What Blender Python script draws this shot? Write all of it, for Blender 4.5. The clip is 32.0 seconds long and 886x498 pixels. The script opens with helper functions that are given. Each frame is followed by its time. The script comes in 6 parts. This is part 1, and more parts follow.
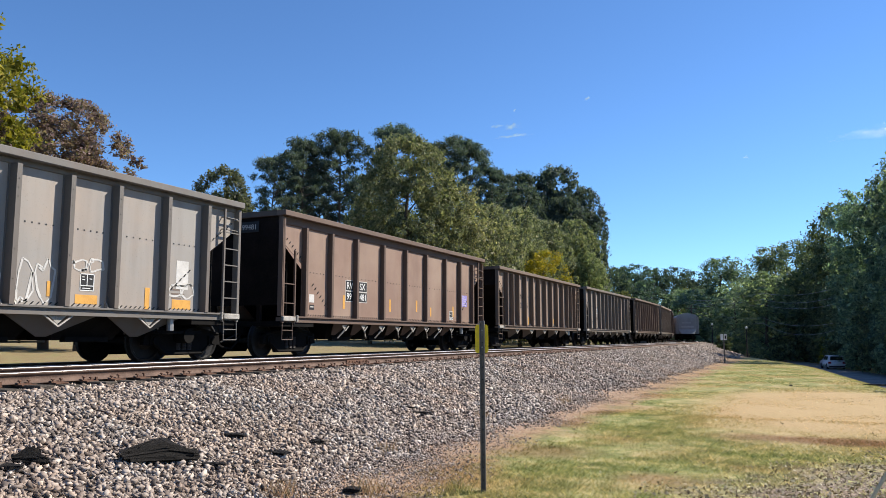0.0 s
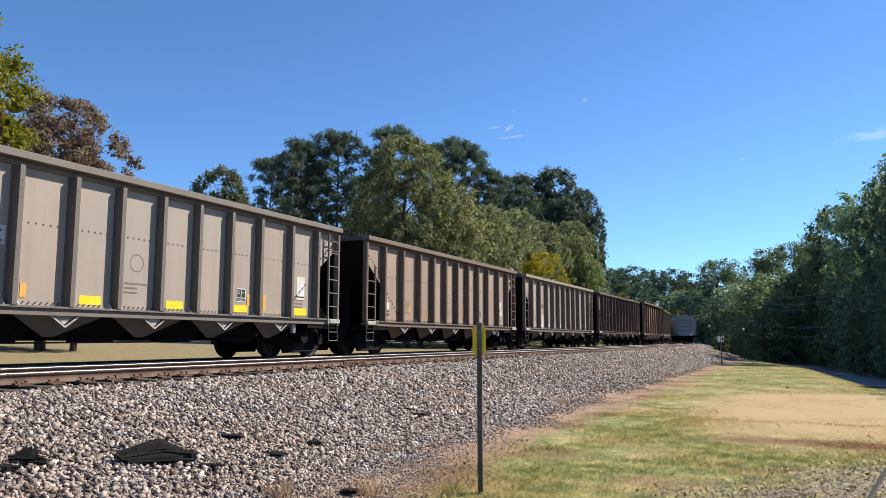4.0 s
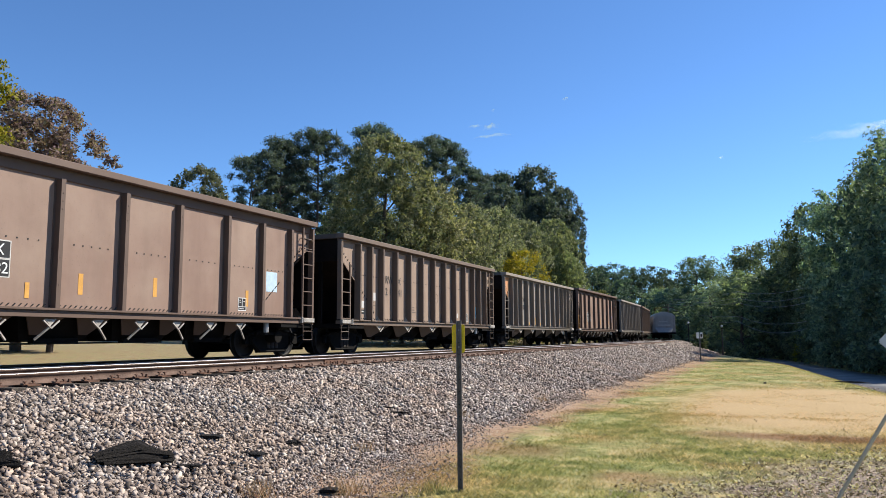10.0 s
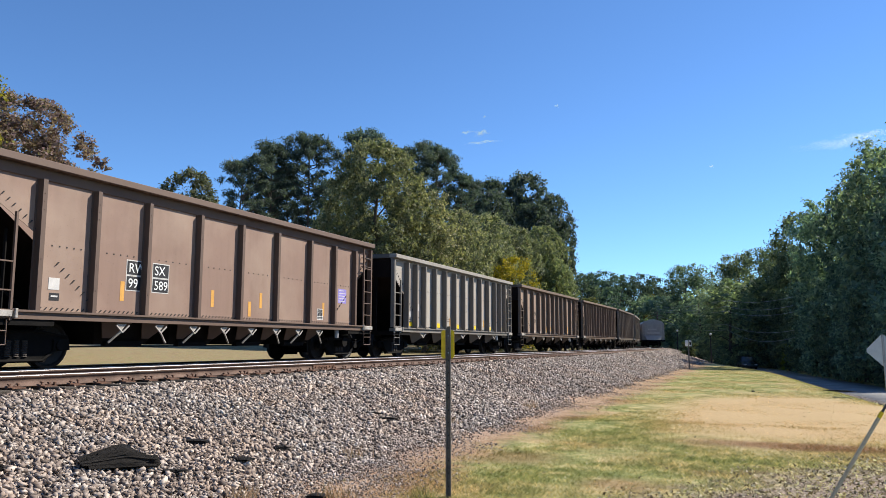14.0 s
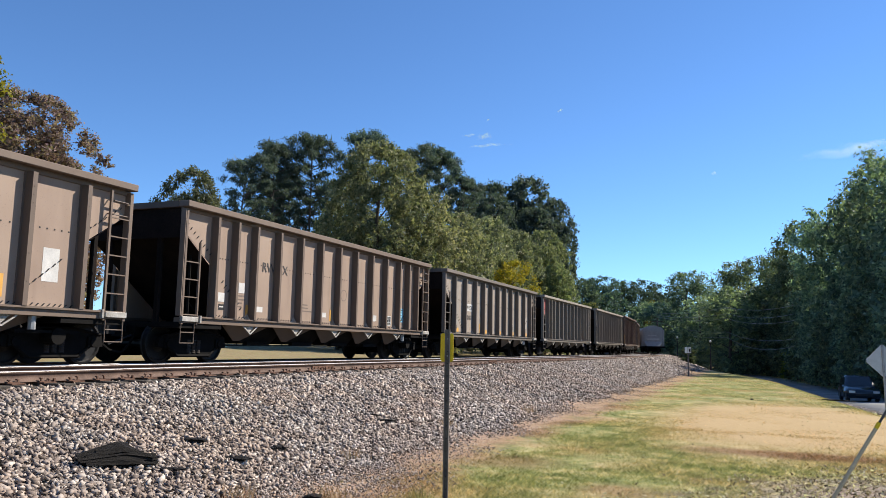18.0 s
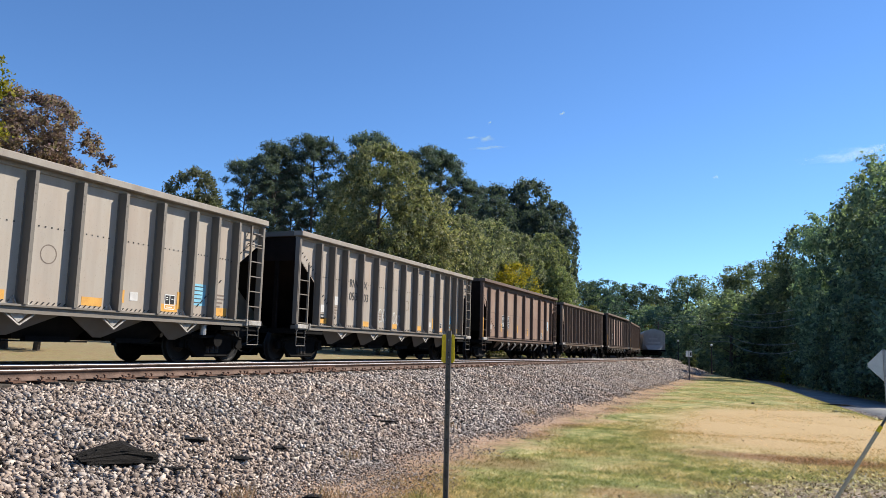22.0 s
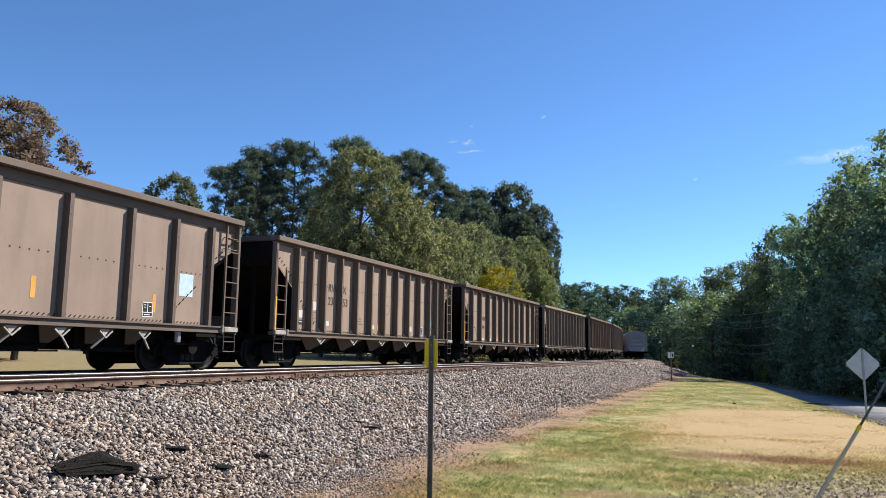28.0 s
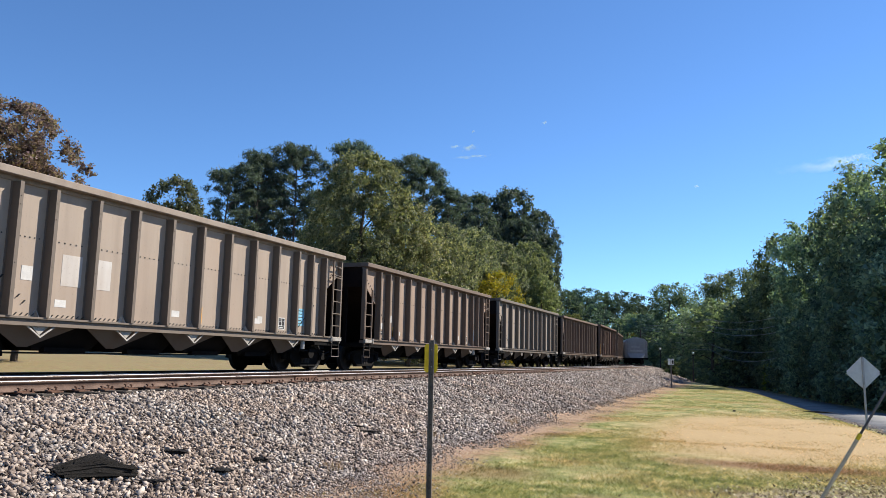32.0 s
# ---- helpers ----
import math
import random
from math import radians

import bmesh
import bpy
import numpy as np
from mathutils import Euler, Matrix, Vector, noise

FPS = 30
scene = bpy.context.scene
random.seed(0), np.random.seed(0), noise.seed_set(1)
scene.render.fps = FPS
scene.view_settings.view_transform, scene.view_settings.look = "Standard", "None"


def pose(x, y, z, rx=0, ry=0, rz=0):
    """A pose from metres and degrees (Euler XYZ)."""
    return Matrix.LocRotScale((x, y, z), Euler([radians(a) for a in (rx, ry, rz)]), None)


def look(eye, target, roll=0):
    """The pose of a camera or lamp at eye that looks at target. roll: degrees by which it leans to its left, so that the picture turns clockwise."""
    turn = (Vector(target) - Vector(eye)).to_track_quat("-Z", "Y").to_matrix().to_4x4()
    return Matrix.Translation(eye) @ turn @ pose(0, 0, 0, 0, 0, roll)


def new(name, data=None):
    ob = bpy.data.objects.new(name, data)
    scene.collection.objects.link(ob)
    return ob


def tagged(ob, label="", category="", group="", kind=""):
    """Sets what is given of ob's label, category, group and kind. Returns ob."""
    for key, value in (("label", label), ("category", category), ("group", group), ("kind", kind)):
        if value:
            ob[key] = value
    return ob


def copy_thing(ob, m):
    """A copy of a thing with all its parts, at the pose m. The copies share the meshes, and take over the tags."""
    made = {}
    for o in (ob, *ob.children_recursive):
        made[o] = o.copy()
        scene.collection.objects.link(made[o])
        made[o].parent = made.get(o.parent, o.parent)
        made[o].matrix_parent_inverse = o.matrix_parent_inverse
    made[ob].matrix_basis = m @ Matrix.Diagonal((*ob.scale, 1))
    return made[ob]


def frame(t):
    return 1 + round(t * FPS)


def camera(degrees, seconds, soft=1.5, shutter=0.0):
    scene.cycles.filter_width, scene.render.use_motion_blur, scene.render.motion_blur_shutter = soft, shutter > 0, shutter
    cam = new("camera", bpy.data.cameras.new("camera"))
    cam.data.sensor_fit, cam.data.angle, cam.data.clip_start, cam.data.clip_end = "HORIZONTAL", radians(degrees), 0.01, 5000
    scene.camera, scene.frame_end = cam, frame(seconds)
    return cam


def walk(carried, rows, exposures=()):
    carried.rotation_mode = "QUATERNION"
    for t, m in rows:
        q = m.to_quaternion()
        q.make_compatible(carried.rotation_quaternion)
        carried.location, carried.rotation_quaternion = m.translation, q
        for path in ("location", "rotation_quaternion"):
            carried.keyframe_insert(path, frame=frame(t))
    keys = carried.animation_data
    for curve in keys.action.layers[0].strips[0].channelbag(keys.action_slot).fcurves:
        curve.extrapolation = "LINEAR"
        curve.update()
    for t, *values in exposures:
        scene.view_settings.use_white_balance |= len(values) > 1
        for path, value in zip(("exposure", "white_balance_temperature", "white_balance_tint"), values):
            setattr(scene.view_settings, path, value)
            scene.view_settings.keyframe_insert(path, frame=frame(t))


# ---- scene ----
# ---- camera: hand-held beside the line, panning a little to the right ----
cam = camera(59.85, 32.0, soft=0.6)
# seconds, eye x y z, turn to the left of +y, upward tilt, roll (degrees)
PATH = [
    (0, -0.000, -0.000, 1.600, 24.61, 6.58, 0.00),
    (0.5, -0.003, 0.000, 1.604, 24.66, 6.63, 0.27),
    (1, -0.005, -0.005, 1.607, 24.69, 6.64, 0.43),
    (1.5, 0.001, -0.008, 1.607, 24.69, 6.68, 0.41),
    (2, 0.002, -0.005, 1.606, 24.71, 6.67, 0.37),
    (2.5, -0.006, -0.002, 1.607, 24.71, 6.63, 0.30),
    (3, 0.005, -0.004, 1.604, 24.65, 6.62, 0.07),
    (3.5, 0.005, -0.014, 1.607, 24.54, 6.66, -0.02),
    (5.5, 0.006, 0.002, 1.603, 23.97, 6.70, 1.01),
    (6, 0.000, 0.006, 1.597, 23.98, 6.85, 1.03),
    (6.5, 0.015, 0.011, 1.598, 23.95, 6.98, 0.85),
    (7, 0.016, 0.004, 1.603, 23.95, 7.09, 0.70),
    (7.5, 0.030, -0.009, 1.608, 23.96, 6.98, 0.71),
    (8, 0.021, 0.002, 1.602, 23.90, 6.90, 0.71),
    (8.5, 0.021, 0.002, 1.600, 23.83, 6.84, 0.70),
    (9, 0.025, 0.003, 1.602, 23.72, 6.79, 0.60),
    (9.5, 0.019, 0.007, 1.607, 23.40, 6.66, 0.05),
    (10, 0.025, -0.002, 1.605, 23.02, 6.54, -0.26),
    (10.5, 0.021, 0.004, 1.601, 22.77, 6.55, -0.20),
    (11, 0.025, 0.001, 1.606, 22.60, 6.63, 0.00),
    (11.5, 0.026, 0.007, 1.603, 22.46, 6.75, 0.10),
    (12, 0.024, 0.006, 1.605, 22.40, 6.82, 0.24),
    (12.5, 0.026, 0.005, 1.611, 22.42, 6.79, 0.24),
    (13, 0.027, 0.008, 1.601, 22.39, 6.82, 0.15),
    (13.5, 0.025, 0.005, 1.604, 22.33, 6.91, 0.21),
    (14, 0.018, 0.020, 1.601, 22.30, 6.98, 0.19),
    (14.5, 0.015, 0.016, 1.604, 22.32, 7.00, 0.30),
    (16.5, 0.018, 0.015, 1.603, 22.45, 6.92, 0.30),
    (17, 0.017, 0.013, 1.602, 22.40, 6.94, 0.33),
    (17.5, 0.026, 0.008, 1.603, 22.36, 7.02, 0.60),
    (18, 0.028, 0.004, 1.606, 22.39, 7.17, 1.16),
    (18.5, 0.021, 0.010, 1.600, 22.42, 7.33, 1.53),
    (19, 0.029, -0.005, 1.608, 22.46, 7.34, 1.59),
    (19.5, 0.029, 0.001, 1.605, 22.47, 7.28, 1.32),
    (20, 0.026, 0.008, 1.603, 22.27, 7.05, 0.95),
    (20.5, 0.027, 0.009, 1.602, 22.10, 6.91, 0.90),
    (21, 0.020, 0.012, 1.598, 22.16, 6.95, 1.05),
    (21.5, 0.023, 0.004, 1.600, 22.37, 7.15, 1.19),
    (22, 0.022, 0.004, 1.594, 22.49, 7.33, 1.53),
    (22.5, 0.024, 0.001, 1.596, 22.58, 7.29, 1.87),
    (23, 0.024, 0.001, 1.596, 22.47, 7.23, 1.66),
    (23.5, 0.023, 0.007, 1.603, 22.15, 7.24, 1.17),
    (24, 0.024, 0.014, 1.597, 21.80, 7.30, 0.91),
    (24.5, 0.023, 0.014, 1.598, 21.53, 7.38, 0.75),
    (25, 0.027, 0.018, 1.602, 21.35, 7.47, 0.72),
    (25.5, 0.023, 0.009, 1.601, 21.25, 7.54, 0.77),
    (27.5, 0.023, 0.018, 1.600, 21.18, 7.63, 0.76),
    (28, 0.024, 0.017, 1.601, 21.18, 7.66, 0.81),
    (28.5, 0.022, 0.015, 1.605, 21.18, 7.67, 0.86),
    (29, 0.024, 0.015, 1.600, 21.18, 7.72, 0.81),
    (29.5, 0.020, 0.019, 1.599, 21.19, 7.73, 0.85),
    (30, 0.021, 0.019, 1.600, 21.24, 7.74, 1.00),
    (30.5, 0.025, 0.010, 1.600, 21.28, 7.76, 1.09),
    (31, 0.025, 0.016, 1.603, 21.28, 7.83, 1.14),
    (31.5, 0.021, 0.020, 1.603, 21.24, 7.93, 1.19),
    (32, 0.023, 0.014, 1.602, 21.24, 8.01, 1.30),
]


def aim(x, y, z, turn, tilt, roll):
    a, b = radians(turn), radians(tilt)
    way = Vector((-math.sin(a) * math.cos(b), math.cos(a) * math.cos(b), math.sin(b)))
    return look((x, y, z), Vector((x, y, z)) + 10 * way, roll)


walk(cam, [(r[0], aim(*r[1:])) for r in PATH])

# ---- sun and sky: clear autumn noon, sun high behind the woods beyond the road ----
SUN_AWAY, SUN_UP = Vector((0.68, 0.73)).normalized(), radians(40)
sun = new("sun", bpy.data.lights.new("sun", "SUN"))
sun.data.energy, sun.data.angle, sun.data.color = 5.0, radians(0.55), (1.0, 0.93, 0.82)
sun.matrix_world = look((SUN_AWAY.x * math.cos(SUN_UP) * 60, SUN_AWAY.y * math.cos(SUN_UP) * 60, math.sin(SUN_UP) * 60), (0, 0, 0))
world = bpy.data.worlds.new("sky")
world.use_nodes = True
scene.world = world
sky = world.node_tree.nodes.new("ShaderNodeTexSky")
sky.sky_type, sky.sun_disc = "NISHITA", False
sky.sun_elevation, sky.sun_rotation = SUN_UP, math.atan2(SUN_AWAY.x, SUN_AWAY.y)
sky.air_density, sky.dust_density, sky.ozone_density, sky.altitude = 0.8, 0.0, 3.0, 800
back = world.node_tree.nodes["Background"]
back.inputs["Strength"].default_value = 0.094
deep = world.node_tree.nodes.new("ShaderNodeMix")
deep.data_type, deep.blend_type = "RGBA", "MULTIPLY"
deep.inputs[0].default_value, deep.inputs[7].default_value = 1.0, (0.71, 0.965, 1.19, 1)
world.node_tree.links.new(sky.outputs["Color"], deep.inputs[6])
world.node_tree.links.new(deep.outputs[2], back.inputs["Color"])
scene.view_settings.exposure = 0.76

rng = np.random.default_rng(7)
rnd = random.Random(11)


# ---- materials ----
def nodes_of(name):
    m = bpy.data.materials.new(name)
    m.use_nodes = True
    t = m.node_tree
    return m, t, t.nodes["Principled BSDF"]


def nd(t, kind, **inputs):
    n = t.nodes.new(kind)
    for key, value in inputs.items():
        n.inputs[key.replace("_", " ")].default_value = value
    return n


def coords(t, scale=(1, 1, 1), space="Object"):
    c = t.nodes.new("ShaderNodeTexCoord")
    m = t.nodes.new("ShaderNodeMapping")
    m.inputs["Scale"].default_value = scale
    t.links.new(c.outputs[space], m.inputs["Vector"])
    return m.outputs["Vector"]


def noise_tex(t, vec, scale, detail=4, rough=0.6):
    n = nd(t, "ShaderNodeTexNoise", Scale=scale, Detail=detail, Roughness=rough)
    if vec is not None:
        t.links.new(vec, n.inputs["Vector"])
    return n.outputs["Fac"]


def ramp(t, fac, *stops):
    r = t.nodes.new("ShaderNodeValToRGB")
    e = r.color_ramp.elements
    while len(e) < len(stops):
        e.new(0.5)
    for el, (pos, col) in zip(e, stops):
        el.position, el.color = pos, (*col, 1) if len(col) == 3 else col
    t.links.new(fac, r.inputs["Fac"])
    return r.outputs["Color"]


def mix(t, fac, a, b, how="MIX"):
    m = t.nodes.new("ShaderNodeMix")
    m.data_type, m.blend_type = "RGBA", how
    for sock, v in ((m.inputs[0], fac), (m.inputs[6], a), (m.inputs[7], b)):
        if isinstance(v, bpy.types.NodeSocket):
            t.links.new(v, sock)
        elif isinstance(v, (int, float)):
            sock.default_value = v
        else:
            sock.default_value = (*v, 1)
    return m.outputs[2]


def maths(t, how, a, b=0.0, clamp=False):
    m = t.nodes.new("ShaderNodeMath")
    m.operation, m.use_clamp = how, clamp
    for sock, v in zip(m.inputs, (a, b)):
        if isinstance(v, bpy.types.NodeSocket):
            t.links.new(v, sock)
        else:
            sock.default_value = v
    return m.outputs[0]


def relief(t, b, height, strength, distance=0.02):
    n = nd(t, "ShaderNodeBump", Strength=strength, Distance=distance)
    t.links.new(height, n.inputs["Height"])
    t.links.new(n.outputs["Normal"], b.inputs["Normal"])


def surface(name, dark, light, rough=0.8, metal=0.0, scale=3.0, fine=60.0, bump=0.3, stretch=(1, 1, 1), spec=0.3):
    """A worn surface: colour between dark and light at two scales, with fine relief."""
    m, t, b = nodes_of(name)
    v = coords(t, stretch)
    big, small = noise_tex(t, v, scale), noise_tex(t, v, fine, 3)
    f = maths(t, "ADD", maths(t, "MULTIPLY", big, 0.65), maths(t, "MULTIPLY", small, 0.35))
    t.links.new(ramp(t, f, (0.35, dark), (0.65, light)), b.inputs["Base Color"])
    b.inputs["Roughness"].default_value, b.inputs["Metallic"].default_value = rough, metal
    b.inputs["Specular IOR Level"].default_value = spec
    relief(t, b, small, bump)
    return m


def car_paint(name, rough=0.62, streak=1.0, grime=0.5, dust=0.5):
    """Weathered freight car paint: the car's own tone with rain streaks, dust and scuffs; the seed lies in the tone's alpha."""
    m, t, b = nodes_of(name)
    info = t.nodes.new("ShaderNodeObjectInfo")
    c = t.nodes.new("ShaderNodeTexCoord")
    shift = nd(t, "ShaderNodeCombineXYZ")
    t.links.new(maths(t, "MULTIPLY", info.outputs["Alpha"], 97.0), shift.inputs[1])
    add = t.nodes.new("ShaderNodeVectorMath")
    t.links.new(c.outputs["Object"], add.inputs[0])
    t.links.new(shift.outputs[0], add.inputs[1])
    def mapped(scale):
        mp = t.nodes.new("ShaderNodeMapping")
        mp.inputs["Scale"].default_value = scale
        t.links.new(add.outputs[0], mp.inputs["Vector"])
        return mp.outputs["Vector"]
    streaks = noise_tex(t, mapped((1, 3.2, 0.3)), 1.0, 4, 0.55)
    cloud = noise_tex(t, mapped((1, 1, 1)), 0.55, 4)
    grain = noise_tex(t, mapped((1, 1, 1)), 28, 4, 0.7)
    base = mix(t, maths(t, "MULTIPLY", ramp(t, streaks, (0.42, (0, 0, 0)), (0.78, (1, 1, 1))), 0.34 * streak), mix(t, 1.0, info.outputs["Color"], (0.91, 0.94, 0.965), "MULTIPLY"), (0.13, 0.083, 0.058))
    base = mix(t, maths(t, "MULTIPLY", ramp(t, cloud, (0.42, (0, 0, 0)), (0.7, (1, 1, 1))), dust), base, (0.36, 0.268, 0.2))
    base = mix(t, ramp(t, grain, (0.6, (0, 0, 0)), (0.78, (grime, grime, grime))), base, (0.09, 0.06, 0.045))
    t.links.new(base, b.inputs["Base Color"])
    b.inputs["Roughness"].default_value = rough
    b.inputs["Specular IOR Level"].default_value = 0.35
    relief(t, b, maths(t, "ADD", maths(t, "MULTIPLY", cloud, 2.0), maths(t, "MULTIPLY", grain, 0.15)), 0.25, 0.03)
    return m


def foliage(name, tones, gloss=0.6):
    """Leaves: a tone of their own leaf by leaf, lit through from behind."""
    m, t, b = nodes_of(name)
    geo = t.nodes.new("ShaderNodeNewGeometry")
    col = ramp(t, geo.outputs["Random Per Island"], *[(i / (len(tones) - 1), c) for i, c in enumerate(tones)])
    info = t.nodes.new("ShaderNodeObjectInfo")
    col = mix(t, 1.0, col, info.outputs["Color"], "MULTIPLY")
    t.links.new(col, b.inputs["Base Color"])
    b.inputs["Roughness"].default_value = gloss
    b.inputs["Specular IOR Level"].default_value = 0.12
    tr = t.nodes.new("ShaderNodeBsdfTranslucent")
    t.links.new(mix(t, 1.0, col, (1.05, 1.15, 0.6), "MULTIPLY"), tr.inputs["Color"])
    mx = t.nodes.new("ShaderNodeMixShader")
    mx.inputs[0].default_value = 0.42
    t.links.new(b.outputs[0], mx.inputs[1])
    t.links.new(tr.outputs[0], mx.inputs[2])
    t.links.new(mx.outputs[0], t.nodes["Material Output"].inputs["Surface"])
    return m


def plain(name, col, rough=0.6, metal=0.0):
    return surface(name, [c * 0.8 for c in col], [min(1, c * 1.12) for c in col], rough, metal, 4, 50, 0.12)


def patch(t, pos, cx, cy, rx, ry, wobble, soft=0.35):
    """1 inside an uneven oval patch of the ground, 0 outside."""
    sx = maths(t, "DIVIDE", maths(t, "SUBTRACT", pos[0], cx), rx)
    sy = maths(t, "DIVIDE", maths(t, "SUBTRACT", pos[1], cy), ry)
    r = maths(t, "SQRT", maths(t, "ADD", maths(t, "MULTIPLY", sx, sx), maths(t, "MULTIPLY", sy, sy)))
    r = maths(t, "ADD", r, maths(t, "MULTIPLY", maths(t, "SUBTRACT", wobble, 0.5), 1.1))
    return maths(t, "DIVIDE", maths(t, "SUBTRACT", 1.0 + soft / 2, r), soft, True)


def turf_colour(t):
    """The lawn by place: green, with straw-coloured worn ovals, red-brown clover patches, the dirt strip and the field beyond."""
    g = t.nodes.new("ShaderNodeNewGeometry")
    s = t.nodes.new("ShaderNodeSeparateXYZ")
    t.links.new(g.outputs["Position"], s.inputs[0])
    pos = s.outputs
    big = noise_tex(t, g.outputs["Position"], 0.45, 5)
    mid = noise_tex(t, g.outputs["Position"], 2.2, 4)
    fine = noise_tex(t, g.outputs["Position"], 26, 4, 0.75)
    green = ramp(t, maths(t, "ADD", maths(t, "MULTIPLY", mid, 0.6), maths(t, "MULTIPLY", fine, 0.4)), (0.36, (0.10, 0.13, 0.042)), (0.5, (0.24, 0.25, 0.092)), (0.63, (0.5, 0.42, 0.225)))
    straw = ramp(t, fine, (0.3, (0.30, 0.205, 0.10)), (0.7, (0.52, 0.385, 0.205)))
    clover = ramp(t, fine, (0.3, (0.12, 0.06, 0.035)), (0.7, (0.27, 0.14, 0.075)))
    dirt = ramp(t, fine, (0.34, (0.14, 0.086, 0.06)), (0.5, (0.33, 0.222, 0.155)), (0.68, (0.47, 0.36, 0.255)))
    field = mix(t, ramp(t, fine, (0.4, (0, 0, 0)), (0.62, (0.8, 0.8, 0.8))), ramp(t, mid, (0.36, (0.27, 0.185, 0.105)), (0.54, (0.33, 0.27, 0.14)), (0.7, (0.20, 0.225, 0.085))), (0.13, 0.10, 0.05))
    litter = ramp(t, fine, (0.35, (0.10, 0.076, 0.06)), (0.6, (0.36, 0.285, 0.225)))
    c = mix(t, ramp(t, big, (0.46, (0, 0, 0)), (0.66, (0.75, 0.75, 0.75))), green, straw)
    c = mix(t, patch(t, pos, 0.7, 20.0, 2.9, 6.6, big, 0.5), c, straw)
    c = mix(t, maths(t, "MULTIPLY", patch(t, pos, 0.5, 13.6, 1.7, 0.5, big, 0.8), 0.8), c, clover)
    c = mix(t, maths(t, "MULTIPLY", patch(t, pos, -3.4, 10.7, 0.7, 0.6, big, 0.9), 0.55), c, clover)
    c = mix(t, maths(t, "MULTIPLY", patch(t, pos, -1.5, 9.1, 0.5, 0.4, mid, 0.9), 0.5), c, clover)
    c = mix(t, patch(t, pos, 2.4, 8.2, 3.0, 3.4, mid), c, litter)
    edge = maths(t, "SUBTRACT", pos[0], maths(t, "MULTIPLY", maths(t, "SUBTRACT", big, 0.5), 2.0))
    edge = maths(t, "SUBTRACT", edge, maths(t, "MULTIPLY", maths(t, "SUBTRACT", mid, 0.5), 0.9))
    verge = mix(t, ramp(t, fine, (0.42, (0, 0, 0)), (0.6, (0.85, 0.85, 0.85))), ramp(t, mid, (0.4, (0.17, 0.09, 0.05)), (0.6, (0.32, 0.18, 0.095))), (0.36, 0.28, 0.17))
    c = mix(t, maths(t, "DIVIDE", maths(t, "SUBTRACT", -3.35, edge), 0.7, True), c, verge)
    c = mix(t, maths(t, "DIVIDE", maths(t, "SUBTRACT", -3.95, edge), 0.6, True), c, mix(t, maths(t, "DIVIDE", maths(t, "SUBTRACT", pos[1], 17.0), 14.0, True), dirt, verge))
    c = mix(t, maths(t, "DIVIDE", maths(t, "SUBTRACT", -17.0, edge), 1.5, True), c, field)
    return c, fine


def turf(name, rough=0.9, through_light=0.0):
    m, t, b = nodes_of(name)
    c, fine = turf_colour(t)
    if through_light:
        geo = t.nodes.new("ShaderNodeNewGeometry")
        c = mix(t, 0.5, c, ramp(t, geo.outputs["Random Per Island"], (0.0, (0.08, 0.1, 0.02)), (0.5, (0.2, 0.2, 0.05)), (1.0, (0.5, 0.4, 0.17))), "MIX") if through_light > 1 else mix(t, 1.0, c, ramp(t, geo.outputs["Random Per Island"], (0, (0.6, 0.68, 0.5)), (0.6, (1.2, 1.22, 1.05)), (1, (2.2, 1.95, 1.7))), "MULTIPLY")
    t.links.new(c, b.inputs["Base Color"])
    b.inputs["Roughness"].default_value = rough
    b.inputs["Specular IOR Level"].default_value = 0.15
    if not through_light:
        relief(t, b, fine, 0.5, 0.04)
    else:
        tr = t.nodes.new("ShaderNodeBsdfTranslucent")
        t.links.new(c, tr.inputs["Color"])
        mx = t.nodes.new("ShaderNodeMixShader")
        mx.inputs[0].default_value = 0.45
        t.links.new(b.outputs[0], mx.inputs[1])
        t.links.new(tr.outputs[0], mx.inputs[2])
        t.links.new(mx.outputs[0], t.nodes["Material Output"].inputs["Surface"])
    return m


def ballast_stone(name):
    """Crushed granite: pale to dark grey with a brown cast, stone by stone."""
    m, t, b = nodes_of(name)
    geo = t.nodes.new("ShaderNodeNewGeometry")
    v = noise_tex(t, coords(t), 40, 3)
    c = ramp(t, geo.outputs["Random Per Island"], (0.0, (0.035, 0.029, 0.025)), (0.35, (0.165, 0.135, 0.118)), (0.7, (0.325, 0.282, 0.248)), (0.94, (0.46, 0.41, 0.365)), (1.0, (0.60, 0.56, 0.50)))
    c = mix(t, ramp(t, v, (0.45, (0, 0, 0)), (0.7, (0.5, 0.5, 0.5))), c, (0.22, 0.16, 0.12))
    drift = noise_tex(t, coords(t, (0.5, 0.9, 0.9)), 1.0, 5, 0.7)
    c = mix(t, ramp(t, drift, (0.42, (0, 0, 0)), (0.68, (0.75, 0.75, 0.75))), c, mix(t, 1.0, c, (1.12, 0.90, 0.72), "MULTIPLY"))
    t.links.new(c, b.inputs["Base Color"])
    b.inputs["Roughness"].default_value = 0.82
    return m


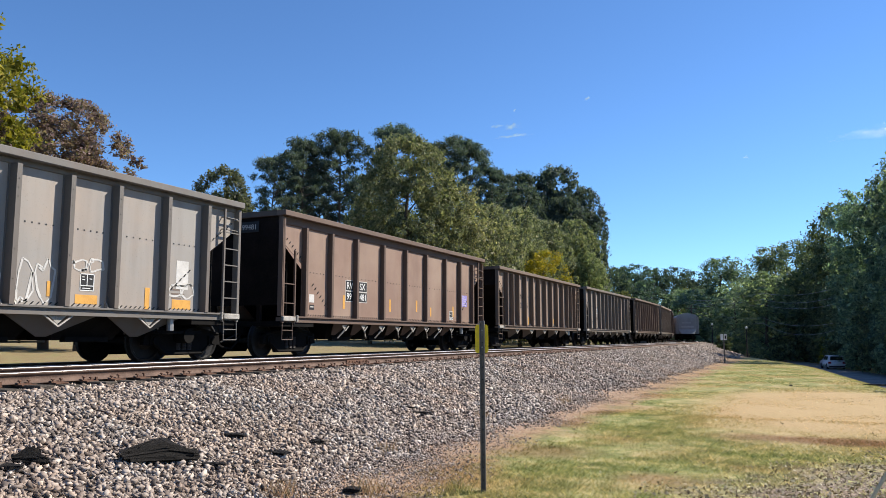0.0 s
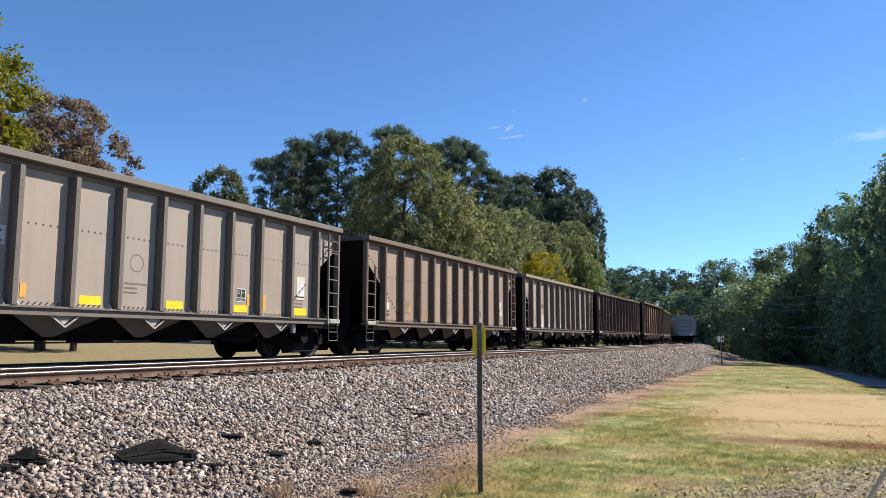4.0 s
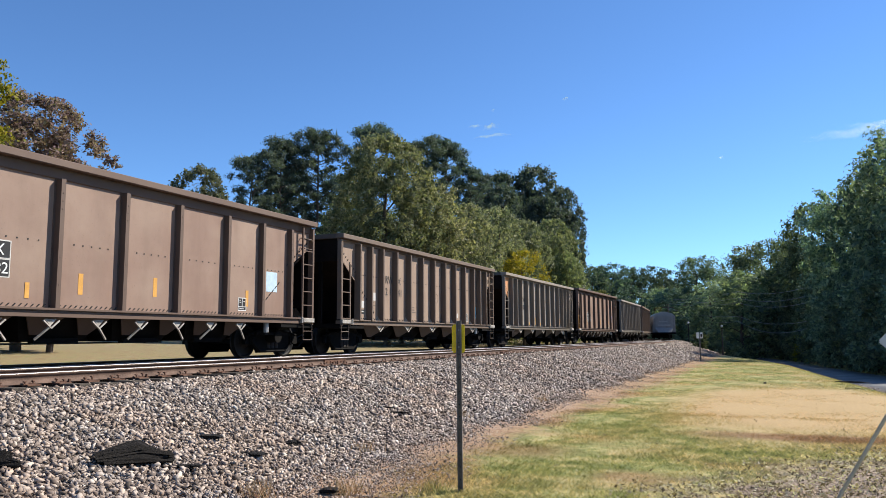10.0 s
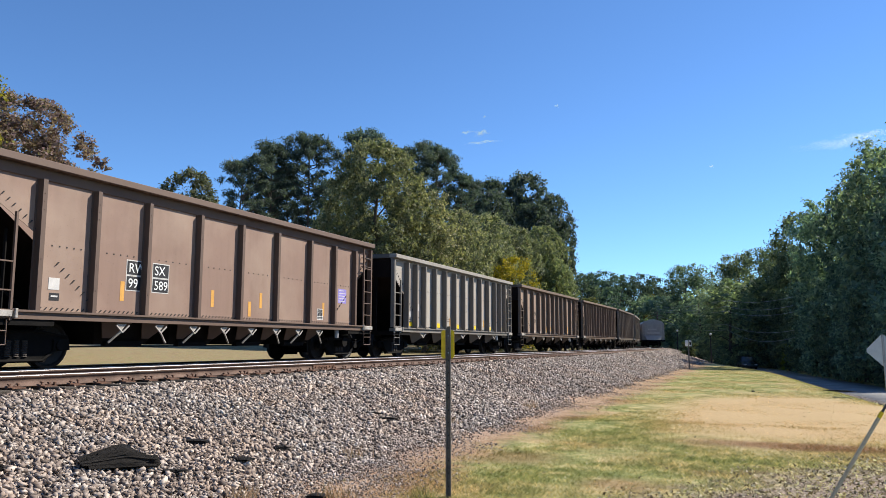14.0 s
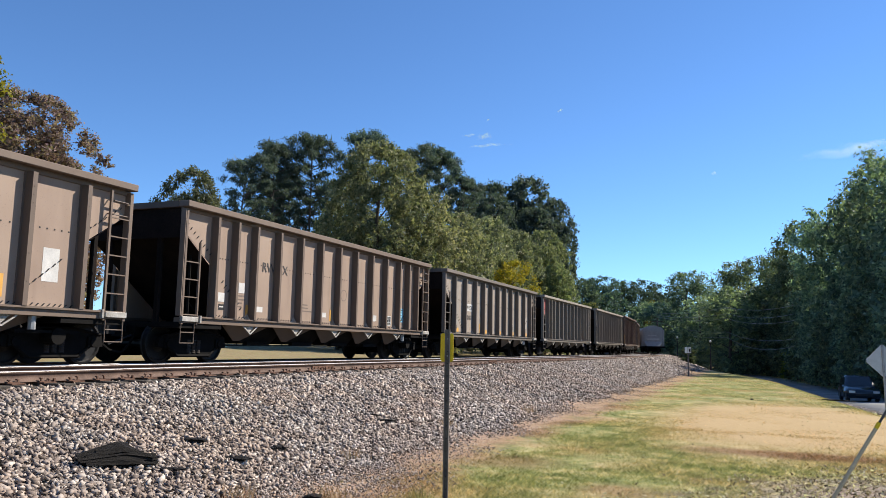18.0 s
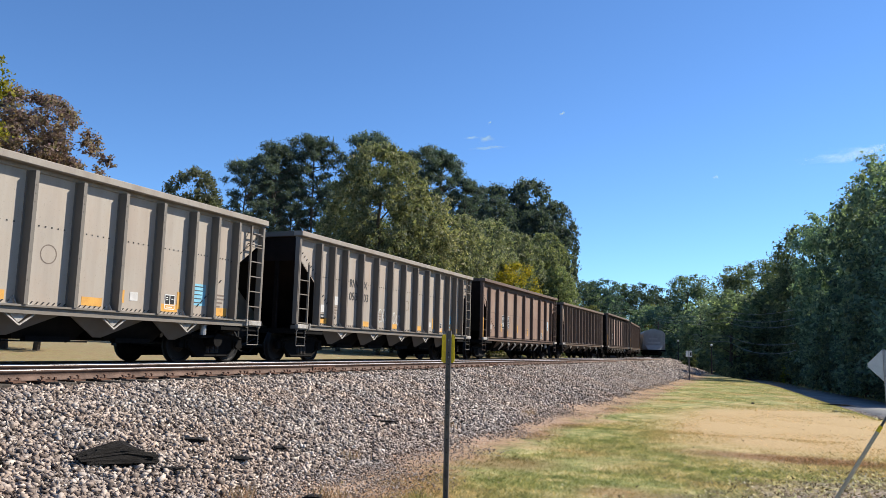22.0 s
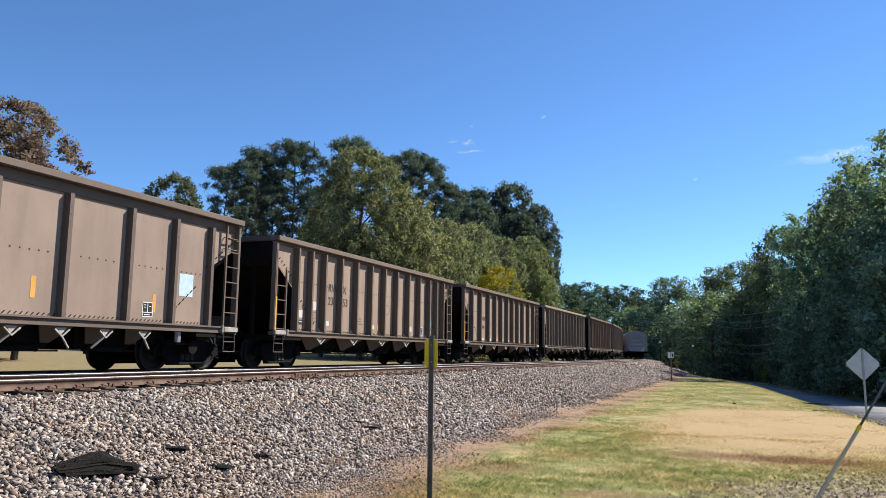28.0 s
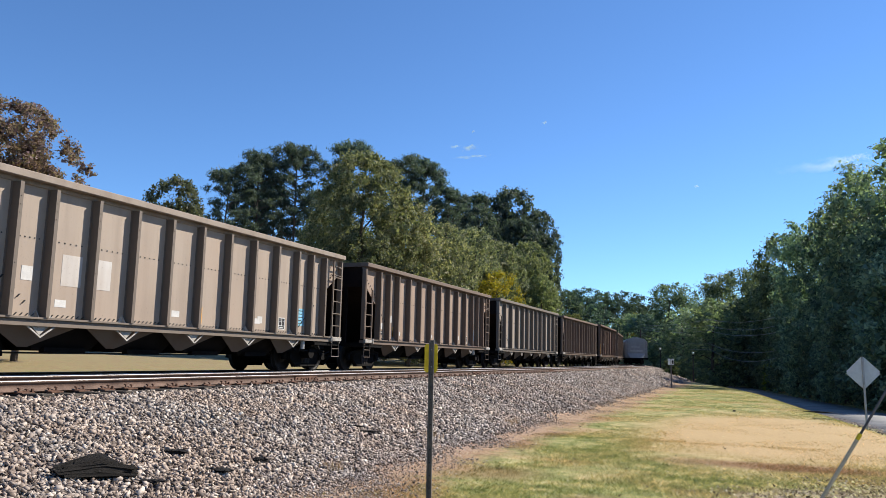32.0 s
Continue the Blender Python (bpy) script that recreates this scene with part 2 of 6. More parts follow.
PAINT = car_paint("weathered_paint")
PAINT_RIB = car_paint("weathered_rib_paint", 0.65, 1.3, 0.8, 0.08)
# underframe: grimy steel, its black deepened to stand for shade under the cars
UNDER = surface("grimy_shade_steel", (0.003, 0.003, 0.003), (0.011, 0.0095, 0.0085), 0.8, 0.0, 3, 40, 0.3, spec=0.1)
# car ends: brown steel, darkened in its colour for the shade between cars
END_SHADE = surface("shade_brown_steel", (0.003, 0.0024, 0.002), (0.018, 0.011, 0.009), 0.85, 0.0, 1.5, 25, 0.3, spec=0.12)
BRACKET = surface("worn_pale_bracket", (0.2, 0.18, 0.155), (0.46, 0.43, 0.39), 0.6, 0.2, 4, 40, 0.2)
SILL = surface("dusty_brown_steel", (0.014, 0.011, 0.01), (0.055, 0.043, 0.036), 0.7, 0.0, 2, 30, 0.3)
# wheels: worn steel, likewise darkened for the shade beneath
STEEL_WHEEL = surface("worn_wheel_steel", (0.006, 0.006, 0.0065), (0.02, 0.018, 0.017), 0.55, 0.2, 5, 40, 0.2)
BRIGHT = surface("polished_tread", (0.42, 0.41, 0.41), (0.66, 0.65, 0.65), 0.42, 0.6, 6, 60, 0.03)
RUST = surface("rusty_rail_steel", (0.06, 0.036, 0.027), (0.17, 0.108, 0.08), 0.8, 0.1, 3, 50, 0.3)
PLATE_RUST = surface("orange_rust", (0.06, 0.03, 0.02), (0.18, 0.095, 0.06), 0.85, 0.0, 6, 60, 0.4)
TIE_WOOD = surface("creosoted_wood", (0.02, 0.017, 0.014), (0.10, 0.082, 0.065), 0.9, 0.0, 3, 40, 0.5, (1, 8, 8))
CHAR = surface("charred_wood", (0.004, 0.0035, 0.003), (0.034, 0.029, 0.026), 0.75, 0.0, 6, 60, 0.9, (1.5, 14, 14), 0.2)
BARK_GREY = surface("bark", (0.05, 0.04, 0.03), (0.15, 0.12, 0.095), 0.95, 0.0, 2, 12, 0.6, (4, 4, 0.6))
ASPHALT = surface("worn_asphalt", (0.17, 0.17, 0.17), (0.34, 0.335, 0.325), 0.85, 0.0, 0.7, 60, 0.3)
STONE = ballast_stone("crushed_granite")
TURF = turf("lawn_soil")
BLADE = turf("lawn_blades", 0.7, 1.0)
WHITE = plain("white_paint", (0.72, 0.72, 0.70), 0.6)
DULL_WHITE = plain("faded_white_paint", (0.55, 0.53, 0.50), 0.75)
BLACK = plain("black_paint", (0.02, 0.02, 0.022), 0.6)
DARK_INK = plain("dark_stencil_paint", (0.055, 0.05, 0.05), 0.7)
ORANGE = plain("orange_paint", (0.60, 0.31, 0.07), 0.7)
YELLOW = plain("yellow_paint", (0.80, 0.56, 0.02), 0.5)
CYAN = plain("pale_blue_paint", (0.20, 0.46, 0.58), 0.65)
PALE_BLUE = plain("bleached_blue_paper", (0.45, 0.58, 0.68), 0.7)
VIOLET = plain("violet_paint", (0.26, 0.22, 0.55), 0.65)
GREY_METAL = surface("galvanised_metal", (0.22, 0.22, 0.22), (0.42, 0.42, 0.42), 0.5, 0.5, 6, 70, 0.1)
POST_METAL = surface("weathered_post_metal", (0.085, 0.075, 0.068), (0.19, 0.17, 0.155), 0.6, 0.3, 5, 60, 0.2)
SIGN_BACK = surface("aluminium_sign_back", (0.40, 0.42, 0.43), (0.56, 0.58, 0.58), 0.5, 0.3, 4, 60, 0.05)
HOPPER_GREY = surface("pale_grey_car_paint", (0.32, 0.31, 0.295), (0.46, 0.45, 0.43), 0.6, 0, 1.2, 20, 0.2, (1, 1, 0.4))
LEAF = foliage("broad_leaves", [(0.052, 0.062, 0.032), (0.094, 0.106, 0.054), (0.152, 0.156, 0.08), (0.25, 0.235, 0.128)])
NEEDLE = foliage("pine_needles", [(0.042, 0.06, 0.052), (0.085, 0.11, 0.088), (0.15, 0.175, 0.135)], 0.5)
AUTUMN = foliage("autumn_leaves", [(0.085, 0.048, 0.042), (0.17, 0.10, 0.08), (0.25, 0.155, 0.12), (0.15, 0.12, 0.065)])
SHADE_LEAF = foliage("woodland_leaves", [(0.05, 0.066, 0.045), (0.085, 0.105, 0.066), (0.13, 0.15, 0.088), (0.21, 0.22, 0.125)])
GOLD = foliage("yellowing_leaves", [(0.12, 0.13, 0.02), (0.28, 0.25, 0.035), (0.42, 0.33, 0.05)])


# ---- mesh helpers ----
def box(bm, x0, x1, y0, y1, z0, z1):
    v = [bm.verts.new((x, y, z)) for x in (x0, x1) for y in (y0, y1) for z in (z0, z1)]
    for q in ((0, 1, 3, 2), (4, 6, 7, 5), (0, 4, 5, 1), (2, 3, 7, 6), (0, 2, 6, 4), (1, 5, 7, 3)):
        bm.faces.new([v[i] for i in q])


def slab(bm, pts, thick):
    """A flat plate: the outline pts (counter-clockwise) and the same moved by thick."""
    a = [bm.verts.new(p) for p in pts]
    b = [bm.verts.new(Vector(p) + Vector(thick)) for p in pts]
    bm.faces.new(a[::-1])
    bm.faces.new(b)
    for i in range(len(a)):
        j = (i + 1) % len(a)
        bm.faces.new((a[i], a[j], b[j], b[i]))


def bar(bm, p, q, r, sides=6, r2=None):
    """A round bar from p to q."""
    p, q = Vector(p), Vector(q)
    d = (q - p).normalized()
    u = d.orthogonal().normalized()
    w = d.cross(u)
    r2 = r if r2 is None else r2
    ends = []
    for c, rad in ((p, r), (q, r2)):
        ends.append([bm.verts.new(c + rad * (math.cos(2 * math.pi * k / sides) * u + math.sin(2 * math.pi * k / sides) * w)) for k in range(sides)])
    for k in range(sides):
        j = (k + 1) % sides
        bm.faces.new((ends[0][k], ends[0][j], ends[1][j], ends[1][k]))
    bm.faces.new(ends[0][::-1])
    bm.faces.new(ends[1])


def lathe(bm, profile, axis="x", sides=20):
    """A round body: profile of (along, radius) turned about an axis through the origin."""
    rings = []
    for a, r in profile:
        ring = []
        for k in range(sides):
            c, s = r * math.cos(2 * math.pi * k / sides), r * math.sin(2 * math.pi * k / sides)
            ring.append(bm.verts.new((a, c, s) if axis == "x" else (c, s, a)))
        rings.append(ring)
    for r0, r1 in zip(rings, rings[1:]):
        for k in range(sides):
            j = (k + 1) % sides
            bm.faces.new((r0[k], r0[j], r1[j], r1[k]))
    bm.faces.new(rings[0][::-1])
    bm.faces.new(rings[-1])


def mesh_of(name, bm, material, smooth=False):
    bmesh.ops.recalc_face_normals(bm, faces=bm.faces[:])
    me = bpy.data.meshes.new(name)
    bm.to_mesh(me)
    bm.free()
    me.materials.append(material)
    if smooth:
        me.polygons.foreach_set("use_smooth", [True] * len(me.polygons))
    return me


def raw_mesh(name, verts, faces, material):
    """A large mesh from arrays; all faces have as many corners as the rows of faces."""
    me = bpy.data.meshes.new(name)
    n, k = faces.shape
    me.vertices.add(len(verts))
    me.vertices.foreach_set("co", np.asarray(verts, np.float32).ravel())
    me.loops.add(n * k)
    me.loops.foreach_set("vertex_index", faces.astype(np.int32).ravel())
    me.polygons.add(n)
    me.polygons.foreach_set("loop_start", np.arange(0, n * k, k, dtype=np.int32))
    me.update(calc_edges=True)
    me.validate()
    me.materials.append(material)
    return me


def part(name, bm, material, parent, label="", smooth=False):
    ob = new(name, mesh_of(name, bm, material, smooth))
    ob.parent = parent
    return tagged(ob, label)


# ---- the plan: the line, the road, the lie of the land ----
TRACK_X, RAIL_TOP, BEND_Y, BEND_R = -13.5, 1.09, 63.0, 300.0
# the siding runs beside the main line on the viewer's side, on lighter rail
SIDING_U, SIDING_TOP, SIDING_RAIL = 3.7, 1.16, 0.146


def on_track(s):
    """Place and turn on the main line at s metres along it: straight, then bending away to the left."""
    if s <= BEND_Y:
        return TRACK_X, s, 0.0
    a = min((s - BEND_Y) / BEND_R, 1.45)
    extra = (s - BEND_Y) - a * BEND_R
    x, y = TRACK_X - BEND_R * (1 - math.cos(a)), BEND_Y + BEND_R * math.sin(a)
    return x - extra * math.sin(a), y + extra * math.cos(a), a


def line_offset(x, y):
    """Signed metres to the right of the main line."""
    cx, cy = TRACK_X - BEND_R, BEND_Y
    bent = np.hypot(x - cx, y - cy) - BEND_R
    return np.where(y <= BEND_Y, x - TRACK_X, bent)


ROAD_Y = (-400, -60, 0, 20, 28, 33, 38, 44, 51, 59, 67.5, 76, 87, 97, 109, 125, 150, 220, 400)
ROAD_X = (46, 12, 6.0, 4.6, 4.4, 4.35, 4.33, 4.33, 4.33, 4.2, 3.7, 2.8, 1.4, -0.1, -2.3, -6, -14, -42, -120)
ROAD_Z = (-0.3, -0.3, -0.2, -0.35, -0.5, -0.62, -0.8, -1.0, -1.25, -1.6, -1.8, -1.85, -1.95, -2.0, -1.85, -1.8, -1.7, -1.2, -1.0)
ROAD_WIDE = 5.6


def road_edge(y):
    return np.interp(y, ROAD_Y, ROAD_X)


def road_level(y):
    return np.interp(y, ROAD_Y, ROAD_Z)


BED_U = (-60, -30, -18, -8, -4.2, -2.0, 1.9, 2.3, 5.5, 6.2, 7.5, 8.4, 9.2, 30)
BED_Z = (2.2, 1.5, 1.1, 0.72, 0.62, 0.85, 0.85, 0.925, 0.915, 0.78, 0.36, 0.11, 0.0, 0.0)


def ground_z(x, y):
    """Height of the land (ballast bed included) at x, y; takes arrays."""
    x, y = np.asarray(x, float), np.asarray(y, float)
    z = np.interp(line_offset(x, y), BED_U, BED_Z)
    r = x - road_edge(y)
    zr = road_level(y)
    wide = np.interp(y, (20, 35, 50, 70, 85, 100), (1.6, 3.0, 4.5, 8.0, 9.0, 9.0))
    f = np.clip((r + wide) / wide, 0, 1)
    f = f * f * (3 - 2 * f)
    z = z * (1 - f) + zr * f
    # woods floor beyond the road
    return z + np.clip((r - ROAD_WIDE - 1.0) / 12, 0, 1) * 0.6


# the whole ground, finer near the viewer
def axis_steps(breaks):
    out = []
    for (a, b, st) in breaks:
        out += list(np.arange(a, b, st))
    return np.array(out + [breaks[-1][1]])


gx = axis_steps([(-900, -120, 60), (-120, -40, 8), (-40, -22, 1.5), (-22, 14, 0.4), (14, 40, 2), (40, 120, 10), (120, 900, 60)])
gy = axis_steps([(-900, -120, 60), (-120, -10, 6), (-10, 3, 1), (3, 30, 0.4), (30, 110, 1.0), (110, 260, 5), (260, 1500, 60)])
X, Y = np.meshgrid(gx, gy, indexing="ij")
Z = ground_z(X, Y)
near = np.clip(1 - np.hypot(X, Y - 15) / 60, 0, 1)
lump = np.sin(X * 1.7 + np.sin(Y * 0.9)) * np.sin(Y * 1.3 + np.sin(X * 1.1)) * 0.018 * near
U = line_offset(X, Y)
# the soil lies a little under the ballast
Z = Z + lump * (X > -5) - 0.06 * ((U > -3.4) & (U < 8.0))
ids = np.arange(X.size).reshape(X.shape)
quads = np.stack([ids[:-1, :-1], ids[1:, :-1], ids[1:, 1:], ids[:-1, 1:]], -1).reshape(-1, 4)
me = raw_mesh("ground", np.stack([X, Y, Z], -1).reshape(-1, 3), quads, TURF)
me.polygons.foreach_set("use_smooth", [True] * len(me.polygons))
ground = tagged(new("ground", me), "mown lawn turning to straw, bare dirt strip and dry field", "ground", kind="structure")

# the road: a strip 4 cm over the ground, with a crumbled edge
ry = axis_steps([(-300, 10, 10), (10, 130, 1.5), (130, 300, 8)])
verts, faces = [], []
for i, y in enumerate(ry):
    e, zz = float(road_edge(y)), float(road_level(y))
    wob = 0.12 * math.sin(y * 1.9) + 0.07 * math.sin(y * 5.3)
    for dx, dz in ((wob, -0.25), (wob, 0.035), (ROAD_WIDE * 0.5, 0.10), (ROAD_WIDE - wob, 0.035), (ROAD_WIDE - wob, -0.25)):
        verts.append((e + dx, y, max(zz, float(ground_z(e + dx, y)) if 0.3 < dx < 6 else zz) + dz))
    if i:
        for k in range(4):
            a = 5 * (i - 1) + k
            faces.append((a, a + 1, a + 6, a + 5))
road = tagged(new("road", raw_mesh("road", np.array(verts), np.array(faces), ASPHALT)), "narrow grey asphalt road in dappled shade", "road", kind="structure")


# ---- the railway line ----
def stone_bed(name):
    m, t, b = nodes_of(name)
    v = coords(t)
    vo = nd(t, "ShaderNodeTexVoronoi", Scale=17.0)
    t.links.new(v, vo.inputs["Vector"])
    # bed colour kept near black: painted shade for gaps between the loose stones
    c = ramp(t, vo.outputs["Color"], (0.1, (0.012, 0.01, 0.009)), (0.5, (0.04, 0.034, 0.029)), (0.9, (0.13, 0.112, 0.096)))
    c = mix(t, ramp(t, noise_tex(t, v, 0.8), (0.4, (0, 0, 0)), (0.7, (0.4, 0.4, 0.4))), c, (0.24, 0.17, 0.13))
    t.links.new(c, b.inputs["Base Color"])
    b.inputs["Roughness"].default_value = 0.85
    relief(t, b, vo.outputs["Distance"], 0.9, 0.04)
    return m


BED = stone_bed("shaded_bed_stone")


def strip(name, s0, s1, step, offsets, lift, material):
    """A sheet along the line between the offsets, lying just over the land."""
    ss = np.arange(s0, s1 + step * 0.5, step)
    vs = []
    for s in ss:
        x, y, a = on_track(float(s))
        for u in offsets:
            px, py = x + u * math.cos(a), y + u * math.sin(a)
            w = 0.35 * math.sin(s * 0.8) * math.sin(s * 0.31 + 1) if u == offsets[-1] else 0
            vs.append((px + w, py, float(ground_z(px + w, py)) + lift))
    k = len(offsets)
    i = np.arange((len(ss) - 1) * k).reshape(-1, k)[:, :-1].ravel()
    return raw_mesh(name, np.array(vs), np.stack([i, i + 1, i + k + 1, i + k], -1), material)


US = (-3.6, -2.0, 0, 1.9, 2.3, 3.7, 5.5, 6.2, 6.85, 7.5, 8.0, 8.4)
tagged(new("ballast_bed", strip("ballast_bed", -300, 420, 2.0, US, 0.015, BED)), "sloping granite ballast bed, coloured dark for shade between stones", "ballast", kind="structure")

# loose stones on the slope, thick and fine close by, coarser along the line
OCT_V = np.array([(1, 0, 0), (-1, 0, 0), (0, 1, 0), (0, -1, 0), (0, 0, 1), (0, 0, -1)], float)
OCT_F = np.array([(0, 2, 4), (2, 1, 4), (1, 3, 4), (3, 0, 4), (2, 0, 5), (1, 2, 5), (3, 1, 5), (0, 3, 5)])


BOX_V = np.array([(x, y, z) for x in (-0.8, 0.8) for y in (-0.8, 0.8) for z in (-0.8, 0.8)], float)
BOX_F = np.array([(0, 1, 3, 2), (4, 6, 7, 5), (0, 4, 5, 1), (2, 3, 7, 6), (0, 2, 6, 4), (1, 5, 7, 3)])


def lying_turns(n, lean):
    """Random headings with a lean about the level, as n matrices."""
    a, b, c = rng.uniform(0, 2 * np.pi, n), rng.normal(0, lean, n), rng.normal(0, lean, n)
    o, i = np.zeros(n), np.ones(n)
    mz = np.stack([np.cos(a), -np.sin(a), o, np.sin(a), np.cos(a), o, o, o, i], -1).reshape(n, 3, 3)
    mx = np.stack([i, o, o, o, np.cos(b), -np.sin(b), o, np.sin(b), np.cos(b)], -1).reshape(n, 3, 3)
    my = np.stack([np.cos(c), o, np.sin(c), o, i, o, -np.sin(c), o, np.cos(c)], -1).reshape(n, 3, 3)
    return mx @ my @ mz


def turns(n):
    """Random turns as n matrices."""
    q = rng.normal(size=(n, 4))
    q /= np.linalg.norm(q, axis=1)[:, None]
    w, x, y, z = q.T
    return np.stack([1 - 2 * (y * y + z * z), 2 * (x * y - z * w), 2 * (x * z + y * w), 2 * (x * y + z * w), 1 - 2 * (x * x + z * z), 2 * (y * z - x * w), 2 * (x * z - y * w), 2 * (y * z + x * w), 1 - 2 * (x * x + y * y)], -1).reshape(n, 3, 3)


def stones(name, places, sizes, base_v, base_f, material):
    """Angular chips: 80 shapes, jittered corner by corner, strewn at the places."""
    n, k = len(places), len(base_v)
    chip = k == 8
    shapes = base_v[None] * rng.uniform(0.7, 1.12, (80, k, 1)) + rng.normal(0, 0.14, (80, k, 3))
    shapes = shapes * np.array([1.5, 1.0, 0.56 if chip else 0.66]) * rng.uniform(0.75, 1.25, (80, 1, 3))
    v = shapes[rng.integers(0, 80, n)] * sizes[:, None, None]
    v = np.einsum("nij,nkj->nki", lying_turns(n, 0.6) if chip else turns(n), v)
    v += places[:, None]
    f = base_f[None] + (np.arange(n) * k)[:, None, None]
    return raw_mesh(name, v.reshape(-1, 3), f.reshape(-1, base_f.shape[1]), material)


def scatter(n, y0, y1, u0, u1, thin=True):
    y = rng.uniform(y0, y1, n)
    u = rng.uniform(u0, u1, n)
    if thin:
        edge = 8.35 + 0.9 * np.clip((11.0 - y) / 4.0, 0, 1) + 0.3 * np.sin(y * 0.8) * np.sin(y * 0.31 + 1) + 0.18 * np.sin(y * 2.3)
        keep = rng.uniform(0, 1, n) < np.clip(1 - (u - edge) / np.where(y < 12, 1.5, 1.0), 0.03, 1) ** 1.5
        y, u = y[keep], u[keep]
    pts = []
    a = np.clip((y - BEND_Y) / BEND_R, 0, 1)
    x = TRACK_X - BEND_R * (1 - np.cos(a)) + u * np.cos(a)
    yy = np.minimum(y, BEND_Y) + BEND_R * np.sin(a) + u * np.sin(a)
    return np.stack([x, yy, ground_z(x, yy)], -1)


def heap(n, y0, y1, u0, u1, small, large, base_v, base_f, bury, label, thin=True):
    """Loose stones lying two or three deep."""
    p = scatter(n, y0, y1, u0, u1, thin)
    p = p[(p[:, 1] > -0.69 * p[:, 0] - 0.5) & (0.91 * p[:, 1] - 0.41 * p[:, 0] > 4.2)]
    loose = np.clip((p[:, 0] - TRACK_X - 8.5) / 1.0, 0, 0.55) * (p[:, 1] < BEND_Y)
    sz = rng.uniform(small, large, len(p)) * rng.choice([0.7, 1, 1, 1.3], len(p)) * (1 - loose)
    p[:, 2] += 0.008 + sz * rng.uniform(-0.2, bury, len(p))
    tagged(new("ballast_stones", stones("ballast_stones", p, sz, base_v, base_f, STONE)), label, "ballast", kind="stuff")


heap(88000, 1.5, 11.5, 4.62, 10.2, 0.0115, 0.0235, BOX_V, BOX_F, 1.5, "crushed grey and brown granite stones")
heap(46000, 11.5, 20.0, 4.62, 10.0, 0.015, 0.029, BOX_V, BOX_F, 1.5, "crushed grey and brown granite stones")
heap(56000, 20.0, 50.0, 4.62, 9.8, 0.024, 0.042, OCT_V, OCT_F, 1.1, "crushed grey granite stones along the slope")
heap(17000, 50.0, 122.0, 4.56, 9.2, 0.045, 0.08, OCT_V, OCT_F, 0.4, "crushed grey granite stones further along")
heap(9000, 7.0, 34.0, 8.3, 9.9, 0.008, 0.017, OCT_V, OCT_F, 0.3, "small stones strewn over the dirt at the ballast foot", False)
heap(7000, 2.0, 40.0, 1.3, 4.5, 0.03, 0.045, OCT_V, OCT_F, 0.1, "crushed stones between the sleepers", False)

RAIL_PROFILE = ((-0.075, 0), (0.075, 0), (0.075, 0.013), (0.012, 0.035), (0.010, 0.125), (0.037, 0.135), (0.037, 0.165), (0.030, 0.172), (-0.030, 0.172), (-0.037, 0.165), (-0.037, 0.135), (-0.010, 0.125), (-0.012, 0.035), (-0.075, 0.013))


def rail(u, s0, s1, top, tall):
    """A rail along the line at the offset u, its head at top."""
    ss = [s for s in np.arange(s0, s1 + 0.1, 3.0)]
    vs, fs, k, f = [], [], len(RAIL_PROFILE), tall / 0.172
    for i, s in enumerate(ss):
        x, y, a = on_track(float(s))
        for du, dz in RAIL_PROFILE:
            vs.append((x + (u + du * f) * math.cos(a), y + (u + du * f) * math.sin(a), top - tall + dz * f))
        if i:
            for j in range(k):
                n = (j + 1) % k
                fs.append(((i - 1) * k + j, (i - 1) * k + n, i * k + n, i * k + j))
    me = raw_mesh("rail", np.array(vs), np.array(fs), RUST)
    me.materials.append(BRIGHT)
    idx = np.zeros(len(fs), np.int32)
    for face in (6, 7):
        idx[face::k] = 1
    me.polygons.foreach_set("material_index", idx)
    return new("rail", me)


track = tagged(new("railway_track"), "main railway track of rusty rails on wooden sleepers", "railway track", kind="structure")
for u in (-0.754, 0.754):
    rail(u, -390, 450, RAIL_TOP, 0.172).parent = track
siding = tagged(new("siding_track"), "empty siding track of rusty rails with polished heads", "railway track", kind="structure")
for u in (-0.745, 0.745):
    rail(SIDING_U + u, -60, 240, SIDING_TOP, SIDING_RAIL).parent = siding

bm = bmesh.new()
box(bm, -1.3, 1.3, -0.11, 0.11, -0.18, 0)
bmesh.ops.bevel(bm, geom=bm.edges[:], offset=0.012, segments=1, affect="EDGES")
tie_mesh = mesh_of("sleeper", bm, TIE_WOOD)
TIE_TOP, SIDING_TIE = RAIL_TOP - 0.172 - 0.018, SIDING_TOP - SIDING_RAIL - 0.018


def beside(s, u):
    x, y, a = on_track(s)
    return x + u * math.cos(a), y + u * math.sin(a), math.degrees(a)


for i in range(150):
    x, y, a = beside(-4 + 0.53 * i, 0)
    o = new("sleeper", tie_mesh)
    o.parent, o.matrix_basis = track, pose(x + rnd.uniform(-0.05, 0.05), y + rnd.uniform(-0.03, 0.03), TIE_TOP, 0, rnd.uniform(-0.5, 0.5), a + rnd.uniform(-1.5, 1.5))
for i in range(210):
    x, y, a = beside(2 + 0.48 * i, SIDING_U)
    o = new("sleeper", tie_mesh)
    o.parent, o.matrix_basis = siding, pose(x + rnd.uniform(-0.09, 0.06), y, SIDING_TIE, 0, rnd.uniform(-0.8, 0.8), a + rnd.uniform(-2, 2))
bm = bmesh.new()
box(bm, -0.19, 0.19, -0.10, 0.10, 0.0, 0.017)
box(bm, -0.10, -0.075, -0.09, 0.09, 0.017, 0.03)
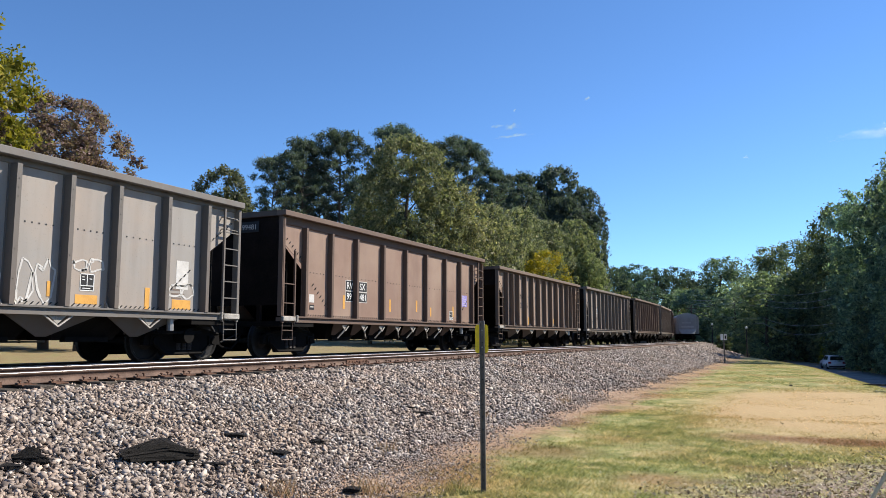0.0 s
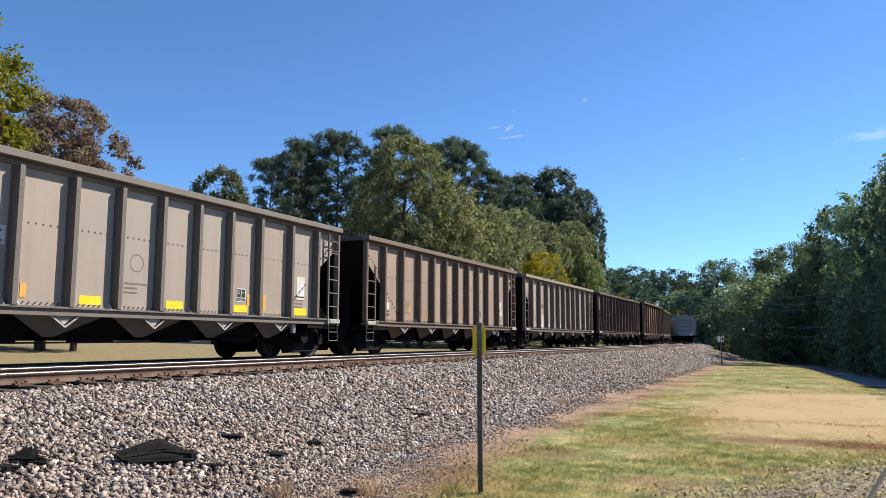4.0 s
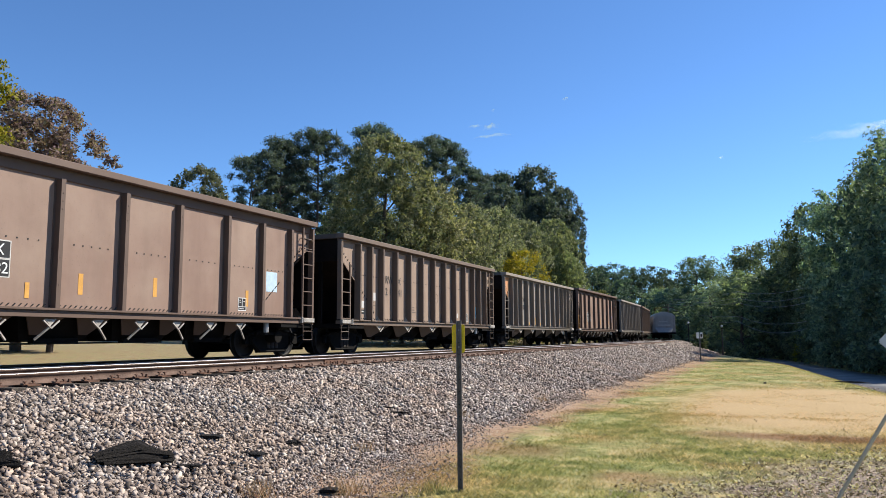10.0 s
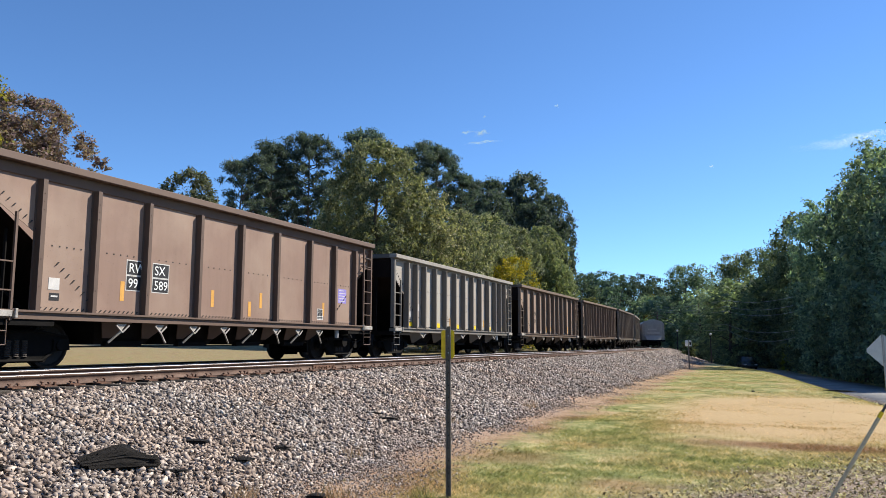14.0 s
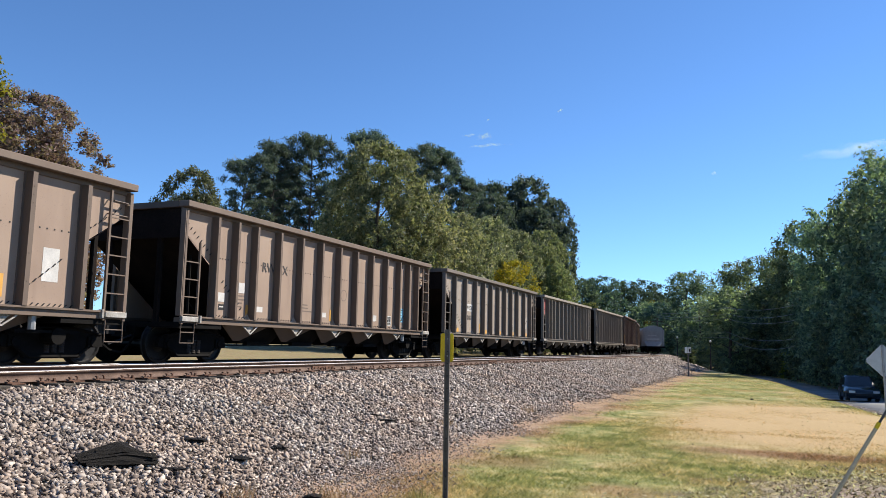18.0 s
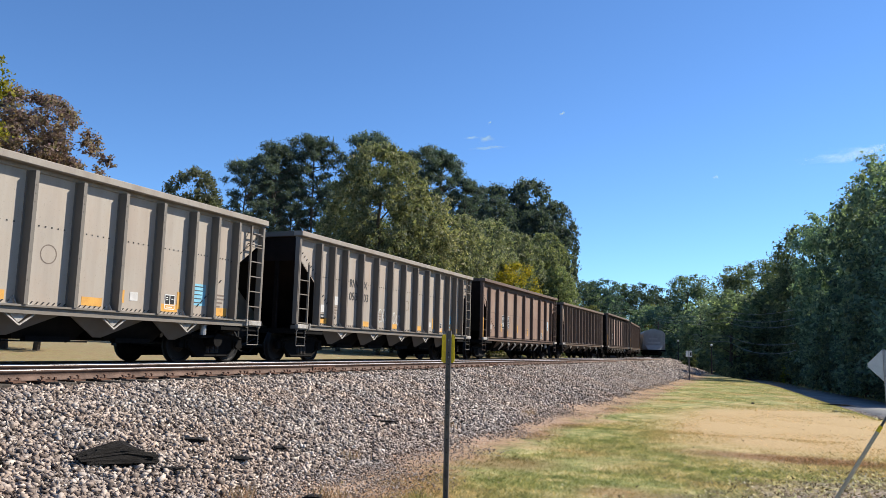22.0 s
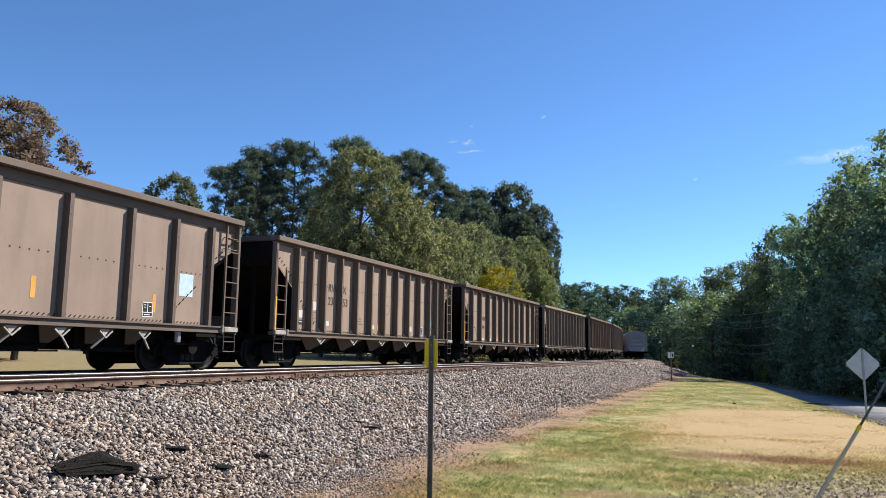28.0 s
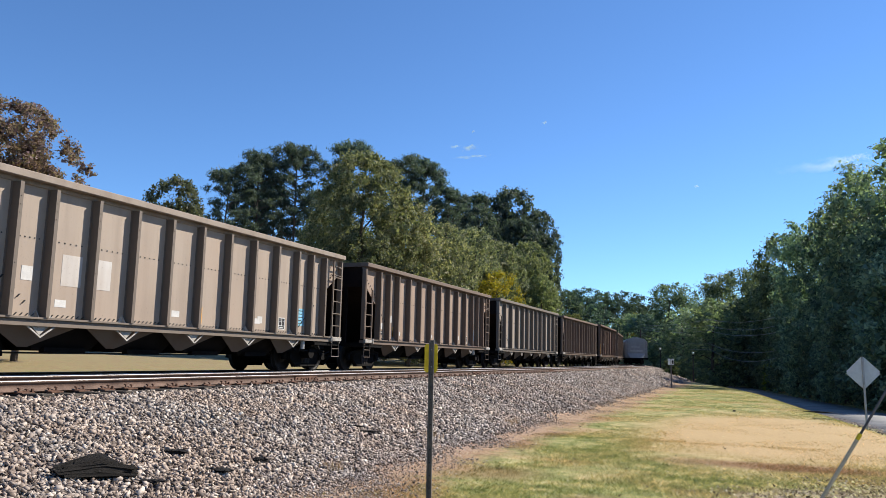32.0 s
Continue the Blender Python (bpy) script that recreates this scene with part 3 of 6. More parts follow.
box(bm, 0.075, 0.10, -0.09, 0.09, 0.017, 0.03)
plate_mesh = mesh_of("tie_plate", bm, PLATE_RUST)
bm = bmesh.new()
box(bm, -0.011, 0.011, -0.011, 0.011, 0.0, 0.04)
box(bm, -0.028, 0.014, -0.019, 0.019, 0.035, 0.052)
bmesh.ops.bevel(bm, geom=bm.edges[:], offset=0.005, segments=1, affect="EDGES")
spike_mesh = mesh_of("spike", bm, PLATE_RUST)
bm = bmesh.new()
box(bm, -0.10, 0.10, -0.014, 0.014, -0.015, 0.022)
box(bm, 0.07, 0.10, -0.014, 0.014, 0.01, 0.05)
anchor_mesh = mesh_of("rail_anchor", bm, PLATE_RUST)
for i in range(150):
    x, y, a = beside(2 + 0.48 * i, SIDING_U + 0.745)
    o = new("tie_plate", plate_mesh)
    o.parent, o.matrix_basis = siding, pose(x + rnd.uniform(-0.01, 0.01), y, SIDING_TIE + 0.001, 0, 0, a + rnd.uniform(-3, 3))
    if i < 75:
        for dx, dy in ((0.088, -0.065), (0.088, 0.06)):
            k = new("spike", spike_mesh)
            k.parent, k.matrix_basis = siding, pose(x + dx, y + dy, SIDING_TIE + 0.01 + rnd.uniform(0, 0.02), rnd.uniform(-8, 8), rnd.uniform(-8, 8), rnd.uniform(-15, 15))
    if i % 3 == 0:
        k = new("rail_anchor", anchor_mesh)
        k.parent, k.matrix_basis = siding, pose(x, y + 0.15, SIDING_TIE + 0.012)
# joint bars bolted to the web
bm = bmesh.new()
box(bm, 0.011, 0.036, -0.46, 0.46, 0.025, 0.098)
for k in range(6):
    bar(bm, (0.036, -0.375 + 0.15 * k, 0.062), (0.056, -0.375 + 0.15 * k, 0.062), 0.016, 6)
bar_mesh = mesh_of("joint_bar", bm, PLATE_RUST)
for y in (3.2, 15.1, 27.0, 38.9):
    o = new("joint_bar", bar_mesh)
    o.parent, o.matrix_basis = siding, pose(TRACK_X + SIDING_U + 0.745, y, SIDING_TOP - SIDING_RAIL)
# sleepers out of sight, joined
vs = np.array([(x, y, z) for x in (-1.3, 1.3) for y in (-0.11, 0.11) for z in (-0.18, 0)])
fs = np.array([(0, 1, 3, 2), (4, 6, 7, 5), (0, 4, 5, 1), (2, 3, 7, 6), (0, 2, 6, 4), (1, 5, 7, 3)])
for owner, u, top, far in ((track, 0.0, TIE_TOP, 76.0), (siding, SIDING_U, SIDING_TIE, 103.3)):
    allv = []
    for s in [-4 - 0.53 * (i + 1) for i in range(100)] * (u == 0) + [2 - 0.48 * (i + 1) for i in range(100)] * (u > 0) + [far + 0.53 * i for i in range(200)]:
        x, y, a = beside(s, u)
        c, sn = math.cos(math.radians(a)), math.sin(math.radians(a))
        allv.append(np.stack([x + vs[:, 0] * c - vs[:, 1] * sn, y + vs[:, 0] * sn + vs[:, 1] * c, top + 0 * vs[:, 0] + vs[:, 2]], -1))
    o = new("sleepers_beyond", raw_mesh("sleepers_beyond", np.concatenate(allv), (fs[None] + (np.arange(len(allv)) * 8)[:, None, None]).reshape(-1, 4), TIE_WOOD))
    o.parent = owner
    tagged(o, kind="stuff")


# ---- open-top hopper cars ----
HALF, SILL_LOW, SILL_TOP, SIDE, CHORD_LOW = 6.97, 0.93, 1.07, 1.44, 3.46
RIBS = ("slim", "broad", "mid")
TOP = {"slim": 3.68, "broad": 3.80, "mid": 3.70}
KINDS = {}
_words = {}


def lettering(text, size, material):
    """Flat letters as a mesh, in the plane of a car's side, starting at the origin."""
    key = (text, size, material.name)
    if key not in _words:
        cu = bpy.data.curves.new("letters", "FONT")
        cu.body, cu.size, cu.extrude = text, size, 0.0015
        cu.resolution_u = 3
        ob = new("letters", cu)
        me = bpy.data.meshes.new_from_object(ob.evaluated_get(bpy.context.evaluated_depsgraph_get()))
        bpy.data.objects.remove(ob)
        me.transform(Matrix(((0, 0, 1, 0), (1, 0, 0, 0), (0, 1, 0, 0), (0, 0, 0, 1))))
        me.materials.clear()
        me.materials.append(material)
        me.name = "letters"
        _words[key] = me
    return _words[key]


RIB_Y = {
    "slim": (1.12, 1.9, 2.69, 3.74, 4.82, 5.9, 6.97, 8.04, 9.12, 10.2, 11.25, 12.04, 12.82),
    "broad": (1.09, 2.36, 3.75, 5.40, 6.97, 8.54, 10.19, 11.58, 12.85),
    "mid": (1.16, 2.42, 3.72, 4.86, 5.94, 7.04, 8.12, 9.2, 10.3, 11.6, 12.8),
}


def rib_places(kind):
    return [y - HALF for y in RIB_Y[kind]]


def wheelset_mesh():
    bm = bmesh.new()
    for s in (-1, 1):
        prof = [(s * 0.68, 0.10), (s * 0.69, 0.30), (s * 0.672, 0.40), (s * 0.672, 0.475), (s * 0.70, 0.478), (s * 0.712, 0.455), (s * 0.80, 0.445), (s * 0.808, 0.40), (s * 0.775, 0.37), (s * 0.765, 0.20), (s * 0.80, 0.12)]
        lathe(bm, prof, "x", 22)
    lathe(bm, [(-1.02, 0.085), (1.02, 0.085)], "x", 10)
    for s in (-1, 1):
        for k in range(3):
            a = 2 * math.pi * k / 3
            box(bm, *sorted((s * 1.02, s * 1.045)), 0.05 * math.cos(a) - 0.014, 0.05 * math.cos(a) + 0.014, 0.05 * math.sin(a) - 0.014, 0.05 * math.sin(a) + 0.014)
    return mesh_of("wheelset", bm, STEEL_WHEEL)


WHEELSET = wheelset_mesh()
AXLE_Z, WHEEL_BASE = 0.445, 0.89


def sideframe_mesh():
    bm = bmesh.new()
    pts = [(-1.18, 0.36), (-1.14, 0.58), (-0.95, 0.64), (-0.55, 0.72), (0.55, 0.72), (0.95, 0.64), (1.14, 0.58), (1.18, 0.36), (0.98, 0.34), (0.90, 0.40), (0.76, 0.38), (0.62, 0.13), (-0.62, 0.13), (-0.76, 0.38), (-0.90, 0.40), (-0.98, 0.34)]
    slab(bm, [(0.93, y, z) for y, z in pts], (0.10, 0, 0))
    # raised rim, bearing boxes and the spring nest's ledge
    for y0, z0, y1, z1 in ((-1.1, 0.60, -0.5, 0.70), (-0.5, 0.70, 0.5, 0.70), (0.5, 0.70, 1.1, 0.60), (-0.9, 0.40, -0.55, 0.17), (0.9, 0.40, 0.55, 0.17), (-0.55, 0.17, 0.55, 0.17)):
        bar(bm, (1.03, y0, z0), (1.03, y1, z1), 0.035, 6)
    for y in (-0.89, 0.89):
        box(bm, 1.0, 1.08, y - 0.13, y + 0.13, 0.35, 0.56)
        bar(bm, (1.08, y, 0.445), (1.11, y, 0.445), 0.09, 10)
    return mesh_of("sideframe", bm, UNDER)


def spring_mesh():
    bm = bmesh.new()
    for y in (0,):
        prof = []
        for i in range(9):
            prof += [(0.24 + 0.035 * i, 0.075), (0.24 + 0.035 * i + 0.02, 0.062)]
        rings = bmesh.new()
        lathe(rings, prof, "z", 10)
        bmesh.ops.translate(rings, verts=rings.verts, vec=(1.0, y, 0))
        tmp = bpy.data.meshes.new("spring")
        rings.to_mesh(tmp)
        rings.free()
        bm.from_mesh(tmp)
        bpy.data.meshes.remove(tmp)
    return mesh_of("spring", bm, SILL)


SIDEFRAME, SPRINGS = sideframe_mesh(), spring_mesh()


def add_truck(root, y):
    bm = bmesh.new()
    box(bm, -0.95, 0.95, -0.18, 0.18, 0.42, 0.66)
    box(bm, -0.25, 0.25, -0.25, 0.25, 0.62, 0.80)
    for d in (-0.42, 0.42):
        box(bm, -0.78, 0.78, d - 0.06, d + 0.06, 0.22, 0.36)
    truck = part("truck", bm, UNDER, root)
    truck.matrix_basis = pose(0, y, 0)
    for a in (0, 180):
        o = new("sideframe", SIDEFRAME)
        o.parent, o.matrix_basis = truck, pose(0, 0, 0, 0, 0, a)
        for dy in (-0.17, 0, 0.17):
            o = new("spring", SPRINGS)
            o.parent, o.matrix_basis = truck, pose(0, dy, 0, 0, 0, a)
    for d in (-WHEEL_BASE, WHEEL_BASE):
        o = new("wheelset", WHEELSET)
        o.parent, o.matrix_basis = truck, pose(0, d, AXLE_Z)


def side_outline(y0, y1, z0, z1):
    return [(SIDE, y0, z0), (SIDE, y1, z0), (SIDE, y1, z1), (SIDE, y0, z1)]


def hopper_car(kind):
    """An open-top coal hopper, its near end towards -y and origin on the rail top under its middle."""
    root = new("hopper_car")
    top, ribs = TOP[kind], rib_places(kind)
    open_end = kind != "broad"
    edges = [-HALF + 0.04] + ribs + [HALF - 0.04]
    # side panels between the ribs; the end ones are cut along the slope sheet
    for i, (a, b) in enumerate(zip(edges, edges[1:])):
        bm = bmesh.new()
        if i == 0:
            pts = [(SIDE, a, 3.05), (SIDE, b, 2.30 if open_end else 2.45), (SIDE, b, CHORD_LOW), (SIDE, a, CHORD_LOW)]
        elif i == len(edges) - 2:
            pts = [(SIDE, a, 2.30 if open_end else 2.45), (SIDE, b, 3.05), (SIDE, b, CHORD_LOW), (SIDE, a, CHORD_LOW)]
        else:
            pts = side_outline(a, b, SILL_TOP, CHORD_LOW)
        slab(bm, pts, (0.012, 0, 0))
        part("side_panel", bm, PAINT, root)
    bm = bmesh.new()
    slab(bm, [(-SIDE, -HALF, 3.05), (-SIDE, -HALF, CHORD_LOW), (-SIDE, HALF, CHORD_LOW), (-SIDE, HALF, 3.05), (-SIDE, ribs[-1], 2.3), (-SIDE, ribs[-1], SILL_TOP), (-SIDE, ribs[0], SILL_TOP), (-SIDE, ribs[0], 2.3)], (-0.012, 0, 0))
    part("far_side_sheet", bm, PAINT, root)
    # ribs: hat sections standing off the sheet
    w, d = (0.05, 0.205) if kind == "slim" else (0.06, 0.15) if kind == "broad" else (0.06, 0.195)
    bm = bmesh.new()
    slab(bm, [(SIDE + 0.012, -w, SILL_TOP), (SIDE + 0.012, w, SILL_TOP), (SIDE + d, w * 0.8, SILL_TOP), (SIDE + d, -w * 0.8, SILL_TOP)], (0, 0, CHORD_LOW - SILL_TOP))
    box(bm, SIDE + 0.012, SIDE + 0.024, -w - 0.03, w + 0.03, SILL_TOP, CHORD_LOW)
    for z in (1.5, 2.0, 2.9, 3.05, 3.2):
        bar(bm, (SIDE + d - 0.002, 0, z), (SIDE + d + 0.008, 0, z), 0.012, 6)
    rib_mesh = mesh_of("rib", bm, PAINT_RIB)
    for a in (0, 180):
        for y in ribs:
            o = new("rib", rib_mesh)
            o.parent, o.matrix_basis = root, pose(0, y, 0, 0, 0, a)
    if kind != "broad":
        for k, y in enumerate(ribs):
            if k % 2 or not 0 < k < len(ribs) - 1:
                continue
            for s in (-1, 1):
                bm = bmesh.new()
                y0 = y + s * (w + 0.06)
                slab(bm, [(SIDE + 0.014, y0, SILL_TOP), (SIDE + 0.13, y0, SILL_TOP), (SIDE + 0.02, y0, SILL_TOP + 0.16)], (0, s * 0.02, 0))
                slab(bm, [(SIDE + 0.014, y0, SILL_TOP), (SIDE + 0.014, y0 + s * 0.17, SILL_TOP), (SIDE + 0.014, y0, SILL_TOP + 0.15)], (0.012, 0, 0))
                part("gusset", bm, BRACKET, root, "pale worn rib foot")
    # corner posts
    bm = bmesh.new()
    slab(bm, [(SIDE + 0.0, -0.05, SILL_TOP), (SIDE + 0.14, -0.05, SILL_TOP), (SIDE + 0.14, 0.05, SILL_TOP), (SIDE + 0.0, 0.05, SILL_TOP)], (0, 0, top - 0.18 - SILL_TOP))
    corner = mesh_of("corner_post", bm, PAINT_RIB)
    for y in (-HALF + 0.05, HALF - 0.05):
        for a in (0, 180):
            o = new("corner_post", corner)
            o.parent, o.matrix_basis = root, pose(0, y if a == 0 else -y, 0, 0, 0, a) if a == 0 else pose(0, y, 0, 0, 0, 180)
    # rows of bolts
    bolt_z = 2.27 if kind == "broad" else 2.5
    bm = bmesh.new()
    for a, b in zip(edges[1:-1], edges[2:-1]):
        for k in range(5):
            y = a + (b - a) * (0.26 + 0.13 * k)
            box(bm, SIDE + 0.012, SIDE + 0.02, y - 0.012, y + 0.012, bolt_z, bolt_z + 0.025)
        k = 0
        y = a + w + 0.05
        while y < b - w:
            slab(bm, [(SIDE + 0.012, y, SILL_TOP + 0.02), (SIDE + 0.012, y + 0.02, SILL_TOP + 0.02), (SIDE + 0.012, y + 0.07, SILL_TOP + 0.07), (SIDE + 0.012, y + 0.05, SILL_TOP + 0.07)], (0.02, 0, 0))
            y += 0.12
    for s in (-1, 1):
        for k in range(9):
            f = k / 8
            y, z = HALF - 0.22 - 0.95 * f, 3.12 - 0.68 * f
            slab(bm, [(SIDE + 0.012, s * y + dy, z + dz) for dy, dz in ((-0.035, 0.02), (-0.015, 0.02), (0.035, 0.08), (0.015, 0.08))], (0.022, 0, 0))
        for k in range(7):
            f = k / 6
            y, z = HALF - 1.55 - 0.75 * f, 1.95 - 0.62 * f
            slab(bm, [(SIDE + 0.012, s * y + dy, z + dz) for dy, dz in ((-0.045, -0.03), (-0.02, -0.03), (0.045, 0.04), (0.02, 0.04))], (0.022, 0, 0))
    tagged(part("bolts", bm, BLACK, root, "rows of dark bolts and rivets"), kind="stuff")
    # top chords, end chords
    for s in (-1, 1):
        bm = bmesh.new()
        box(bm, *sorted((s * (SIDE - 0.06), s * (SIDE + 0.225))), -HALF - 0.03, HALF + 0.03, top - 0.14, top)
        box(bm, *sorted((s * (SIDE - 0.02), s * (SIDE + 0.05))), -HALF, HALF, CHORD_LOW, top - 0.14)
        bmesh.ops.bevel(bm, geom=bm.edges[:], offset=0.012, segments=1, affect="EDGES")
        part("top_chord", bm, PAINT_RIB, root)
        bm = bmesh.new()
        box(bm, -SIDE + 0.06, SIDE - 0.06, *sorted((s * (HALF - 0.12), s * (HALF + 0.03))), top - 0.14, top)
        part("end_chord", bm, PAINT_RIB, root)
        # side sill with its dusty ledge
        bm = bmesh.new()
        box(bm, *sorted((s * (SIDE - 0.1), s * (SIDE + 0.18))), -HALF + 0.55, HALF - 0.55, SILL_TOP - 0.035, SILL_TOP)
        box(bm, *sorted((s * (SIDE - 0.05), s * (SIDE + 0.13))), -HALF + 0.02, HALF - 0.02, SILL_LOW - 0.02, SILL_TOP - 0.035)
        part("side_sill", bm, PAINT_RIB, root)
    # ends: upper sheet, slope sheet, platform, struts
    for s in (-1, 1):
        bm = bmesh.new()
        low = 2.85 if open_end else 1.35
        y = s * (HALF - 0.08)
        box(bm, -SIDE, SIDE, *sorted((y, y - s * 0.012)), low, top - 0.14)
        part("end_sheet", bm, END_SHADE, root, "dark brown end sheet, deepened for shade")
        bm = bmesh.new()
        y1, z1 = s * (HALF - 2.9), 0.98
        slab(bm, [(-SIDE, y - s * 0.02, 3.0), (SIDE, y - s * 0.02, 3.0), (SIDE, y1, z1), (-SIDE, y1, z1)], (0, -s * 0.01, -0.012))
        part("slope_sheet", bm, END_SHADE, root, "dark brown slope sheet, deepened for shade")
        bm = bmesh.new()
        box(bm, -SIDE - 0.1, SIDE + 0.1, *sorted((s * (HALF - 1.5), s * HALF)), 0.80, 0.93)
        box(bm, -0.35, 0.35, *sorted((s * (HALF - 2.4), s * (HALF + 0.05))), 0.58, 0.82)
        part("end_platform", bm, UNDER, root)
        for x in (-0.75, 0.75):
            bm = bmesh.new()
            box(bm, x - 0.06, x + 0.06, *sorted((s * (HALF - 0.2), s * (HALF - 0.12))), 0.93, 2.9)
            part("end_post", bm, END_SHADE, root)
        bm = bmesh.new()
        bar(bm, (SIDE - 0.2, s * (HALF - 0.62), 0.93), (SIDE - 0.2, s * (HALF - 0.62), 2.5), 0.03, 6)
        bar(bm, (SIDE - 0.3, s * (HALF - 1.35), 0.95), (SIDE - 0.3, s * (HALF - 0.62), 1.5), 0.025, 6)
        part("end_brace", bm, UNDER, root)
        # coupler
        bm = bmesh.new()
        box(bm, -0.09, 0.09, *sorted((s * (HALF + 0.0), s * (HALF + 0.42))), 0.70, 0.86)
        box(bm, -0.16, 0.14, *sorted((s * (HALF + 0.40), s * (HALF + 0.66))), 0.63, 0.92)
        bar(bm, (0.3, s * (HALF + 0.08), 0.62), (0.15, s * (HALF + 0.6), 0.40), 0.025)
        part("coupler", bm, STEEL_WHEEL, root)
        bm = bmesh.new()
        box(bm, SIDE + 0.10, SIDE + 0.19, *sorted((s * (HALF - 0.02), s * (HALF - 0.56))), 0.94, 1.055)
        box(bm, SIDE + 0.10, SIDE + 0.205, *sorted((s * (HALF - 0.60), s * (HALF - 0.66))), 0.92, 1.09)
        bmesh.ops.bevel(bm, geom=bm.edges[:], offset=0.008, segments=1, affect="EDGES")
        part("step_plate", bm, BRACKET, root, "pale worn step plate")
        bm = bmesh.new()
        hose = [(0.35, s * (HALF + 0.05), 0.66), (0.34, s * (HALF + 0.16), 0.42), (0.30, s * (HALF + 0.36), 0.22), (0.2, s * (HALF + 0.62), 0.28), (0.1, s * (HALF + 0.8), 0.45)]
        for p, q in zip(hose, hose[1:]):
            bar(bm, p, q, 0.03, 7)
        part("air_hose", bm, UNDER, root)
        # ladder beside the corner, with its stirrup below
        ya, yb = s * (HALF - 0.06), s * (HALF - 0.56)
        bm = bmesh.new()
        box(bm, SIDE + 0.10, SIDE + 0.15, *sorted((ya - 0.03, ya + 0.03)), 0.88, top - 0.2)
        box(bm, SIDE + 0.10, SIDE + 0.15, *sorted((yb - 0.022, yb + 0.022)), 0.88, 2.78 if s < 0 else top - 0.2)
        yc = s * (HALF - 0.50)
        for p, q in (((ya, 0.90), (ya + s * 0.01, 0.46)), ((yc, 0.90), (yc, 0.46)), ((ya + s * 0.01, 0.46), (yc, 0.46)), ((ya, 0.70), (yc, 0.70))):
            bar(bm, (SIDE + 0.125, *p), (SIDE + 0.125, *q), 0.012, 6)
        ladder = part("ladder", bm, PAINT_RIB, root)
        bm = bmesh.new()
        box(bm, SIDE + 0.12, SIDE + 0.145, *sorted((ya, yb)), -0.012, 0.012)
        rung = mesh_of("rung", bm, PAINT_RIB)
        for z in ((1.06, 1.42, 1.80, 2.18, 2.56, 2.94, 3.26) if s > 0 else (1.10, 1.50, 1.90, 2.30) if kind != "broad" else (1.06, 1.40, 1.90)):
            o = new("rung", rung)
            o.parent, o.matrix_basis = ladder, pose(0, 0, z)
        for z in (3.02, 3.3) if s > 0 else ():
            bm = bmesh.new()
            bar(bm, (SIDE + 0.02, s * (HALF - 0.14), z), (SIDE + 0.16, s * (HALF - 0.16), z - 0.02), 0.014)
            bar(bm, (SIDE + 0.16, s * (HALF - 0.16), z - 0.02), (SIDE + 0.16, s * (HALF - 0.52), z - 0.02), 0.014)
            bar(bm, (SIDE + 0.16, s * (HALF - 0.52), z - 0.02), (SIDE + 0.02, s * (HALF - 0.54), z), 0.014)
            part("grab_iron", bm, PAINT_RIB, root)
    # hopper pockets and the plates between them
    n = 8 if kind == "broad" else 5
    span = 7.6 if kind == "broad" else 8.6
    for i in range(n):
        yc = -span / 2 + span * i / (n - 1)
        bm = bmesh.new()
        wide, deep = (0.42, 0.34) if kind == "broad" else (0.98, 0.40)
        x = SIDE - 0.04
        slab(bm, [(x, yc - wide, SILL_LOW), (x, yc + wide, SILL_LOW), (x - 0.30, yc + 0.10, SILL_LOW - deep), (x - 0.30, yc - 0.10, SILL_LOW - deep)], (-0.02, 0, 0))
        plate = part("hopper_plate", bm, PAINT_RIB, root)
        bm = bmesh.new()
        zc = SILL_LOW - 0.19
        cw, ch = (0.17, 0.14) if kind == "broad" else (0.30, 0.20)
        bar(bm, (x + 0.12, yc - cw, zc - 0.03 + ch), (x + 0.12, yc, zc - 0.03), 0.02, 4)
        bar(bm, (x + 0.12, yc, zc - 0.03), (x + 0.12, yc + cw, zc - 0.03 + ch), 0.02, 4)
        slab(bm, [(x + 0.09, yc - cw * 0.75, zc + ch), (x + 0.09, yc, zc + 0.01), (x + 0.09, yc + cw * 0.75, zc + ch)], (0.012, 0, 0))
        if kind == "broad":
            bar(bm, (x + 0.12, yc - 0.02, zc), (x + 0.02, yc + (0.26 if i % 2 else -0.26), zc - 0.24), 0.022, 4)
        part("chevron_bracket", bm, BRACKET, plate, "pale worn bracket")
    m = 4
    for i in range(m):
        yc = -3.23 + 2.15 * i
        bm = bmesh.new()
        lo, hi = (0.70, 0.9), (1.04, 1.25)
        v = []
        for (hy, hx), z in ((lo, 0.47), (hi, SILL_LOW + 0.1)):
            v.append([bm.verts.new((sx * hx, yc + sy * hy, z)) for sx, sy in ((-1, -1), (1, -1), (1, 1), (-1, 1))])
        for k in range(4):
            j = (k + 1) % 4
            bm.faces.new((v[0][k], v[0][j], v[1][j], v[1][k]))
        bm.faces.new(v[0][::-1])
        box(bm, 0.88, 1.02, yc - 0.5, yc + 0.5, 0.43, 0.53)
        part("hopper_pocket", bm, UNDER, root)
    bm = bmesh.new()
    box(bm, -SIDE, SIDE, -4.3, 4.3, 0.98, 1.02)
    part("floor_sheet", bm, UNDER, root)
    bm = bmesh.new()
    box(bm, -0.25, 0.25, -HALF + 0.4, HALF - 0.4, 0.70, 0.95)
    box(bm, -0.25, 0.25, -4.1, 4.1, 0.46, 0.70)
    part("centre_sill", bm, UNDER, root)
    # train pipe on its hangers along the far side
    bm = bmesh.new()
    bar(bm, (-1.15, -4.0, 0.40), (-1.15, 4.0, 0.43), 0.022, 6)
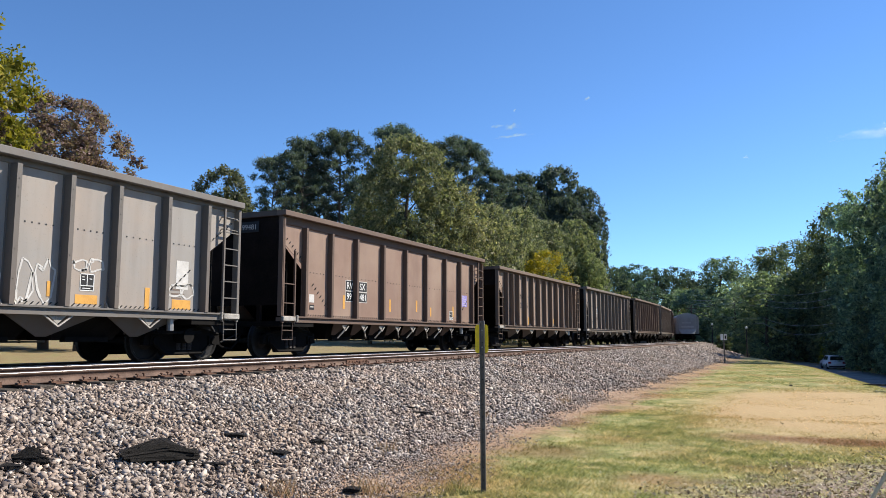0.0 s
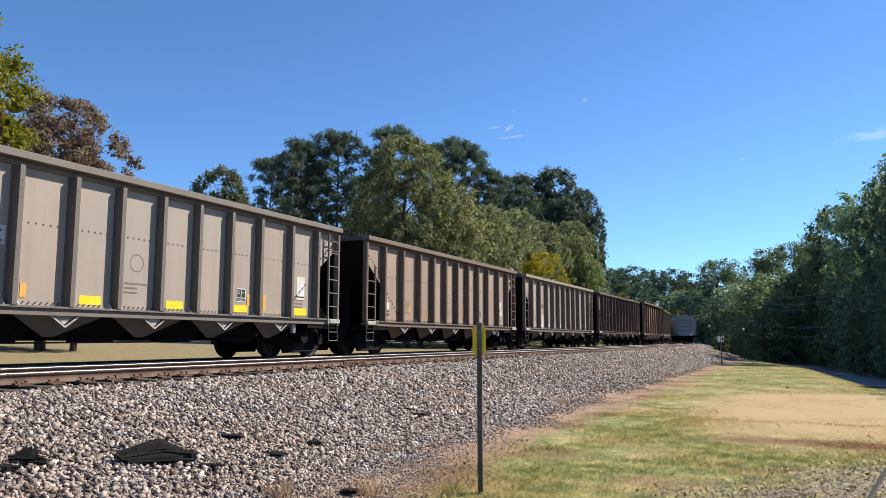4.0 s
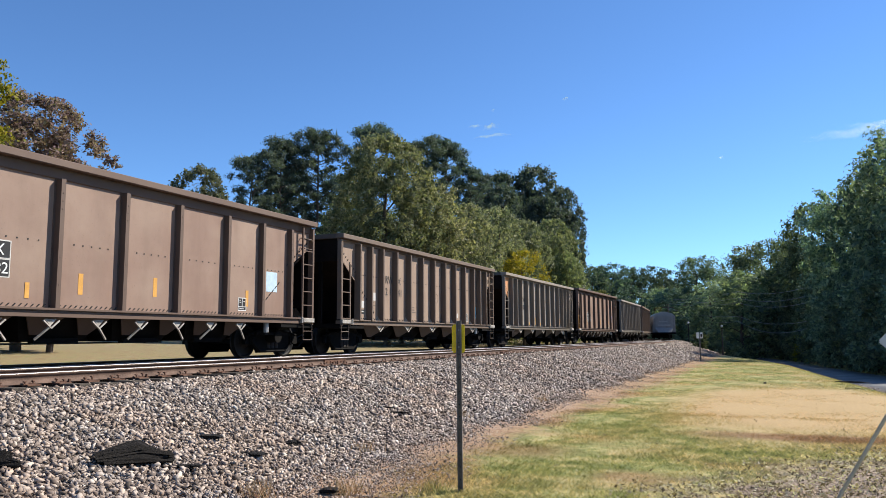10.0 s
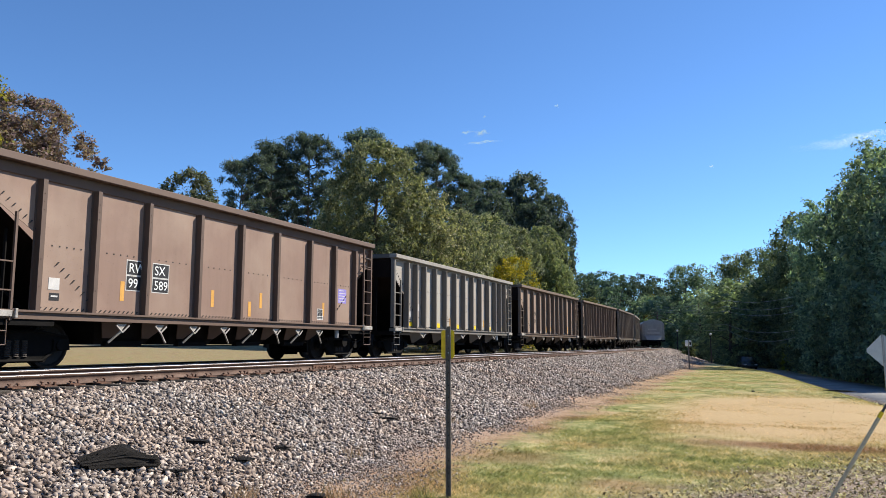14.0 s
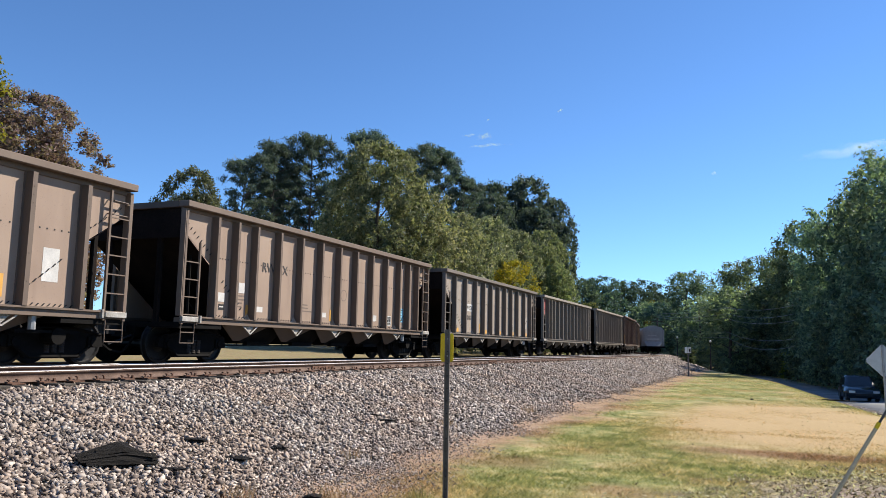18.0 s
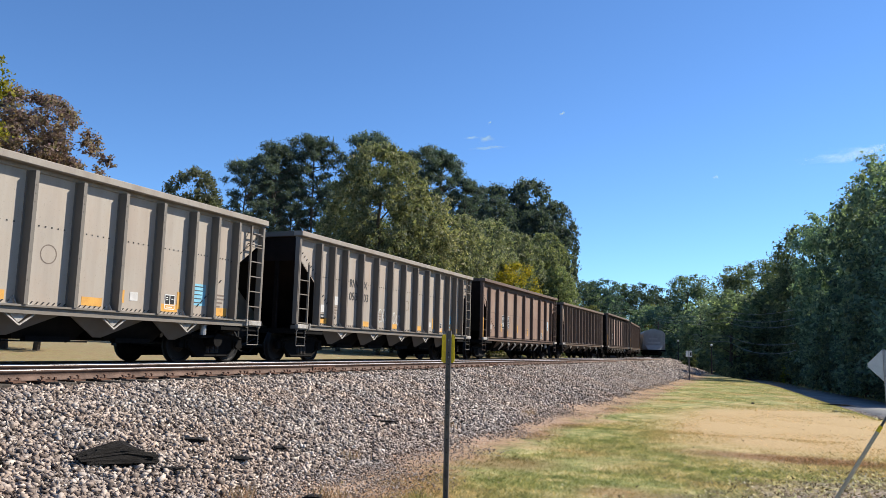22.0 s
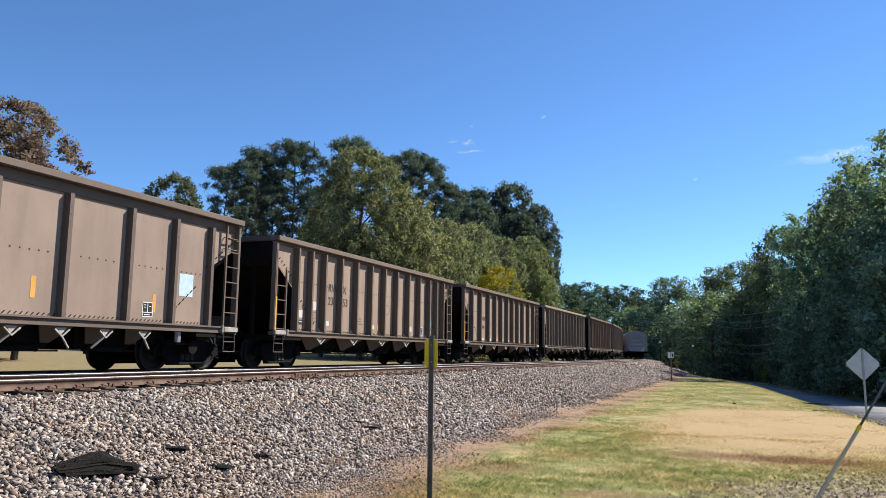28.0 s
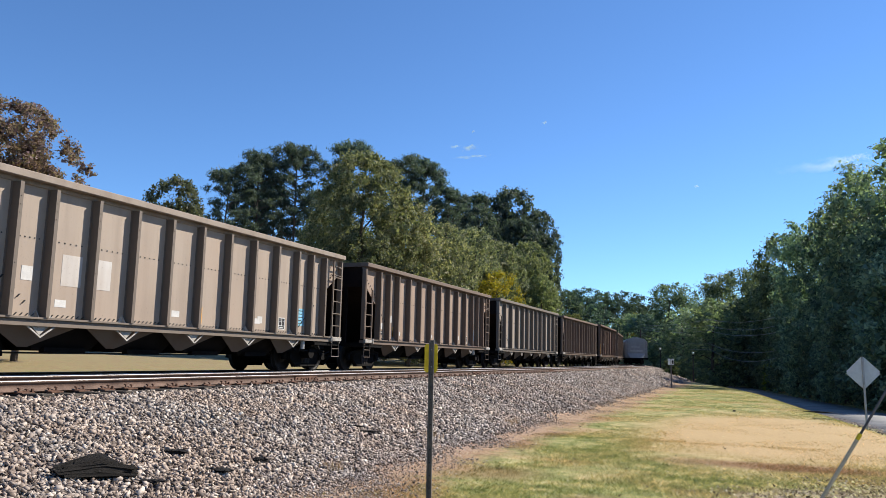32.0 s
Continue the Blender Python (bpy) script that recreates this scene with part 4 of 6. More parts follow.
    pipe = part("train_pipe", bm, GREY_METAL, root, "pale steel train pipe")
    for y in (-3.6, -1.3, 1.1, 3.4):
        bm = bmesh.new()
        box(bm, -1.165, -1.135, y - 0.02, y + 0.02, 0.40, 0.62)
        part("hanger", bm, UNDER, pipe)
    # brake gear at the far end of the near side
    bm = bmesh.new()
    bar(bm, (0.9, HALF - 1.35, 0.55), (1.35, HALF - 1.35, 0.55), 0.16, 12)
    box(bm, 1.25, 1.32, HALF - 2.25, HALF - 0.9, 0.60, 0.66)
    part("brake_cylinder", bm, UNDER, root)
    bm = bmesh.new()
    bar(bm, (1.42, HALF - 2.0, 0.66), (1.42, HALF - 2.0, 0.90), 0.07, 8)
    part("air_valve", bm, GREY_METAL, root, "pale metal valve under the sill")
    for y in (-HALF + 1.16, HALF - 1.16):
        add_truck(root, y)
    return root


def decal(root, name, y, z, wide, high, material, lift=0.016, label=""):
    bm = bmesh.new()
    box(bm, SIDE + 0.012, SIDE + lift, y - wide / 2, y + wide / 2, z - high / 2, z + high / 2)
    return part(name, bm, material, root, label)


def stencil(root, text, y, z, size, material):
    me = lettering(text, size, material)
    o = new("lettering", me)
    o.parent, o.matrix_basis = root, pose(SIDE + 0.0215, y, z)
    return tagged(o, "stencilled " + ("white" if material in (WHITE, DULL_WHITE) else "dark") + " lettering")


def scribble(root, y, z, wide, high, seed, material=DULL_WHITE):
    """A sprayed tag: loose loops of thin paint lines."""
    r = random.Random(seed)
    bm = bmesh.new()
    n = max(2, int(wide / 0.28))
    for k in range(n):
        cy, pts = y - wide / 2 + wide * (k + 0.5) / n, []
        turns_, ph = r.uniform(0.8, 1.4), r.uniform(0, 6)
        for i in range(13):
            a = ph + turns_ * 2 * math.pi * i / 12
            pts.append((SIDE + 0.016, cy + 0.5 * wide / n * math.cos(a) * r.uniform(0.7, 1.1), z + 0.5 * high * math.sin(a * r.uniform(0.9, 1.1)) * r.uniform(0.6, 1.0)))
        for p0, p1 in zip(pts, pts[1:]):
            d = Vector(p1) - Vector(p0)
            nrm = Vector((0, -d.z, d.y)).normalized() * r.uniform(0.012, 0.024)
            slab(bm, [Vector(p0) - nrm, Vector(p1) - nrm, Vector(p1) + nrm, Vector(p0) + nrm], (0.002, 0, 0))
    return part("spray_tag", bm, material, root, "sprayed white scrawl")


def data_box(root, y, z):
    """The small framed data panel low on the side."""
    bm = bmesh.new()
    box(bm, SIDE + 0.012, SIDE + 0.015, y - 0.15, y + 0.15, z - 0.16, z + 0.14)
    panel = part("data_panel", bm, BLACK, root, "small black data panel framed in white")
    bm = bmesh.new()
    for y0, y1, z0, z1 in ((-0.16, 0.16, 0.135, 0.152), (-0.16, 0.16, -0.172, -0.155), (-0.16, -0.144, -0.17, 0.15), (0.144, 0.16, -0.17, 0.15), (-0.008, 0.008, -0.07, 0.14), (-0.14, 0.14, -0.08, -0.066), (-0.11, -0.05, 0.03, 0.045), (-0.11, -0.06, 0.08, 0.095), (0.05, 0.11, 0.05, 0.065), (-0.1, 0.08, -0.13, -0.115)):
        box(bm, SIDE + 0.015, SIDE + 0.018, y + y0, y + y1, z + z0, z + z1)
    part("panel_frame", bm, WHITE, panel)


FADED = plain("faded_stencil_paint", (0.17, 0.13, 0.105), 0.75)


def fine_print(root, y, z, rows, wide, material=FADED):
    for k in range(rows):
        w = wide * rnd.uniform(0.55, 1.0)
        decal(root, "print_line", y + w / 2, z - 0.09 * k, w, 0.035, material)


TAN, GREY, RED, DARK = (0.32, 0.222, 0.162), (0.33, 0.272, 0.222), (0.255, 0.158, 0.115), (0.21, 0.148, 0.115)
# kind, tone, mark halves, number halves, ink, extras
TRAIN = [
    ("mid", (0.31, 0.28, 0.25), "", "", None, "tags ochre note print"),
    ("broad", RED, "RW|SX", "99|481", "plates", "violet dashes"),
    ("slim", TAN, "RW|SX", "22|125", "dark", "cyan white print"),
    ("mid", GREY, "RW SX", "050544", "white", "yellow note print"),
    ("mid", TAN, "", "", None, "note print dash"),
    ("mid", (0.35, 0.275, 0.215), "RWSX", "", "dark", "whitewash print"),
    ("slim", (0.19, 0.118, 0.088), "RW|SX", "97|008", "bare", "wiped yellownote"),
    ("broad", RED, "RW|SX", "99|382", "plates", "paper dashes"),
    ("slim", TAN, "RW|SX", "2 1|041", "dark", "cyan print"),
    ("slim", (0.37, 0.31, 0.25), "RW|SX", "901|027", "dark", "orangeend cyan ochre print"),
    ("broad", RED, "RW|SX", "99|589", "plates", "violet dashes"),
    ("slim", (0.40, 0.36, 0.31), "", "", None, "yellow print"),
    ("mid", TAN, "RWSX", "23639", "dark", "whitefeet note"),
    ("slim", TAN, "RW|SX", "", "dark", "cyan white print"),
    ("mid", GREY, "RW SX", "050187", "white", "ochre note"),
    ("slim", (0.38, 0.325, 0.265), "RW|SX", "12|161", "dark", "redend ochre cyan print"),
    ("slim", (0.37, 0.315, 0.26), "RW|SX", "053|003", "dark", "ochre tags cyan print"),
    ("broad", RED, "RW|SX", "99|612", "plates", "paper dashes print"),
    ("slim", TAN, "", "386", "dark", "dash white print"),
    ("broad", (0.27, 0.19, 0.145), "RW|SX", "99|415", "plates", "paper dashes"),
    ("slim", TAN, "RW|SX", "23|453", "dark", "cyan white print"),
    ("mid", TAN, "RWSX", "23594", "dark", "whitefeet note"),
    ("slim", (0.36, 0.28, 0.215), "", "", None, "smear cyan white"),
    ("slim", TAN, "", "", None, "white cyan"),
    ("mid", GREY, "", "", None, "note"), ("slim", TAN, "", "", None, "cyan"), ("broad", RED, "RW|SX", "", "plates", "dashes"),
    ("slim", TAN, "", "", None, "print"), ("mid", TAN, "", "", None, "note"), ("slim", GREY, "", "", None, "cyan"),
    ("broad", RED, "", "", None, "dashes"),
]
# where each car's near end stands along the line at the start
START = [0.55, 16.15, 31.88, 47.45, 62.95, 78.34, 93.99, 110.76, 126.21, 141.81, 157.34, 172.99, 188.62, 204.5, 220.15, 235.77, 251.37, 266.95, 282.55, 298.15, 313.75, 329.35, 344.95, 360.55]
while len(START) < len(TRAIN):
    START.append(START[-1] + 15.6)
SPEED = 10.6
# the train slows a little towards the end: metres lost by these seconds
LOST_T = (0, 20.5, 22, 23.8, 25.3, 26.8, 28.3, 29.8, 31.3, 32)
LOST = (0, 0, 0.15, 0.4, 0.6, 0.85, 1.22, 1.69, 2.03, 2.18)


def run(t):
    """Metres that the train has gone by the second t."""
    return SPEED * t - float(np.interp(t, LOST_T, LOST))


# the longer cars: length over the common one
STRETCH = {6: 1.0725, 12: 1.025}

for kind in RIBS:
    KINDS[kind] = hopper_car(kind)
CARS = []
for k, (kind, tone, marks, number, ink, extras) in enumerate(TRAIN):
    car = copy_thing(KINDS[kind], pose(TRACK_X, START[k] + HALF, RAIL_TOP))
    CARS.append(car)
    long = STRETCH.get(k, 1.0)
    if long > 1:
        for o in car.children:
            if o.name.startswith("truck"):
                o.location.y *= long
            else:
                o.matrix_basis = Matrix.Diagonal((1, long, 1, 1)) @ o.matrix_basis
    words = extras.split()
    colour = {"slim": "tan", "mid": "grey-brown", "broad": "red-brown"}[kind]
    tagged(car, f"weathered {colour} open-top coal hopper with {'few wide' if kind == 'broad' else 'many'} side ribs", "hopper car", "cars of the coal train")
    ribs = [y * long for y in rib_places(kind)]
    mid = [(a + b) / 2 for a, b in zip(ribs, ribs[1:])]
    seed = (k * 0.137) % 1.0
    for o in car.children_recursive:
        o.color = (*tone, seed)
        name = o.name.split(".")[0]
        # tones as shares of the panels'; ribs and hopper plates include painted shade
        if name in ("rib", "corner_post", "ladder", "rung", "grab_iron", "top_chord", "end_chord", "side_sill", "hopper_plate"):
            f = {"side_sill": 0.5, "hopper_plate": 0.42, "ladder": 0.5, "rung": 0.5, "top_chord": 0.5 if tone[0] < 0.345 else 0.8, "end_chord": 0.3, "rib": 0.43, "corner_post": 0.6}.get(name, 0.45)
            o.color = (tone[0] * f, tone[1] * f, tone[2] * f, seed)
    # reporting mark, split round a rib
    if marks:
        j = 2 if kind == "slim" else 1
        halves = marks.split("|")
        nums = number.split("|") if number else [""] * len(halves)
        for h, word in enumerate(halves):
            size = 0.36 if len(halves) > 1 else 0.29
            y = mid[j + h] - 0.42
            if len(halves) > 1:
                y = ribs[j + 1] - 0.60 if h == 0 else ribs[j + 1] + 0.17
            if ink == "plates":
                size, y = 0.28, ribs[j + 1] - 0.44 if h == 0 else ribs[j + 1] + 0.30
                for zc in (2.05, 1.73):
                    decal(car, "number_plate", y + 0.20, zc, 0.47, 0.285, BLACK, 0.0175)
                    decal(car, "plate_border", y + 0.20, zc, 0.51, 0.325, DULL_WHITE, 0.0145)
            stencil(car, word, y, 1.955 if ink == "plates" else 2.36 if kind == "slim" and ink == "dark" else 2.13, size, WHITE if ink in ("plates", "bare") else DARK_INK)
            if nums[min(h, len(nums) - 1)]:
                stencil(car, nums[min(h, len(nums) - 1)], y, 1.635 if ink == "plates" else 1.95 if kind == "slim" and ink == "dark" else 1.70, size, WHITE if ink in ("plates", "bare") else DARK_INK)
        if ink == "white":
            decal(car, "paint_patch", mid[j] + 0.03, 2.24, 1.0, 0.32, DULL_WHITE, 0.0145)
    last = len(mid) - 1
    data_box(car, mid[last - (2 if kind != "broad" else 1)], 1.55 if kind == "mid" else 1.36)
    for w in words:
        if w in ("cyan", "violet"):
            blue = w == "cyan"
            y0, z0, wide, high = (mid[last - 1], 1.58, 0.5, 0.5) if blue else (mid[last] - 0.03, 1.96, 0.5, 0.44)
            panel = decal(car, "paint_patch", y0, z0, wide, high, CYAN if blue else VIOLET, 0.0155, ("pale blue" if blue else "violet") + " painted panel with print")
            for r in range(5):
                bm = bmesh.new()
                z = z0 - high / 2 + high * (r + 0.6) / 5.4
                box(bm, SIDE + 0.0155, SIDE + 0.0185, y0 - wide * 0.44, y0 + wide * rnd.uniform(0.2, 0.44), z, z + 0.022)
                part("print_line", bm, DARK_INK if blue else DULL_WHITE, panel)
        elif w == "paper":
            decal(car, "notice", mid[last] - 0.12, 1.98, 0.48, 0.52, PALE_BLUE if k % 2 else WHITE, label="pale paper notice")
        elif w == "note":
            decal(car, "notice", mid[last] + 0.0, 1.85, 0.36, 0.62, DULL_WHITE, label="pale paper notice")
        elif w == "white":
            for y in mid[2:last:3]:
                decal(car, "paint_patch", y - 0.1, 1.36, 0.26, 0.14, DULL_WHITE)
        elif w == "whitefeet":
            for y in mid[1:last - 1]:
                decal(car, "paint_patch", y, 1.2, 0.42, 0.12, DULL_WHITE)
        elif w == "whitewash":
            o = decal(car, "paint_patch", mid[1], 1.42, 0.75, 0.7, PAINT, label="chalky whitewashed patch")
            o.color = (0.62, 0.57, 0.52, seed)
            for y in mid[2:6]:
                o = decal(car, "paint_patch", y, 1.25, 0.5, 0.16, PAINT)
                o.color = (0.6, 0.55, 0.5, seed)
        elif w == "wiped":
            for i, z1 in ((6, 2.15), (7, 2.02), (8, 1.96), (9, 1.9)):
                o = decal(car, "paint_patch", mid[i], (z1 + 1.2) / 2, 0.9, z1 - 1.2, PAINT, 0.0135, "paler panel wiped clean")
                o.color = (0.40, 0.345, 0.295, seed)
        elif w == "yellownote":
            decal(car, "notice", mid[last - 1] - 0.05, 1.78, 0.34, 0.42, YELLOW, label="yellow notice")
            decal(car, "notice", mid[last] + 0.0, 1.62, 0.28, 0.5, DULL_WHITE, label="torn pale notice")
        elif w in ("ochre", "yellow"):
            for i in (0, 3, 5, 7, 9):
                if i < last:
                    decal(car, "paint_patch", (mid[i] if i else ribs[0] + 0.5), 1.22, 0.5, 0.17, ORANGE if w == "ochre" else YELLOW)
            decal(car, "paint_patch", mid[last], 1.22, 0.55, 0.2, ORANGE if w == "ochre" else YELLOW)
        elif w in ("dashes", "dash"):
            for y in (3.17, 6.0, 7.93, 11.07)[:: 2 if w == "dash" else 1]:
                decal(car, "paint_dash", y - HALF, 1.5 + 0.05 * ((k + int(y)) % 3), 0.11, 0.40, ORANGE)
        elif w == "print":
            bm = bmesh.new()
            rings = [[bm.verts.new((SIDE + x, mid[last - 5] + r * math.cos(2 * math.pi * i / 24), 2.02 + r * math.sin(2 * math.pi * i / 24))) for i in range(24)] for r, x in ((0.16, 0.0125), (0.182, 0.0125), (0.182, 0.0145), (0.16, 0.0145))]
            for q, r in zip(rings, rings[1:] + rings[:1]):
                for i in range(24):
                    bm.faces.new((q[i], q[(i + 1) % 24], r[(i + 1) % 24], r[i]))
            part("stencil_ring", bm, FADED, car, "worn stencilled ring")
            fine_print(car, mid[1] - 0.3, 1.75, 5, 0.5)
            fine_print(car, mid[4] - 0.3, 1.6, 3, 0.6)
            fine_print(car, mid[last] - 0.3, 1.62, 4, 0.5)
        elif w == "tags":
            scribble(car, mid[4], 1.55, 0.95, 0.55, k)
            scribble(car, mid[5], 1.5, 0.9, 0.5, k + 50)
            if k == 0:
                scribble(car, mid[last - 3], 1.5, 0.8, 0.85, 5)
                scribble(car, mid[last - 2], 1.85, 0.7, 0.3, 6)
                scribble(car, mid[last], 1.5, 0.8, 0.4, 7)
        elif w == "smear":
            for h in (0, 1):
                decal(car, "paint_patch", ribs[3] - 0.42 + 0.76 * h, 2.0, 0.48, 0.6, PAINT, label="smeared white paint over the old number").color = (0.55, 0.5, 0.45, seed)
        elif w in ("orangeend", "redend"):
            o = [c for c in car.children if c.name.startswith("side_panel")][0]
            o.color = (0.72, 0.25, 0.05, seed) if w == "orangeend" else (0.36, 0.10, 0.09, seed)
            o["label"] = "rust-orange end panel" if w == "orangeend" else "faded red end panel"
    marks_at = random.Random(100 + k)
    if kind == "mid":
        decal(car, "paint_patch", ribs[0] + 0.17, 1.55, 0.11, 0.62, ORANGE, 0.0205, label="faded orange stripe")
    if kind == "slim":
        decal(car, "paint_patch", ribs[0] + 0.19, 1.52, 0.14, 0.72, ORANGE, 0.0205, label="faded orange stripe")
        decal(car, "notice", ribs[1] + 0.42, 1.86, 0.24, 0.26, DULL_WHITE, 0.0185, label="small pale sticker")
        decal(car, "notice", mid[last - 3], 1.4, 0.22, 0.18, DULL_WHITE, 0.0185, label="small pale sticker")
    for _ in range(1 if "dashes" in words else 3):
        i = marks_at.randrange(1, last)
        decal(car, "paint_dash", mid[i] + marks_at.choice((-0.3, 0.28)), 1.3 + marks_at.uniform(0, 0.15), marks_at.uniform(0.07, 0.13), marks_at.uniform(0.25, 0.45), ORANGE, 0.0195)
    if k in (7, 10, 17, 19, 20, 21, 26):
        bm = bmesh.new()
        box(bm, SIDE + 0.098, SIDE + 0.153, -HALF * long + 0.028, -HALF * long + 0.092, 1.07, 1.98)
        part("paint_stripe", bm, ORANGE, car, "orange stripe on the end stile")
    decal(car, "notice", ribs[0] + 0.42, 1.58, 0.24, 0.22, DULL_WHITE, 0.0185, label="small pale sticker")
    decal(car, "label_square", ribs[0] + 0.44, 1.34, 0.22, 0.14, BLACK, label="small dark framed stencil")
    decal(car, "label_print", ribs[0] + 0.44, 1.35, 0.15, 0.03, DULL_WHITE, 0.0185)
    if kind == "broad" and number:
        # number board on the end
        bm = bmesh.new()
        box(bm, -0.55, 0.75, -HALF + 0.055, -HALF + 0.078, 3.28, 3.56)
        board = part("number_board", bm, BLACK, car, "black number board with white lettering")
        me = lettering("RWSX  " + number.replace("|", ""), 0.2, DULL_WHITE)
        o = new("lettering", me)
        o.parent, o.matrix_basis = board, pose(-0.48, -HALF + 0.053, 3.35, 0, 0, -90)
for root in KINDS.values():
    for o in list(root.children_recursive) + [root]:
        bpy.data.objects.remove(o)


# ---- grey covered hopper standing on the siding ----
def covered_hopper():
    root = new("covered_hopper")
    bm = bmesh.new()
    prof = [(-1.58, 1.0), (1.58, 1.0), (1.58, 3.35), (1.2, 3.75), (0.5, 3.92), (-0.5, 3.92), (-1.2, 3.75), (-1.58, 3.35)]
    slab(bm, [(x, -6.2, z) for x, z in prof], (0, 12.4, 0))
    part("body", bm, HOPPER_GREY, root)
    for s in (-1, 1):
        for k in range(9):
            bm = bmesh.new()
            y = -5.6 + 1.4 * k
            box(bm, *sorted((s * 1.58, s * 1.64)), y - 0.05, y + 0.05, 1.0, 3.35)
            part("side_rib", bm, HOPPER_GREY, root)
        for z in (1.55, 2.9, 3.3):
            bm = bmesh.new()
            box(bm, -1.5, 1.5, *sorted((s * 6.2, s * 6.29)), z, z + 0.12)
            part("end_rib", bm, HOPPER_GREY, root, "grimy cross rib")
        bm = bmesh.new()
        slab(bm, [(-1.3, s * 6.22, 1.7), (1.3, s * 6.22, 1.7), (0.9, s * 7.0, 1.02), (-0.9, s * 7.0, 1.02)], (0, 0, -0.03))
        part("slope_sheet", bm, HOPPER_GREY, root)
    bm = bmesh.new()
    box(bm, -0.35, 0.35, -5.8, 5.8, 3.92, 4.02)
    part("roof_walk", bm, GREY_METAL, root)
    for s in (-1, 1):
        bm = bmesh.new()
        box(bm, -1.58, 1.58, *sorted((s * 6.2, s * 7.3)), 0.78, 1.0)
        part("end_platform", bm, UNDER, root)
        for x in (-1.3, 1.3):
            bm = bmesh.new()
            for d in (0, 0.4):
                box(bm, x - 0.03, x + 0.03, *sorted((s * (6.5 + d), s * (6.56 + d))), 1.0, 3.4)
            for k in range(6):
                box(bm, x - 0.02, x + 0.02, *sorted((s * 6.5, s * 6.9)), 1.3 + 0.36 * k, 1.33 + 0.36 * k)
            part("ladder", bm, GREY_METAL, root)
        bm = bmesh.new()
        box(bm, -0.9, 0.9, *sorted((s * 6.2, s * 6.26)), 1.9, 2.15)
        box(bm, -0.7, 0.5, *sorted((s * 6.2, s * 6.26)), 2.5, 2.65)
        part("end_print", bm, DULL_WHITE, root, "faded rows of white print")
        bm = bmesh.new()
        box(bm, -0.1, 0.1, *sorted((s * 7.3, s * 7.8)), 0.7, 0.88)
        part("coupler", bm, UNDER, root)
        add_truck(root, s * 5.4)
    bm = bmesh.new()
    for yc in (-3.2, 0, 3.2):
        slab(bm, [(-1.1, yc - 1.2, 1.0), (-1.1, yc + 1.2, 1.0), (-1.1, yc + 0.4, 0.35), (-1.1, yc - 0.4, 0.35)], (2.2, 0, 0))
    part("outlet_bay", bm, UNDER, root)
    return root


grey_car = covered_hopper()
_x, _y, _a = beside(122.0, SIDING_U)
grey_car.matrix_basis = pose(_x, _y, SIDING_TOP, 0, 0, _a)
tagged(grey_car, "pale grey covered hopper car standing on the siding", "hopper car")


# ---- trees ----
def leaf_mesh(name, centres, normals, size, material, slim=0.55):
    """Small diamond leaves at the places, facing about along the normals."""
    n = len(centres)
    a = rng.normal(size=(n, 3))
    nrm = normals + 0.7 * rng.normal(size=(n, 3))
    nrm /= np.linalg.norm(nrm, axis=1)[:, None] + 1e-9
    u = np.cross(nrm, a)
    u /= np.linalg.norm(u, axis=1)[:, None] + 1e-9
    w = np.cross(nrm, u)
    s = (size * rng.uniform(0.6, 1.35, n))[:, None]
    v = np.stack([centres + u * s, centres - u * s * 0.7 + w * s * slim, centres - u * s * 0.7 - w * s * slim + nrm * s * 0.2], 1)
    return raw_mesh(name, v.reshape(-1, 3), np.arange(3 * n).reshape(n, 3), material)


def trunk_bmesh(bm, height, r0, r1, lean, limbs, spread, first=0.35):
    pts = [Vector((lean[0] * f + 0.012 * math.sin(7 * f), lean[1] * f + 0.012 * math.cos(5 * f), height * f)) for f in (0, 0.25, 0.5, 0.75, 1)]
    for i in range(4):
        f0, f1 = i / 4, (i + 1) / 4
        bar(bm, pts[i], pts[i + 1], r0 + (r1 - r0) * f0, 8, r0 + (r1 - r0) * f1)
    tips = []
    for k in range(limbs):
        f = first + (0.95 - first) * (k + 0.5) / limbs
        base = Vector((lean[0] * f, lean[1] * f, height * f))
        a = 2.4 * k + rnd.uniform(-0.4, 0.4)
        out = spread * rnd.uniform(0.6, 1.0) * (1.15 - 0.55 * f)
        tip = base + Vector((out * math.cos(a), out * math.sin(a), out * rnd.uniform(0.15, 0.7)))
        midp = (base + tip) / 2 + Vector((0, 0, 0.02))
        r = r0 * 0.34 * (1.2 - f * 0.8)
        bar(bm, base, midp, r, 5, r * 0.7)
        bar(bm, midp, tip, r * 0.7, 5, r * 0.25)
        tips.append(tip)
    return tips


